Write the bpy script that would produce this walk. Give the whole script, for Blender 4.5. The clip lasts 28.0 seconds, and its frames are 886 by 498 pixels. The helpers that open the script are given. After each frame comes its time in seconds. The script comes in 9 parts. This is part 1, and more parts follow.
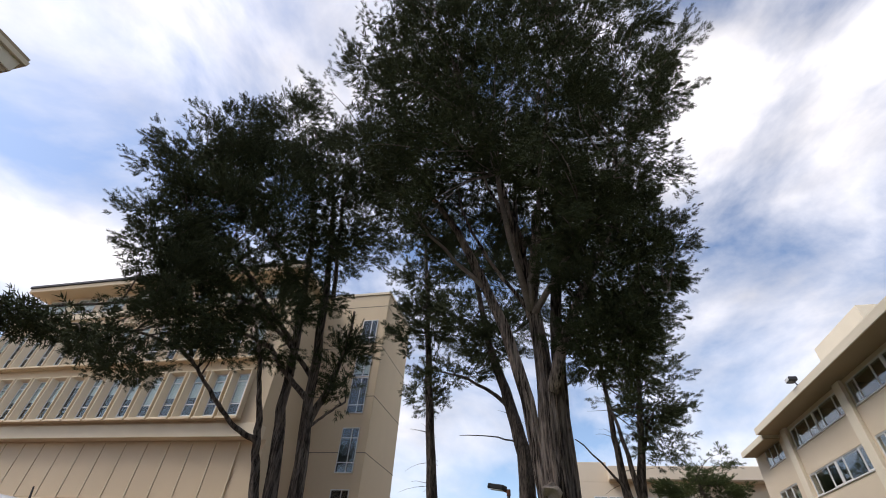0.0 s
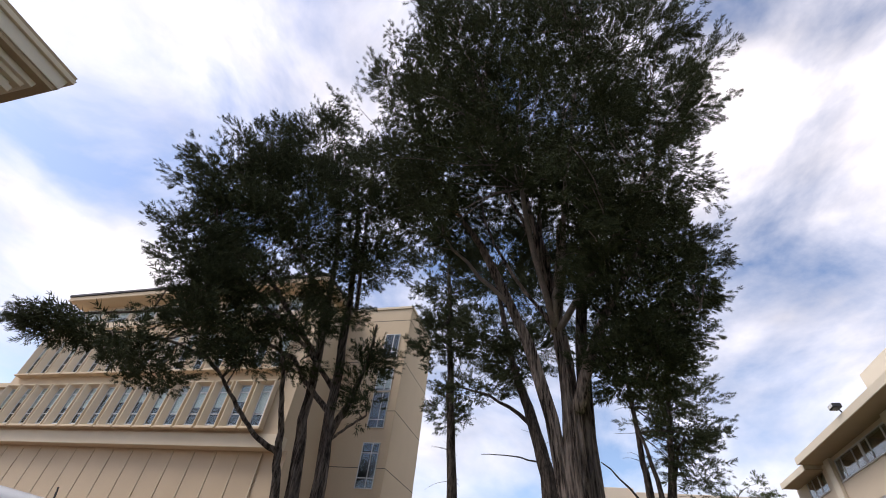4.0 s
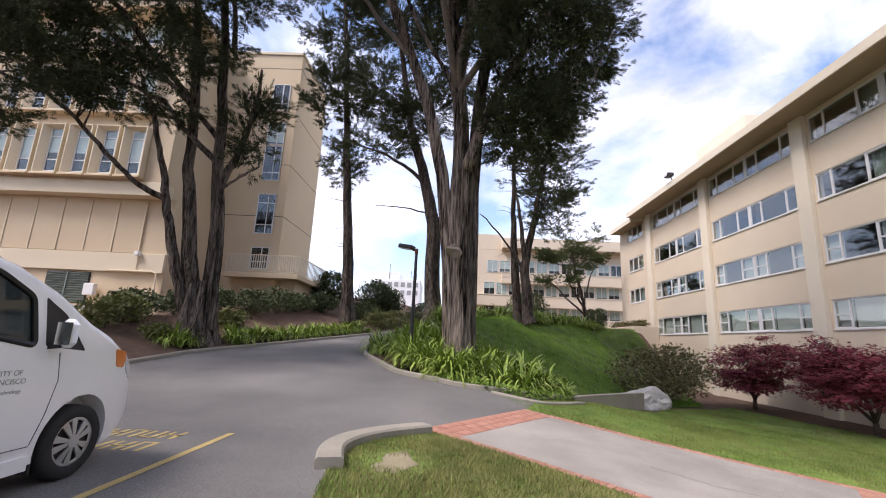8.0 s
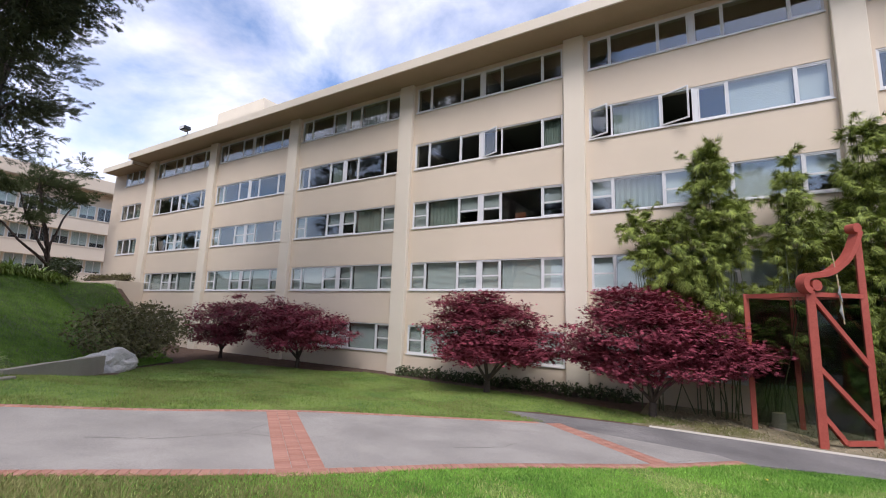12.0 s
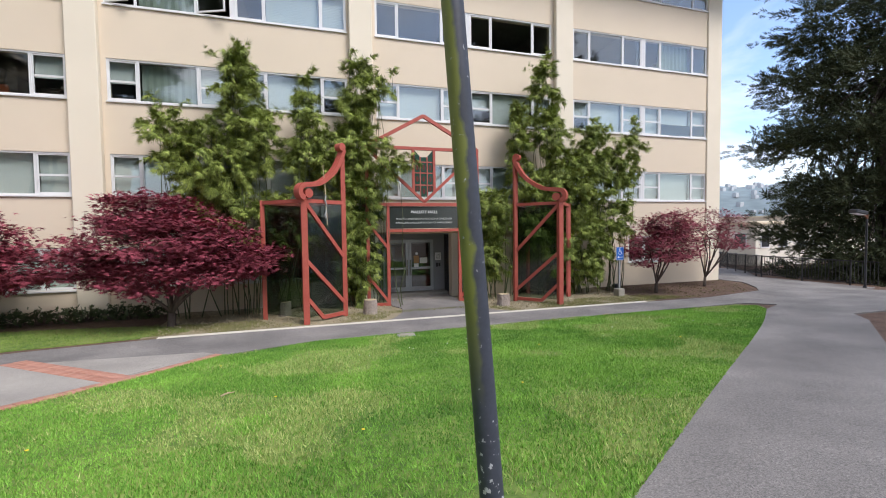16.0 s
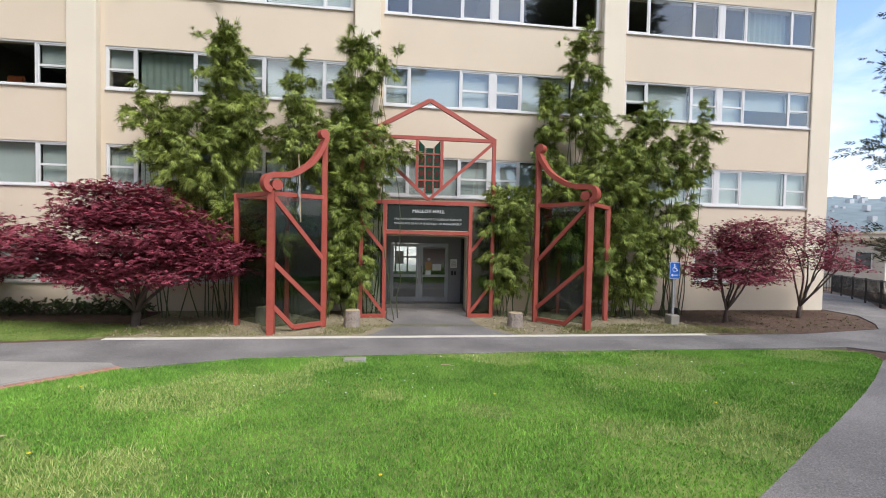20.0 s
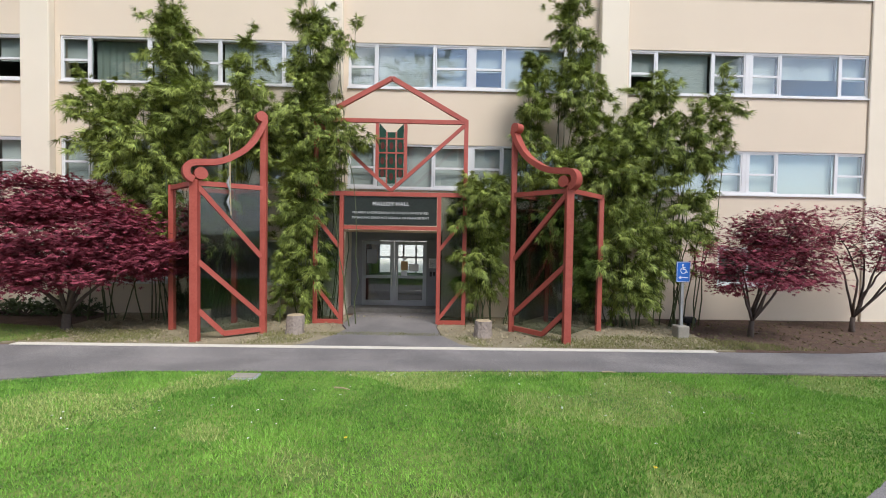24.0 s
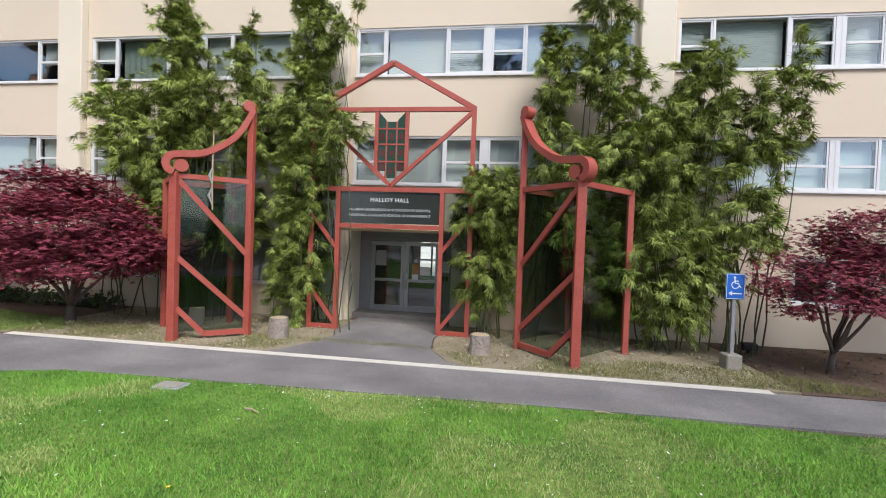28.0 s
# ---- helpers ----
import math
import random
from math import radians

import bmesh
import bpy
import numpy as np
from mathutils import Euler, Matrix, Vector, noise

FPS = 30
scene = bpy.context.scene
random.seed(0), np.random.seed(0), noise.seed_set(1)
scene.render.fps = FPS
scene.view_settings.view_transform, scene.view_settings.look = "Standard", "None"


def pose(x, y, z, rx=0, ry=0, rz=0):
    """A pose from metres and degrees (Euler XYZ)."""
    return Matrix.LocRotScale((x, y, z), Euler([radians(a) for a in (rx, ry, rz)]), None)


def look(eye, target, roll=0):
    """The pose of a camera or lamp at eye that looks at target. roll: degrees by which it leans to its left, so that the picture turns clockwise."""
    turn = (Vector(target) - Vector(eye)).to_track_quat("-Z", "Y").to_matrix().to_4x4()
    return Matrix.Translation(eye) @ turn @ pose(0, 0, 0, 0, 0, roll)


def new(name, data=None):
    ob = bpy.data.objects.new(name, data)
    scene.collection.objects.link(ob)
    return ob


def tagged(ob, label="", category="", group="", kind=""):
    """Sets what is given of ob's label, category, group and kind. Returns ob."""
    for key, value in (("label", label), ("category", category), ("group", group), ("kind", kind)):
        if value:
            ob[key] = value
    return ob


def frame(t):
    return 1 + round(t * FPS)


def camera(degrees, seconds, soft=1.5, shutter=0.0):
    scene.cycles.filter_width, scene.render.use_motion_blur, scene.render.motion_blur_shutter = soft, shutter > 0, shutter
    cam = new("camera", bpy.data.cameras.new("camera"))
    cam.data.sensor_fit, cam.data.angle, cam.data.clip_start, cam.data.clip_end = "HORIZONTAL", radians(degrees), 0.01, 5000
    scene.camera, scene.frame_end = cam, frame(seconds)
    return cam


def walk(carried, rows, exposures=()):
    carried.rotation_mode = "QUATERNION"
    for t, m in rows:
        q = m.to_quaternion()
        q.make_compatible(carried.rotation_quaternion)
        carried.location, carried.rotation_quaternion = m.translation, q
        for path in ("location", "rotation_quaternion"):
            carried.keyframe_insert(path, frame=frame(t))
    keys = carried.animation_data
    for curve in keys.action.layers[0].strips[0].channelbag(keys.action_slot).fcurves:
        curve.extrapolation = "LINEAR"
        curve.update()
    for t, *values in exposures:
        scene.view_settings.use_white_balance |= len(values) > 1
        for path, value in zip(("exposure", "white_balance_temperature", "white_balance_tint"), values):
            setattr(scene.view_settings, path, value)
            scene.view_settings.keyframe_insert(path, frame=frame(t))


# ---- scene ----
cam = camera(91.20, 28.0, soft=1.0)
PATH = [
    (0, pose(-6.208, -15.993, 2.543, 129.74, -3.18, 102.24)),
    (0.5, pose(-6.185, -16.007, 2.539, 131.11, -3.72, 103.14)),
    (1, pose(-6.166, -16.006, 2.531, 133.07, -4.10, 103.64)),
    (1.5, pose(-6.155, -15.998, 2.519, 135.77, -4.75, 104.04)),
    (2, pose(-6.121, -15.989, 2.511, 139.21, -5.45, 104.22)),
    (2.5, pose(-6.120, -15.979, 2.513, 142.34, -6.02, 104.02)),
    (4.5, pose(-6.379, -16.022, 2.539, 125.73, -5.25, 104.09)),
    (5, pose(-6.433, -15.996, 2.521, 120.14, -4.77, 104.06)),
    (5.5, pose(-6.473, -15.970, 2.488, 115.32, -4.40, 103.73)),
    (6, pose(-6.451, -15.957, 2.442, 110.64, -3.42, 100.49)),
    (6.5, pose(-6.400, -15.996, 2.403, 106.54, -2.63, 95.19)),
    (7, pose(-6.404, -16.005, 2.388, 103.57, -2.64, 92.48)),
    (7.5, pose(-6.420, -16.005, 2.380, 102.28, -2.70, 91.80)),
    (8, pose(-6.406, -16.002, 2.380, 101.95, -2.69, 91.11)),
    (8.5, pose(-6.324, -15.978, 2.389, 101.97, -1.98, 86.86)),
    (9, pose(-6.179, -15.953, 2.392, 101.69, -0.25, 76.02)),
    (9.5, pose(-6.104, -15.918, 2.377, 101.32, 0.41, 65.68)),
    (10, pose(-6.056, -15.897, 2.389, 100.92, -1.47, 57.00)),
    (10.5, pose(-6.039, -15.862, 2.408, 100.47, -2.36, 51.08)),
    (11, pose(-6.047, -15.854, 2.427, 99.83, -2.33, 47.14)),
    (11.5, pose(-6.020, -15.872, 2.470, 99.33, -2.43, 42.28)),
    (12, pose(-5.868, -15.930, 2.545, 98.73, -1.90, 30.90)),
    (12.5, pose(-5.711, -16.015, 2.607, 98.30, -1.08, 17.32)),
    (13, pose(-5.473, -16.117, 2.634, 96.06, -0.30, 7.77)),
    (13.5, pose(-5.192, -16.052, 2.613, 94.25, -0.56, 0.51)),
    (15.5, pose(-4.111, -15.517, 2.510, 87.92, 0.86, -17.85)),
    (16, pose(-3.772, -15.305, 2.478, 87.47, 0.76, -17.40)),
    (16.5, pose(-3.405, -15.116, 2.450, 87.50, 0.79, -16.28)),
    (17, pose(-3.074, -14.925, 2.428, 87.30, 0.47, -13.18)),
    (17.5, pose(-2.769, -14.721, 2.421, 87.32, 0.23, -12.03)),
    (18, pose(-2.460, -14.522, 2.407, 87.56, -0.91, -10.18)),
    (18.5, pose(-2.051, -14.279, 2.402, 87.58, -0.93, -8.40)),
    (19, pose(-1.707, -14.090, 2.405, 87.68, -0.79, -7.94)),
    (19.5, pose(-1.407, -13.927, 2.407, 87.84, -1.05, -7.37)),
    (20, pose(-1.108, -13.732, 2.400, 88.21, -1.17, -7.04)),
    (20.5, pose(-0.831, -13.572, 2.388, 88.61, -1.53, -6.43)),
    (22.5, pose(0.288, -12.941, 2.341, 88.08, -1.58, -2.23)),
    (23, pose(0.560, -12.712, 2.325, 88.40, -1.42, -1.69)),
    (23.5, pose(0.836, -12.525, 2.293, 88.56, -1.30, -1.51)),
    (24, pose(1.125, -12.335, 2.269, 88.38, -0.94, -1.15)),
    (24.5, pose(1.354, -12.109, 2.266, 88.54, -0.95, -0.57)),
    (25, pose(1.608, -11.966, 2.262, 88.65, -1.42, 0.62)),
    (25.5, pose(1.830, -11.790, 2.254, 88.45, -1.89, 2.18)),
    (26, pose(2.031, -11.625, 2.243, 88.52, -2.07, 3.47)),
    (26.5, pose(2.216, -11.502, 2.234, 88.64, -2.25, 4.71)),
    (27, pose(2.391, -11.382, 2.222, 88.29, -2.01, 5.88)),
    (27.5, pose(2.509, -11.201, 2.223, 88.58, -2.06, 7.23)),
    (28, pose(2.684, -11.052, 2.217, 88.74, -2.06, 8.08)),
]
walk(cam, PATH, exposures=((0, 0.5, 6500, 13), (5, 0.65, 6550, 18), (8, 1.08, 6500, 20), (10, 0.88, 6250, 18), (13, 0.75, 6050, 19), (15.5, 0.98, 6150, 14), (17, 1.0, 6200, 13), (20, 1.0, 6200, 12), (28, 1.08, 6100, 13)))

# ---- world and light ----
world = bpy.data.worlds.new("sky")
scene.world = world
world.use_nodes = True
wn, wl = world.node_tree.nodes, world.node_tree.links
wn.clear()
SUN_EL, SUN_AZ = radians(52), radians(150)
sky = wn.new("ShaderNodeTexSky")
sky.sky_type = 'NISHITA'
sky.sun_disc = False
sky.sun_elevation = SUN_EL
sky.sun_rotation = SUN_AZ
sky.air_density, sky.dust_density, sky.ozone_density = 1.0, 1.0, 1.2
tc = wn.new("ShaderNodeTexCoord")
# broken cloud: two scales of noise on the sky dome, thicker towards the horizon
cmap = wn.new("ShaderNodeMapping")
cmap.inputs["Scale"].default_value = (1.0, 1.0, 1.9)
cmap.inputs["Location"].default_value = (0.35, 0.2, 0.1)
wl.new(tc.outputs["Generated"], cmap.inputs["Vector"])
cn1 = wn.new("ShaderNodeTexNoise")
cn1.inputs["Scale"].default_value = 2.1
cn1.inputs["Detail"].default_value = 9
cn1.inputs["Roughness"].default_value = 0.56
cn1.inputs["Distortion"].default_value = 0.35
wl.new(cmap.outputs["Vector"], cn1.inputs["Vector"])
cr = wn.new("ShaderNodeValToRGB")
cr.color_ramp.elements[0].position, cr.color_ramp.elements[0].color = 0.40, (0, 0, 0, 1)
cr.color_ramp.elements[1].position, cr.color_ramp.elements[1].color = 0.66, (1, 1, 1, 1)
wl.new(cn1.outputs["Fac"], cr.inputs["Fac"])
cn2 = wn.new("ShaderNodeTexNoise")
cn2.inputs["Scale"].default_value = 4.5
cn2.inputs["Detail"].default_value = 6
wl.new(cmap.outputs["Vector"], cn2.inputs["Vector"])
cshade = wn.new("ShaderNodeMapRange")
cshade.inputs["From Min"].default_value, cshade.inputs["From Max"].default_value = 0.3, 0.7
cshade.inputs["To Min"].default_value, cshade.inputs["To Max"].default_value = 4.2, 7.2
wl.new(cn2.outputs["Fac"], cshade.inputs["Value"])
ccol = wn.new("ShaderNodeVectorMath")
ccol.operation = 'SCALE'
ccol.inputs[0].default_value = (1.0, 0.985, 1.0)
wl.new(cshade.outputs["Result"], ccol.inputs["Scale"])
cmix = wn.new("ShaderNodeMix")
cmix.data_type = 'RGBA'
wl.new(cr.outputs["Color"], cmix.inputs[0])
wl.new(sky.outputs["Color"], cmix.inputs[6])
wl.new(ccol.outputs["Vector"], cmix.inputs[7])
bg = wn.new("ShaderNodeBackground")
bg.inputs["Strength"].default_value = 0.14
wl.new(cmix.outputs[2], bg.inputs["Color"])
wo = wn.new("ShaderNodeOutputWorld")
wl.new(bg.outputs["Background"], wo.inputs["Surface"])

sun = new("sun", bpy.data.lights.new("sun", 'SUN'))
sun.data.energy = 1.9
sun.data.angle = radians(25)
sun.data.color = (1.0, 0.95, 0.88)
sd = Vector((math.sin(SUN_AZ) * math.cos(SUN_EL), math.cos(SUN_AZ) * math.cos(SUN_EL), math.sin(SUN_EL)))
sun.matrix_world = look(Vector((0, 0, 60)) + sd * 30, Vector((0, 0, 60)))

# ---- materials ----
def material(name, base, rough=0.8, metal=0.0, vary=0.12, scale=3.0, fine=40.0, bump=0.15, dist=0.01, tint=None, spec=0.5, per_object=0.0, per_island=0.0, coat=0.0, stretch=1.0, contrast=1.0, speck=0.0, grain=260.0):
    """Procedural surface: base colour varied at two scales, with a fine relief."""
    m = bpy.data.materials.new(name)
    m.use_nodes = True
    n, l = m.node_tree.nodes, m.node_tree.links
    b = n["Principled BSDF"]
    co = n.new("ShaderNodeTexCoord")
    n1 = n.new("ShaderNodeTexNoise")
    n1.inputs["Scale"].default_value = scale
    n1.inputs["Detail"].default_value = 6
    n2 = n.new("ShaderNodeTexNoise")
    n2.inputs["Scale"].default_value = fine
    n2.inputs["Detail"].default_value = 4
    src_co = co.outputs["Object"]
    if stretch != 1.0:
        mp = n.new("ShaderNodeMapping")
        mp.inputs["Scale"].default_value = (1, 1, stretch)
        l.new(src_co, mp.inputs["Vector"])
        src_co = mp.outputs["Vector"]
    for q in (n1, n2):
        l.new(src_co, q.inputs["Vector"])
    add = n.new("ShaderNodeMath")
    add.operation = 'ADD'
    l.new(n1.outputs["Fac"], add.inputs[0])
    l.new(n2.outputs["Fac"], add.inputs[1])
    last = add.outputs[0]
    if per_object or per_island:
        src = n.new("ShaderNodeObjectInfo") if per_object else n.new("ShaderNodeNewGeometry")
        mm = n.new("ShaderNodeMath")
        mm.operation = 'MULTIPLY_ADD'
        l.new(src.outputs["Random" if per_object else "Random Per Island"], mm.inputs[0])
        mm.inputs[1].default_value = (per_object or per_island)
        l.new(last, mm.inputs[2])
        last = mm.outputs[0]
    rg = n.new("ShaderNodeMapRange")
    rg.inputs["From Min"].default_value, rg.inputs["From Max"].default_value = 1 - 0.4 / contrast, 1 + 0.4 / contrast + (per_object or per_island)
    l.new(last, rg.inputs["Value"])
    mix = n.new("ShaderNodeMix")
    mix.data_type = 'RGBA'
    t2 = tint or tuple(c * (1 + vary) for c in base)
    mix.inputs[6].default_value = (*[max(0, c * (1 - vary)) for c in base], 1)
    mix.inputs[7].default_value = (*[min(1, c) for c in t2], 1)
    l.new(rg.outputs["Result"], mix.inputs[0])
    col = mix.outputs[2]
    if speck:
        # light and dark grains of the aggregate
        n3 = n.new("ShaderNodeTexNoise")
        n3.inputs["Scale"].default_value = grain
        n3.inputs["Detail"].default_value = 2
        l.new(src_co, n3.inputs["Vector"])
        r3 = n.new("ShaderNodeMapRange")
        r3.inputs["From Min"].default_value, r3.inputs["From Max"].default_value = 0.3, 0.7
        r3.inputs["To Min"].default_value, r3.inputs["To Max"].default_value = 1 - speck, 1 + speck
        l.new(n3.outputs["Fac"], r3.inputs["Value"])
        mul = n.new("ShaderNodeVectorMath")
        mul.operation = 'SCALE'
        l.new(col, mul.inputs[0])
        l.new(r3.outputs["Result"], mul.inputs["Scale"])
        col = mul.outputs["Vector"]
    l.new(col, b.inputs["Base Color"])
    b.inputs["Roughness"].default_value = rough
    b.inputs["Metallic"].default_value = metal
    b.inputs["Specular IOR Level"].default_value = spec
    b.inputs["Coat Weight"].default_value = coat
    if bump:
        bp = n.new("ShaderNodeBump")
        bp.inputs["Strength"].default_value = bump
        bp.inputs["Distance"].default_value = dist
        l.new(n2.outputs["Fac"], bp.inputs["Height"])
        l.new(bp.outputs["Normal"], b.inputs["Normal"])
    return m


M_STUCCO = material("cream_stucco", (0.66, 0.56, 0.425), 0.88, vary=0.05, scale=0.5, fine=60, bump=0.25, dist=0.004)
M_PILASTER = material("pale_cream_paint", (0.72, 0.645, 0.51), 0.85, vary=0.05, scale=0.7, fine=50, bump=0.2, dist=0.004)
# tan darkened in its colour by the shade under the overhangs
M_SOFFITSHADED = material("shaded_tan_soffit", (0.42, 0.32, 0.20), 0.9, vary=0.08, scale=0.8, fine=30)
M_WFRAME = material("white_window_paint", (0.66, 0.66, 0.65), 0.5, vary=0.05, scale=4, fine=80, bump=0.08)
# low base colour imitates the weak light inside rooms and lobby
M_ROOM = material("dim_toned_room", (0.16, 0.15, 0.13), 0.9, vary=0.25, scale=1.2, fine=9, bump=0)
# near-black colour that stands in for the darkness of unlit rooms
M_ROOMDARK = material("painted_room_dark", (0.022, 0.022, 0.024), 0.9, vary=0.3, scale=1.2, fine=9, bump=0)
M_BLIND = material("white_blind", (0.5, 0.53, 0.5), 0.8, vary=0.06, scale=2, fine=20, bump=0.1)
M_CONC = material("concrete_walk", (0.31, 0.287, 0.255), 0.92, contrast=1.8, speck=0.3, grain=140, vary=0.2, scale=0.9, fine=60, bump=0.3, dist=0.004)
M_ASPH = material("asphalt", (0.14, 0.137, 0.132), 0.93, speck=0.35, grain=110, vary=0.35, contrast=1.3, tint=(0.22, 0.212, 0.197), scale=0.4, fine=60, bump=0.5, dist=0.006)
M_ASPH2 = material("grey_asphalt_path", (0.16, 0.149, 0.14), 0.93, speck=0.4, grain=120, vary=0.28, contrast=1.5, tint=(0.265, 0.245, 0.225), scale=0.7, fine=55, bump=0.5, dist=0.006)
M_BRICK = material("red_brick_paver", (0.4, 0.17, 0.11), 0.92, vary=0.25, tint=(0.5, 0.27, 0.2), scale=6, fine=60, bump=0.3, dist=0.003, per_object=0.6)
M_GRASS = material("lawn_soil", (0.085, 0.175, 0.022), 0.95, vary=0.3, scale=0.7, fine=9, bump=0.7, dist=0.03, tint=(0.22, 0.28, 0.06), contrast=1.5)
M_BARK = material("cypress_bark", (0.08, 0.064, 0.054), 0.95, vary=0.5, scale=4, fine=16, bump=1.0, dist=0.2, tint=(0.25, 0.205, 0.172), stretch=0.13, spec=0.2, contrast=1.9)
M_BARKPALE = material("weathered_cypress_bark", (0.07, 0.052, 0.042), 0.95, vary=0.6, scale=4, fine=17, bump=1.0, dist=0.2, tint=(0.44, 0.355, 0.295), stretch=0.1, spec=0.2, contrast=2.2)
M_RED = material("red_painted_steel", (0.36, 0.062, 0.04), 0.55, vary=0.14, scale=2.0, fine=30, bump=0.1, dist=0.002, tint=(0.44, 0.1, 0.07))
M_WTAN = material("tan_precast", (0.62, 0.495, 0.335), 0.9, vary=0.07, scale=0.35, fine=25, bump=0.25, dist=0.006)
M_WLIGHT = material("pale_precast", (0.7, 0.6, 0.44), 0.9, vary=0.06, scale=0.4, fine=25, bump=0.2, dist=0.005)
M_DARKFOL = material("cypress_foliage", (0.03, 0.04, 0.02), 0.85, vary=0.35, scale=0.6, fine=5, bump=0, tint=(0.085, 0.1, 0.045), per_island=0.8, spec=0.2)


M_MIDFOL = material("light_cypress_foliage", (0.05, 0.07, 0.025), 0.85, vary=0.35, scale=0.6, fine=5, bump=0, tint=(0.1, 0.125, 0.045), per_island=0.8, spec=0.2)
M_BARKDARK = material("dark_conifer_bark", (0.045, 0.036, 0.03), 0.95, vary=0.5, scale=4, fine=16, bump=1.0, dist=0.15, tint=(0.13, 0.105, 0.088), stretch=0.2, spec=0.2, contrast=1.8)
M_BARKLIGHT = material("weathered_wood", (0.3, 0.25, 0.21), 0.95, vary=0.3, scale=3, fine=20, bump=0.8, dist=0.03)
M_BARKGREY = material("grey_bark", (0.24, 0.2, 0.17), 0.95, vary=0.35, scale=2, fine=16, bump=0.8, dist=0.03)
M_SPLINTER = material("splintered_wood", (0.36, 0.17, 0.08), 0.9, vary=0.3, scale=6, fine=40, bump=0.8, dist=0.02)


def glass(name, tint=(0.86, 0.9, 0.89), clear=0.5, rough=0.01, ior=2.0):
    """Thin window glass: a mirror gloss by Fresnel over a see-through tint."""
    m = bpy.data.materials.new(name)
    m.use_nodes = True
    n, l = m.node_tree.nodes, m.node_tree.links
    n.clear()
    out = n.new("ShaderNodeOutputMaterial")
    mixs = n.new("ShaderNodeMixShader")
    tr = n.new("ShaderNodeBsdfTransparent")
    tr.inputs["Color"].default_value = (*[min(1, c * clear / 0.5) for c in tint], 1)
    gl = n.new("ShaderNodeBsdfGlossy")
    gl.inputs["Roughness"].default_value = rough
    gl.inputs["Color"].default_value = (0.95, 0.97, 1, 1)
    # gloss rises from r0 straight on to a full mirror at a glancing view
    r0 = ((ior - 1) / (ior + 1)) ** 2
    lw = n.new("ShaderNodeLayerWeight")
    lw.inputs["Blend"].default_value = 0.5
    pw = n.new("ShaderNodeMath")
    pw.operation = 'POWER'
    pw.inputs[1].default_value = 4.5
    l.new(lw.outputs["Facing"], pw.inputs[0])
    fr = n.new("ShaderNodeMath")
    fr.operation = 'MULTIPLY_ADD'
    fr.inputs[1].default_value, fr.inputs[2].default_value = 1 - r0, r0
    l.new(pw.outputs[0], fr.inputs[0])
    wv = n.new("ShaderNodeTexNoise")
    wv.inputs["Scale"].default_value = 0.9
    co = n.new("ShaderNodeTexCoord")
    l.new(co.outputs["Object"], wv.inputs["Vector"])
    bp = n.new("ShaderNodeBump")
    bp.inputs["Strength"].default_value = 0.08
    bp.inputs["Distance"].default_value = 0.03
    l.new(wv.outputs["Fac"], bp.inputs["Height"])
    l.new(bp.outputs["Normal"], gl.inputs["Normal"])
    l.new(fr.outputs[0], mixs.inputs[0])
    l.new(tr.outputs[0], mixs.inputs[1])
    l.new(gl.outputs[0], mixs.inputs[2])
    l.new(mixs.outputs[0], out.inputs["Surface"])
    return m


M_GLASS = glass("window_glass", ior=1.85)
M_GLASSDIM = glass("dim_window_glass", ior=1.5)

M_MULCH = material("bark_mulch", (0.105, 0.06, 0.04), 0.97, vary=0.4, scale=3, fine=45, bump=1.0, dist=0.03, tint=(0.17, 0.105, 0.07))
M_DIRT = material("dry_leaf_litter", (0.22, 0.18, 0.1), 0.97, vary=0.3, scale=1.6, fine=50, bump=0.5, dist=0.02, tint=(0.36, 0.31, 0.2))
M_BLADE = material("lawn_grass", (0.065, 0.23, 0.026), 0.8, vary=0.35, scale=0.4, fine=1.7, bump=0, tint=(0.31, 0.57, 0.085), per_island=0.5, spec=0.25, contrast=1.5)
M_BLADEPALE = material("pale_lawn_grass", (0.27, 0.4, 0.075), 0.85, vary=0.3, scale=0.7, fine=3.0, bump=0, tint=(0.58, 0.62, 0.24), per_island=0.6, spec=0.2)
M_BLADEMID = material("patchy_lawn_grass", (0.08, 0.18, 0.022), 0.8, vary=0.35, scale=0.6, fine=2.6, bump=0, tint=(0.32, 0.43, 0.1), per_island=0.6, spec=0.2, contrast=1.5)
M_BANK = material("bank_soil", (0.05, 0.085, 0.018), 0.95, vary=0.4, scale=0.6, fine=20, bump=0.7, dist=0.03, tint=(0.1, 0.12, 0.04))
M_BLADEBANK = material("bank_grass", (0.055, 0.15, 0.015), 0.8, vary=0.4, scale=0.5, fine=2.0, bump=0, tint=(0.25, 0.42, 0.06), per_island=0.5, spec=0.25, contrast=1.4)
M_BLADEDRY = material("worn_lawn_grass", (0.11, 0.17, 0.03), 0.85, vary=0.35, scale=0.6, fine=2.4, bump=0, tint=(0.34, 0.31, 0.13), per_island=0.6, spec=0.2)
M_KERB = material("kerb_concrete", (0.3, 0.275, 0.225), 0.93, vary=0.22, scale=1.4, fine=40, bump=0.4, dist=0.006)
M_PALEEDGE = material("pale_edge_strip", (0.6, 0.56, 0.47), 0.9, vary=0.15, scale=1.5, fine=30, bump=0.3, dist=0.004)
M_YELLOW = material("worn_yellow_paint", (0.44, 0.33, 0.13), 0.85, vary=0.35, scale=4, fine=60, bump=0.3, dist=0.003)
M_STONE = material("pale_granite", (0.52, 0.5, 0.46), 0.9, vary=0.3, scale=3, fine=30, bump=0.8, dist=0.03)
M_CRACK = material("crack_dirt", (0.12, 0.11, 0.09), 0.97, vary=0.2, bump=0)
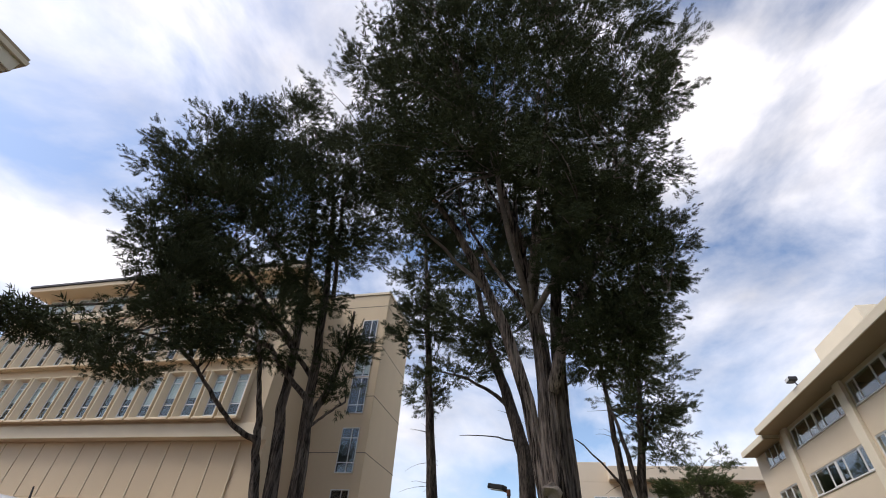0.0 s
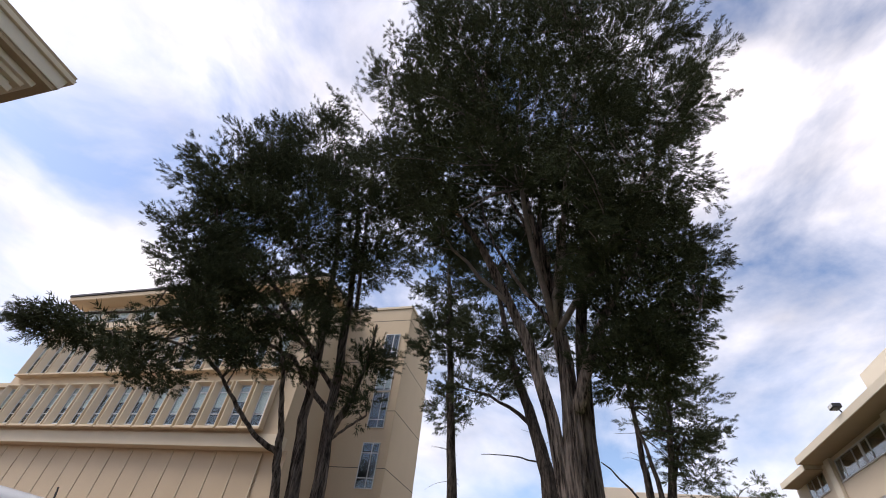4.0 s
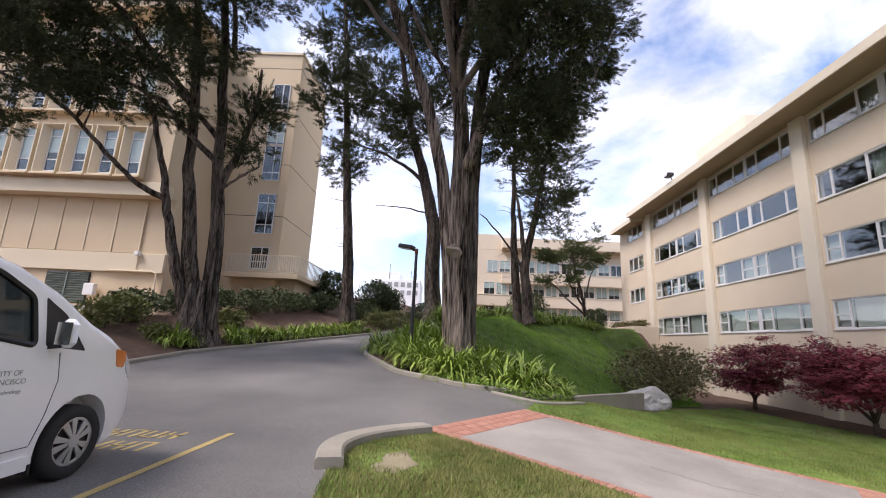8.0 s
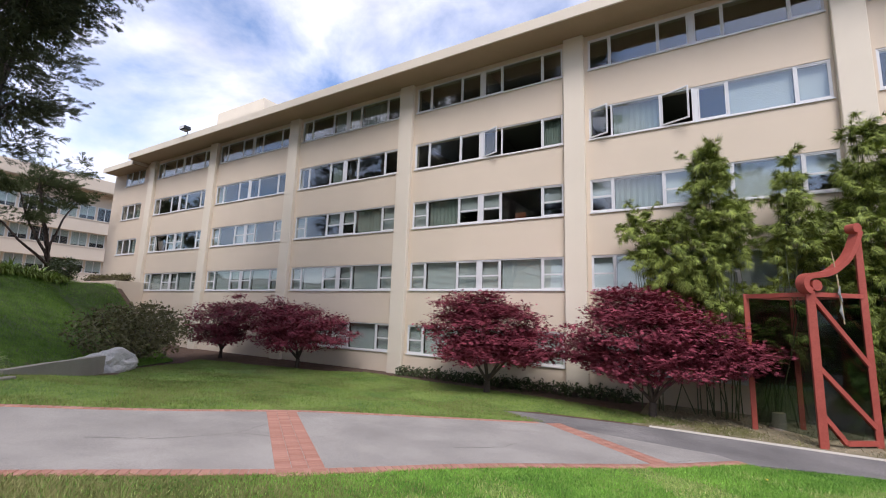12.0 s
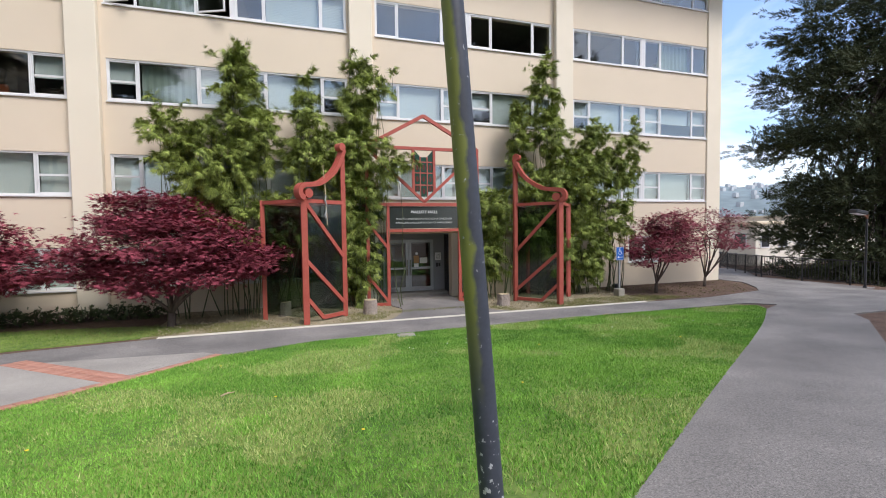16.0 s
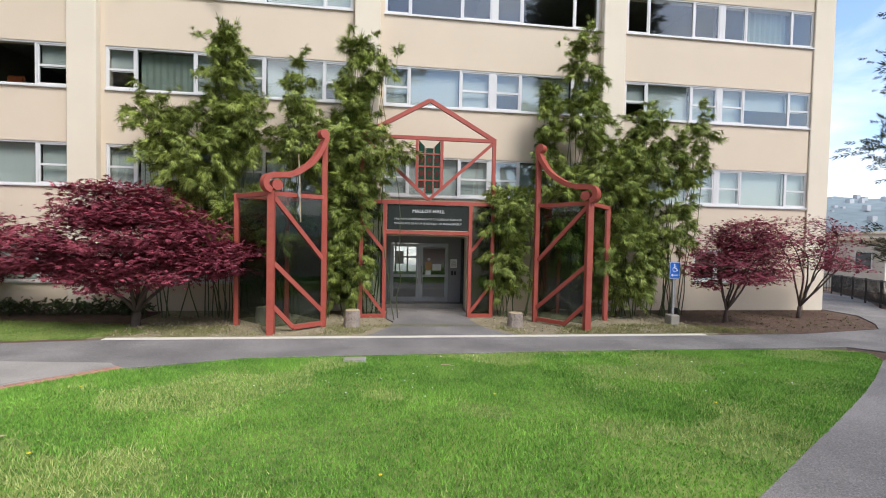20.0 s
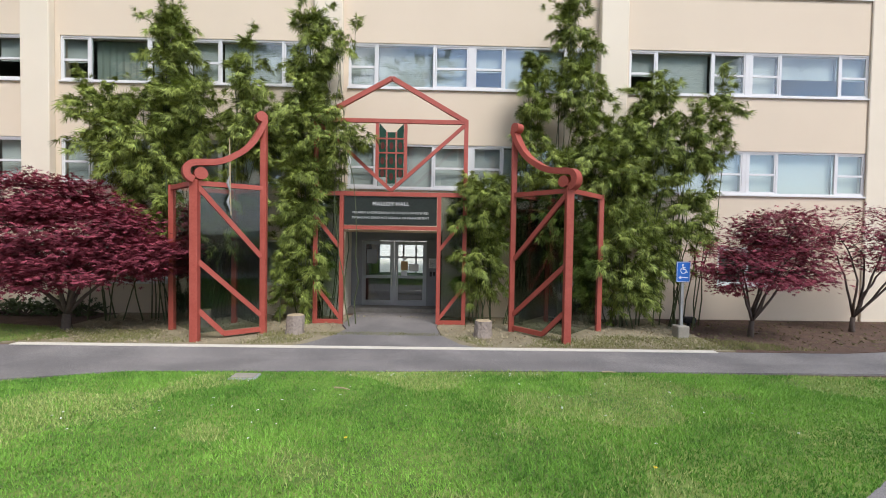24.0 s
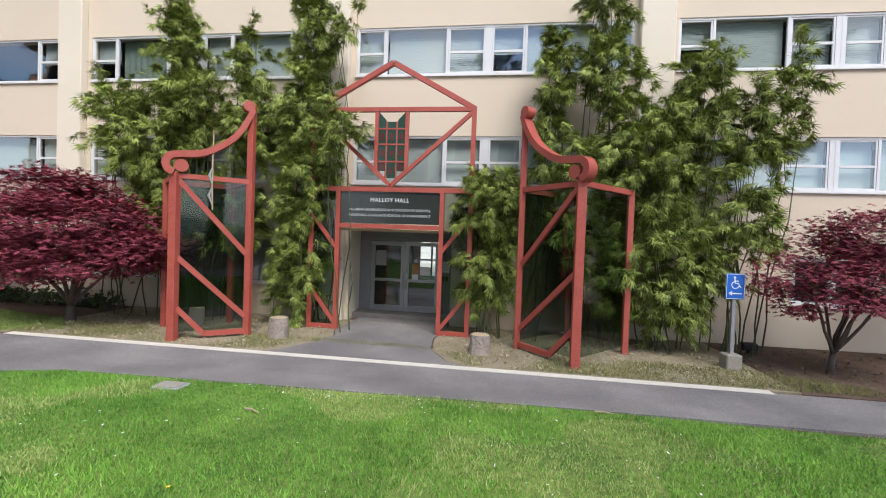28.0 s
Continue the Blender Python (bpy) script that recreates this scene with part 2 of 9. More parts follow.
M_BRICKROW = material("red_brick_rows", (0.4, 0.17, 0.11), 0.92, vary=0.25, tint=(0.5, 0.27, 0.2), scale=6, fine=60, bump=0.3, dist=0.003, per_island=0.6)
M_CURTAIN = material("greenish_curtain", (0.2, 0.24, 0.2), 0.9, vary=0.15, scale=3, fine=20, bump=0.1)
M_ORANGE = material("orange_fabric", (0.5, 0.12, 0.04), 0.9, vary=0.15, scale=6, fine=80, bump=0.2)
M_DARK = material("dark_metal", (0.03, 0.03, 0.032), 0.5, metal=0.3, vary=0.25, scale=5, fine=50, bump=0.1)
M_GREY = material("grey_painted_wall", (0.22, 0.225, 0.23), 0.7, vary=0.08, scale=2, fine=40, bump=0.1)
M_ALU = material("grey_aluminium", (0.36, 0.37, 0.38), 0.4, metal=0.6, vary=0.06, scale=5, fine=80, bump=0.05)
M_CHROME = material("chrome", (0.75, 0.75, 0.75), 0.2, metal=1.0, vary=0.03, bump=0)
M_GALV = material("galvanised_steel", (0.36, 0.36, 0.35), 0.55, metal=0.6, vary=0.15, scale=8, fine=40, bump=0.1)
M_PAPER = material("white_enamel", (0.78, 0.78, 0.76), 0.6, vary=0.04, scale=6, fine=50, bump=0.05)
M_LETTER = material("grey_white_letters", (0.52, 0.54, 0.52), 0.6, vary=0.04, bump=0)
M_PAPERGREY = material("grey_paper", (0.3, 0.31, 0.31), 0.8, vary=0.08, bump=0.05)
M_PAPERTAN = material("tan_paper", (0.45, 0.28, 0.12), 0.8, vary=0.1, bump=0.05)
M_SIGN = material("dark_sign_glass", (0.028, 0.034, 0.03), 0.18, vary=0.2, scale=2, fine=20, bump=0)
M_BLUE = material("blue_sign_enamel", (0.015, 0.13, 0.52), 0.4, vary=0.08, scale=6, fine=40, bump=0.03)
M_RUST = material("rusty_metal", (0.16, 0.07, 0.04), 0.85, metal=0.2, vary=0.35, scale=8, fine=40, bump=0.3)
M_DRYCULM = material("dry_pale_wood", (0.42, 0.33, 0.2), 0.9, vary=0.25, scale=6, fine=30, bump=0.3)
M_GREENGLASS = material("dark_green_glass", (0.012, 0.05, 0.03), 0.2, vary=0.4, scale=8, fine=30, bump=0.2)
M_REDGLASS = material("dark_red_glass", (0.09, 0.02, 0.016), 0.25, vary=0.3, scale=8, fine=30, bump=0.2)
M_GATEGLASS = glass("gate_glass", (0.6, 0.66, 0.63), 0.5, 0.03, 1.45)


def pole_material():
    """Dark blue-grey paint, scuffed pale low down, green with moss on one side."""
    m = material("lamp_post_paint", (0.04, 0.046, 0.062), 0.55, vary=0.25, scale=4, fine=30, bump=0.35, dist=0.004)
    n, l = m.node_tree.nodes, m.node_tree.links
    b = n["Principled BSDF"]
    base = b.inputs["Base Color"].links[0].from_socket
    geo = n.new("ShaderNodeNewGeometry")
    co = n.new("ShaderNodeTexCoord")
    sep = n.new("ShaderNodeSeparateXYZ")
    l.new(geo.outputs["Normal"], sep.inputs[0])
    nz = n.new("ShaderNodeTexNoise")
    nz.inputs["Scale"].default_value = 7
    nz.inputs["Detail"].default_value = 6
    l.new(co.outputs["Object"], nz.inputs["Vector"])
    sub = n.new("ShaderNodeMath")
    sub.operation = 'MULTIPLY_ADD'
    l.new(sep.outputs["X"], sub.inputs[0])
    sub.inputs[1].default_value = -0.62
    l.new(nz.outputs["Fac"], sub.inputs[2])
    rp = n.new("ShaderNodeMapRange")
    rp.inputs["From Min"].default_value, rp.inputs["From Max"].default_value = 0.6, 0.8
    l.new(sub.outputs[0], rp.inputs["Value"])
    mx = n.new("ShaderNodeMix")
    mx.data_type = 'RGBA'
    # the moss grows on the upper part only
    sz = n.new("ShaderNodeSeparateXYZ")
    l.new(co.outputs["Object"], sz.inputs[0])
    hi = n.new("ShaderNodeMapRange")
    hi.inputs["From Min"].default_value, hi.inputs["From Max"].default_value = 0.9, 1.5
    l.new(sz.outputs["Z"], hi.inputs["Value"])
    both = n.new("ShaderNodeMath")
    both.operation = 'MULTIPLY'
    l.new(rp.outputs["Result"], both.inputs[0])
    l.new(hi.outputs["Result"], both.inputs[1])
    l.new(both.outputs[0], mx.inputs[0])
    l.new(base, mx.inputs[6])
    mx.inputs[7].default_value = (0.16, 0.185, 0.035, 1)
    # scuffs
    st = n.new("ShaderNodeTexNoise")
    st.inputs["Scale"].default_value = 30
    st.inputs["Detail"].default_value = 5
    l.new(co.outputs["Object"], st.inputs["Vector"])
    lo = n.new("ShaderNodeMapRange")
    lo.inputs["From Min"].default_value, lo.inputs["From Max"].default_value = 0.9, 0.2
    lo.inputs["To Min"].default_value, lo.inputs["To Max"].default_value = 0.0, 0.15
    l.new(sz.outputs["Z"], lo.inputs["Value"])
    ad = n.new("ShaderNodeMath")
    ad.operation = 'ADD'
    l.new(st.outputs["Fac"], ad.inputs[0])
    l.new(lo.outputs["Result"], ad.inputs[1])
    r2 = n.new("ShaderNodeMapRange")
    r2.inputs["From Min"].default_value, r2.inputs["From Max"].default_value = 0.68, 0.73
    l.new(ad.outputs[0], r2.inputs["Value"])
    m2 = n.new("ShaderNodeMix")
    m2.data_type = 'RGBA'
    l.new(r2.outputs["Result"], m2.inputs[0])
    l.new(mx.outputs[2], m2.inputs[6])
    m2.inputs[7].default_value = (0.42, 0.43, 0.44, 1)
    l.new(m2.outputs[2], b.inputs["Base Color"])
    return m


M_POLE = pole_material()
M_BAMBOO = material("bamboo_leaves", (0.014, 0.04, 0.006), 0.6, vary=0.4, scale=0.9, fine=4, bump=0, tint=(0.4, 0.48, 0.1), per_island=1.6, spec=0.25, contrast=1.25)
M_CULM = material("bamboo_cane", (0.07, 0.085, 0.03), 0.6, vary=0.3, scale=3, fine=20, bump=0.1)
M_MAPLE = material("dark_red_maple_leaves", (0.11, 0.016, 0.03), 0.65, vary=0.4, scale=0.9, fine=4, bump=0, tint=(0.43, 0.09, 0.125), per_island=1.0, spec=0.25, contrast=1.2)
M_MAPLEBARK = material("smooth_dark_bark", (0.1, 0.075, 0.06), 0.9, vary=0.3, scale=4, fine=30, bump=0.4)
M_BROWNFOL = material("brown_green_leaves", (0.09, 0.085, 0.045), 0.7, vary=0.35, scale=1.0, fine=6, bump=0, tint=(0.26, 0.235, 0.1), per_island=0.8, spec=0.25)
M_STRAP = material("strap_leaves", (0.12, 0.22, 0.025), 0.5, vary=0.35, scale=0.8, fine=4, bump=0, tint=(0.42, 0.54, 0.1), per_island=0.7, spec=0.4)
M_IVY = material("creeper_leaves", (0.1, 0.21, 0.022), 0.6, vary=0.3, scale=1, fine=5, bump=0, tint=(0.26, 0.38, 0.05), per_island=0.7)
M_LITTER = material("dry_bamboo_leaves", (0.36, 0.3, 0.17), 0.9, vary=0.3, scale=2, fine=8, bump=0, tint=(0.5, 0.43, 0.28), per_island=0.6)
M_OLIVE = material("olive_leaves", (0.1, 0.12, 0.035), 0.75, vary=0.35, scale=1, fine=6, bump=0, tint=(0.2, 0.21, 0.06), per_island=0.8)
M_GARDEN = material("dark_garden_leaves", (0.04, 0.062, 0.02), 0.75, vary=0.35, scale=1, fine=6, bump=0, tint=(0.09, 0.12, 0.04), per_island=0.8)

# ---- building blocks ----
def mesh_from(name, bm):
    me = bpy.data.meshes.new(name)
    bm.to_mesh(me)
    bm.free()
    return me


def part(name, bm, mat, parent=None, label="", smooth=False):
    """Links a bmesh as one mesh object under a thing or a part."""
    me = mesh_from(name, bm)
    me.materials.append(mat)
    if smooth:
        me.shade_smooth()
    ob = new(name, me)
    if parent is not None:
        ob.parent = parent
    if label:
        ob["label"] = label
    return ob


def shared(name, me, parent, x=0, y=0, z=0, rz=0.0, scale=None):
    """One more object on mesh data that alike pieces share."""
    ob = new(name, me)
    ob.parent = parent
    ob.location = (x, y, z)
    ob.rotation_euler = (0, 0, rz)
    if scale:
        ob.scale = scale
    return ob


def thing(name, at, label, category, group="", kind="", rz=0.0):
    e = new(name)
    e.location = at
    e.rotation_euler = (0, 0, rz)
    e.empty_display_size = 0.2
    return tagged(e, label, category, group, kind)


def box(bm, x0, y0, z0, x1, y1, z1, bevel=0.0):
    """Adds a box by its corners, with bevelled edges where asked."""
    vs = [bm.verts.new(p) for p in ((x0, y0, z0), (x1, y0, z0), (x1, y1, z0), (x0, y1, z0), (x0, y0, z1), (x1, y0, z1), (x1, y1, z1), (x0, y1, z1))]
    fs = [bm.faces.new([vs[i] for i in f]) for f in ((3, 2, 1, 0), (4, 5, 6, 7), (0, 1, 5, 4), (1, 2, 6, 5), (2, 3, 7, 6), (3, 0, 4, 7))]
    if bevel:
        es = {e for f in fs for e in f.edges}
        bmesh.ops.bevel(bm, geom=list(es), offset=bevel, segments=1, affect='EDGES', profile=0.5)


def bar(bm, a, b, w, d=None, up=(0, 0, 1)):
    """Adds a square bar from a to b, w wide and d deep."""
    a, b = Vector(a), Vector(b)
    d = d or w
    t = (b - a).normalized()
    s = t.cross(Vector(up))
    if s.length < 1e-3:
        s = t.cross(Vector((0, 1, 0)))
    s.normalize()
    u = s.cross(t).normalized()
    ring = []
    for p in (a, b):
        ring.append([bm.verts.new(p + s * (w / 2 * i) + u * (d / 2 * j)) for i, j in ((-1, -1), (1, -1), (1, 1), (-1, 1))])
    A, B = ring
    for i in range(4):
        bm.faces.new((A[i], A[(i + 1) % 4], B[(i + 1) % 4], B[i]))
    bm.faces.new(A[::-1])
    bm.faces.new(B)


def tube(bm, pts, radii, sides=8, cap=True, rough=0.0, rnd=None):
    """Adds a tube along points with a radius at each."""
    rings = []
    pts = [Vector(p) for p in pts]
    ref = Vector((0.13, 0.97, 0.21)).normalized()
    for i, p in enumerate(pts):
        t = (pts[min(i + 1, len(pts) - 1)] - pts[max(i - 1, 0)]).normalized()
        s = t.cross(ref)
        if s.length < 0.05:
            s = t.cross(Vector((1, 0, 0)))
        s.normalize()
        u = s.cross(t)
        ring = []
        for k in range(sides):
            an = 2 * math.pi * k / sides
            r = radii[i] * (1 + (rnd.uniform(-rough, rough) if rnd else 0))
            ring.append(bm.verts.new(p + (s * math.cos(an) + u * math.sin(an)) * r))
        rings.append(ring)
    for a, b in zip(rings, rings[1:]):
        for k in range(sides):
            bm.faces.new((a[k], a[(k + 1) % sides], b[(k + 1) % sides], b[k]))
    if cap:
        bm.faces.new(rings[0][::-1])
        bm.faces.new(rings[-1])


def smooth01(v):
    v = max(0.0, min(1.0, v))
    return v * v * (3 - 2 * v)


def kerb_y(x):
    """South kerb of the drive."""
    return -25.3 + 0.3 * max(0.0, -22 - x)


def ground_z(x, y):
    """Height of the land: lawn falling to the hall, drive and banks rising west."""
    z = 0.075 * max(0.0, min(12.0, -4.5 - y))
    xx = max(x, -60)
    z += 0.077 * max(0.0, -14 - xx) * smooth01((-9 - y) / 6)
    xs = -20.0 - 1.25 * max(0.0, y + 13)
    if y > -19.5:
        w = smooth01((y + 19.5) / 3.0) * (1 - smooth01((y + 3.0 - 1.7 * smooth01((-32 - x) / 6)) / 2.0))
        e = smooth01((y + 13) / 6)
        z += min(1.6 + 2.2 * smooth01((y + 15) / 6), (0.19 + 0.15 * e + 0.25 * smooth01((y + 6) / 4)) * max(0.0, xs - xx)) * w
    if x < -17:
        d = kerb_y(x) - 0.3 - y
        if d > 0:
            z += min(2.6, 0.27 * d) * smooth01((-17 - x) / 4) * (1 - 0.85 * smooth01((-28 - y) / 5))
    z -= 0.05 * max(0.0, min(14.0, x - 16))
    return z

# ---- planting helpers ----
def quads_mesh(name, verts, faces, mat):
    """A mesh from arrays of vertices (n,3) and equal-sided faces (m,k)."""
    me = bpy.data.meshes.new(name)
    verts = np.asarray(verts, np.float32)
    faces = np.asarray(faces, np.int32)
    m, k = faces.shape
    me.vertices.add(len(verts))
    me.vertices.foreach_set("co", verts.ravel())
    me.loops.add(m * k)
    me.loops.foreach_set("vertex_index", faces.ravel())
    me.polygons.add(m)
    me.polygons.foreach_set("loop_start", np.arange(0, m * k, k, dtype=np.int32))
    me.update(calc_edges=True)
    me.materials.append(mat)
    return me


def frames_from(d, rng, flat=0.0):
    """Rotation matrices whose x axis is d; z axis random, or towards up by flat."""
    d = d / np.maximum(np.linalg.norm(d, axis=1, keepdims=True), 1e-6)
    r = rng.normal(size=d.shape)
    r[:, 2] += flat * 6
    y = np.cross(r, d)
    y /= np.maximum(np.linalg.norm(y, axis=1, keepdims=True), 1e-6)
    z = np.cross(d, y)
    return np.stack([d, y, z], axis=2)


def scatter(name, tv, tf, pos, rot, scale, mat):
    """Many copies of a small template, joined into one mesh."""
    n, k = len(pos), len(tv)
    v = np.einsum('nij,kj->nki', rot, tv) * np.asarray(scale).reshape(-1, 1, 1) + pos[:, None, :]
    f = (tf[None] + (np.arange(n) * k)[:, None, None]).reshape(-1, tf.shape[1])
    return quads_mesh(name, v.reshape(-1, 3), f, mat)


def diamond(l, w, x=0, y=0, a=0.0, bend=0.0):
    """A pointed leaf along +x from (x, y), turned by a."""
    p = np.array([(0, 0, 0), (l * 0.45, -w / 2, bend * 0.4), (l, 0, -bend), (l * 0.45, w / 2, bend * 0.4)])
    c, s = math.cos(a), math.sin(a)
    q = p.copy()
    q[:, 0] = p[:, 0] * c - p[:, 1] * s + x
    q[:, 1] = p[:, 0] * s + p[:, 1] * c + y
    return q


def leafset(parts):
    """Leaves as slim triangles, each from its widest part to its tip."""
    tri = []
    for q in parts:
        foot, side = q[0] + (q[2] - q[0]) * 0.15, (q[1] - q[3]) * 0.55
        tri.append(np.array([foot + side, q[2], foot - side]))
    tv = np.concatenate(tri)
    tf = np.arange(len(tv)).reshape(-1, 3)
    return tv, tf


# a bristly cypress plume, one metre long: short pointed scales round an axis
_pr = random.Random(4)
_sp = []
for _i in range(12):
    _x = 0.02 + 0.66 * _i / 11
    _ro = _i * 2.4
    _c, _s = math.cos(_ro), math.sin(_ro)
    _q = diamond(_pr.uniform(0.36, 0.6), 0.07, 0, 0, 0.85 - 0.5 * _x)
    _y = _q[:, 1].copy()
    _q[:, 1], _q[:, 2] = _y * _c, _y * _s
    _q[1] += np.array([0, -_s, _c]) * 0.04
    _q[3] -= np.array([0, -_s, _c]) * 0.04
    _q[:, 0] += _x
    _sp.append(_q)
PLUME = leafset(_sp)
# bamboo: a fan of narrow leaves at a twig's end
_sp = []
for _i, (_a, _l) in enumerate(((-0.7, 0.8), (-0.32, 1.0), (0.0, 1.1), (0.36, 0.95), (0.75, 0.75))):
    _q = diamond(_l, 0.11, 0.04 * _i, 0, _a, 0.10 + 0.05 * (_i % 2))
    _sp.append(_q)
BAMBOO = leafset(_sp)
# maple: a seven-fingered leaf
_sp = []
for _a, _l in ((-1.4, 0.7), (-0.7, 0.95), (0.0, 1.05), (0.7, 0.95), (1.4, 0.7)):
    _sp.append(diamond(_l, 0.3, 0, 0, _a, 0.06))
MAPLE = leafset(_sp)
# a small oval leaf spray
_sp = []
for _i, _a in enumerate((-1.1, -0.4, 0.3, 1.0)):
    _sp.append(diamond(0.8, 0.4, 0.1 * _i, 0, _a, 0.1))
OVAL = leafset(_sp)


def in_lobes(rng, lobes, n, shell=0.55):
    """Points in ellipsoid lobes (cx,cy,cz,rx,ry,rz,weight), denser towards the outside, and the way outwards."""
    w = np.array([q[6] for q in lobes], float)
    ix = rng.choice(len(lobes), size=n, p=w / w.sum())
    L = np.array([q[:6] for q in lobes], float)[ix]
    d = rng.normal(size=(n, 3))
    d /= np.linalg.norm(d, axis=1, keepdims=True)
    r = rng.uniform(shell ** 3, 1.0, size=n) ** (1 / 3)
    p = L[:, :3] + d * r[:, None] * L[:, 3:]
    return p, d


def limb(bm, a, b, r0, r1, rng, sag=0.0, n=6, sides=6, wob=0.04):
    """A bent, tapered branch from a to b; returns its points."""
    a, b = np.array(a, float), np.array(b, float)
    ln = np.linalg.norm(b - a)
    pts = []
    off = rng.normal(size=3) * ln * wob
    for i in range(n + 1):
        t = i / n
        p = a + (b - a) * t + off * math.sin(math.pi * t) + np.array([0, 0, sag * ln * math.sin(math.pi * t)]) + rng.normal(size=3) * ln * 0.008 * (0 < i < n)
        pts.append(p)
    tube(bm, pts, [r0 + (r1 - r0) * (i / n) ** 0.8 for i in range(n + 1)], sides)
    return pts


def fluted_trunk(bm, pts, radii, sides=28, flutes=7, depth=0.16, rng=None, phase=0.0):
    """A trunk with deep rounded ribs that flare towards the foot."""
    rings = []
    pts = [Vector(p) for p in pts]
    # finer rings, so that the ribs can wander
    fp, fr = [], []
    for i in range(len(pts) - 1):
        k = max(1, int((pts[i + 1] - pts[i]).length / 0.35))
        for j in range(k):
            fp.append(pts[i].lerp(pts[i + 1], j / k))
            fr.append(radii[i] + (radii[i + 1] - radii[i]) * j / k)
    pts, radii = fp + [pts[-1]], fr + [radii[-1]]
    for i, p in enumerate(pts):
        t = (pts[min(i + 1, len(pts) - 1)] - pts[max(i - 1, 0)]).normalized()
        s = t.cross(Vector((0, 1, 0))).normalized()
        u = s.cross(t)
        ring = []
        for k in range(sides):
            an = 2 * math.pi * k / sides
            cx, cy, h = math.cos(an), math.sin(an), p.z
            q1 = noise.noise(Vector((cx * 1.9 + phase, cy * 1.9, h * 0.10 + phase)))
            q2 = noise.noise(Vector((cx * 4.5, cy * 4.5 + phase, h * 0.16)))
            q3 = noise.noise(Vector((cx * 10 + phase, cy * 10, h * 0.35)))
            rib = 1.2 * q1 + 1.1 * (0.35 - abs(q2) * 1.6) + 0.5 * (0.2 - abs(q3))
            r = radii[i] * (1 + depth * rib * 1.25)
            ring.append(bm.verts.new(p + (s * math.cos(an) + u * math.sin(an)) * r))
        rings.append(ring)
    for a, b in zip(rings, rings[1:]):
        for k in range(sides):
            bm.faces.new((a[k], a[(k + 1) % sides], b[(k + 1) % sides], b[k]))
    bm.faces.new(rings[-1])


def crown(name, rng, lobes, fingers, mat, parent, length=1.5, per=22, plume=0.42, fan=3, flat=0.5, lift=0.28, shell=0.3, fit=0.88, core=0.6, gaps=(), template=None, droop=0.0):
    """Foliage as tapering fingers, fanned in flat pads, each finger a row of bristly plumes; returns the pads' feet."""
    pads = max(3, fingers // fan)
    c, out = in_lobes(rng, [(*q[:3], q[3] * fit, q[4] * fit, q[5] * fit, q[6]) for q in lobes], pads, shell)
    for g in gaps:
        k = (((c - np.array(g[:3])) / np.array(g[3:])) ** 2).sum(1) > 1.0
        c, out = c[k], out[k]
    o = out * np.array([1, 1, flat]) + rng.normal(size=out.shape) * 0.22
    o[:, 2] += lift
    o /= np.linalg.norm(o, axis=1, keepdims=True)
    foot = c - o * length * 0.35
    # fan the fingers of a pad round its axis, mostly sideways
    ii = np.repeat(np.arange(len(c)), fan)
    side = np.cross(o, np.array([0, 0, 1.0]))
    side /= np.maximum(np.linalg.norm(side, axis=1, keepdims=True), 1e-6)
    ax = o[ii] + side[ii] * rng.uniform(-0.85, 0.85, len(ii))[:, None] + np.array([0, 0, 1.0]) * rng.normal(0, 0.14, len(ii))[:, None]
    ax /= np.linalg.norm(ax, axis=1, keepdims=True)
    start = foot[ii] + rng.normal(size=ax.shape) * length * np.array([0.12, 0.12, 0.07])
    ln = length * rng.uniform(0.6, 1.3, len(ii))
    jj = np.repeat(np.arange(len(ii)), per)
    u = rng.uniform(0.0, 1.0, len(jj)) ** 0.85
    lat = rng.normal(size=(len(jj), 3)) * np.array([1, 1, 0.55])
    wid = (0.24 * (1 - u) + 0.04) * length
    p = start[jj] + ax[jj] * (u * ln[jj])[:, None] + lat * wid[:, None]
    p[:, 2] += (0.16 - droop) * (u ** 2) * ln[jj]
    way = ax[jj] * (0.75 + 0.9 * u)[:, None] + lat * 0.42 + np.array([0, 0, 0.22 - droop * 0.8])
    sc = plume * rng.uniform(0.6, 1.3, len(jj)) * (1.15 - 0.45 * u)
    if core:
        # old wood and shaded sprays that close the middle
        m = int(len(c) * fan * core)
        q, w = in_lobes(rng, [(*v[:3], v[3] * 0.86 * fit, v[4] * 0.86 * fit, v[5] * 0.86 * fit, v[6]) for v in lobes], m, 0.1)
        p, way = np.concatenate([p, q]), np.concatenate([way, rng.normal(size=(m, 3)) * np.array([1, 1, 0.5]) + w * 0.5])
        sc = np.concatenate([sc, plume * rng.uniform(1.1, 1.9, m)])
    for g in gaps:
        k = (((p - np.array(g[:3])) / np.array(g[3:])) ** 2).sum(1) > rng.uniform(0.8, 1.05, len(p))
        p, way, sc = p[k], way[k], sc[k]
    ob = new(name, scatter(name, *(template or PLUME), p, frames_from(way, rng, 0.2), sc, mat))
    ob.parent = parent
    return foot

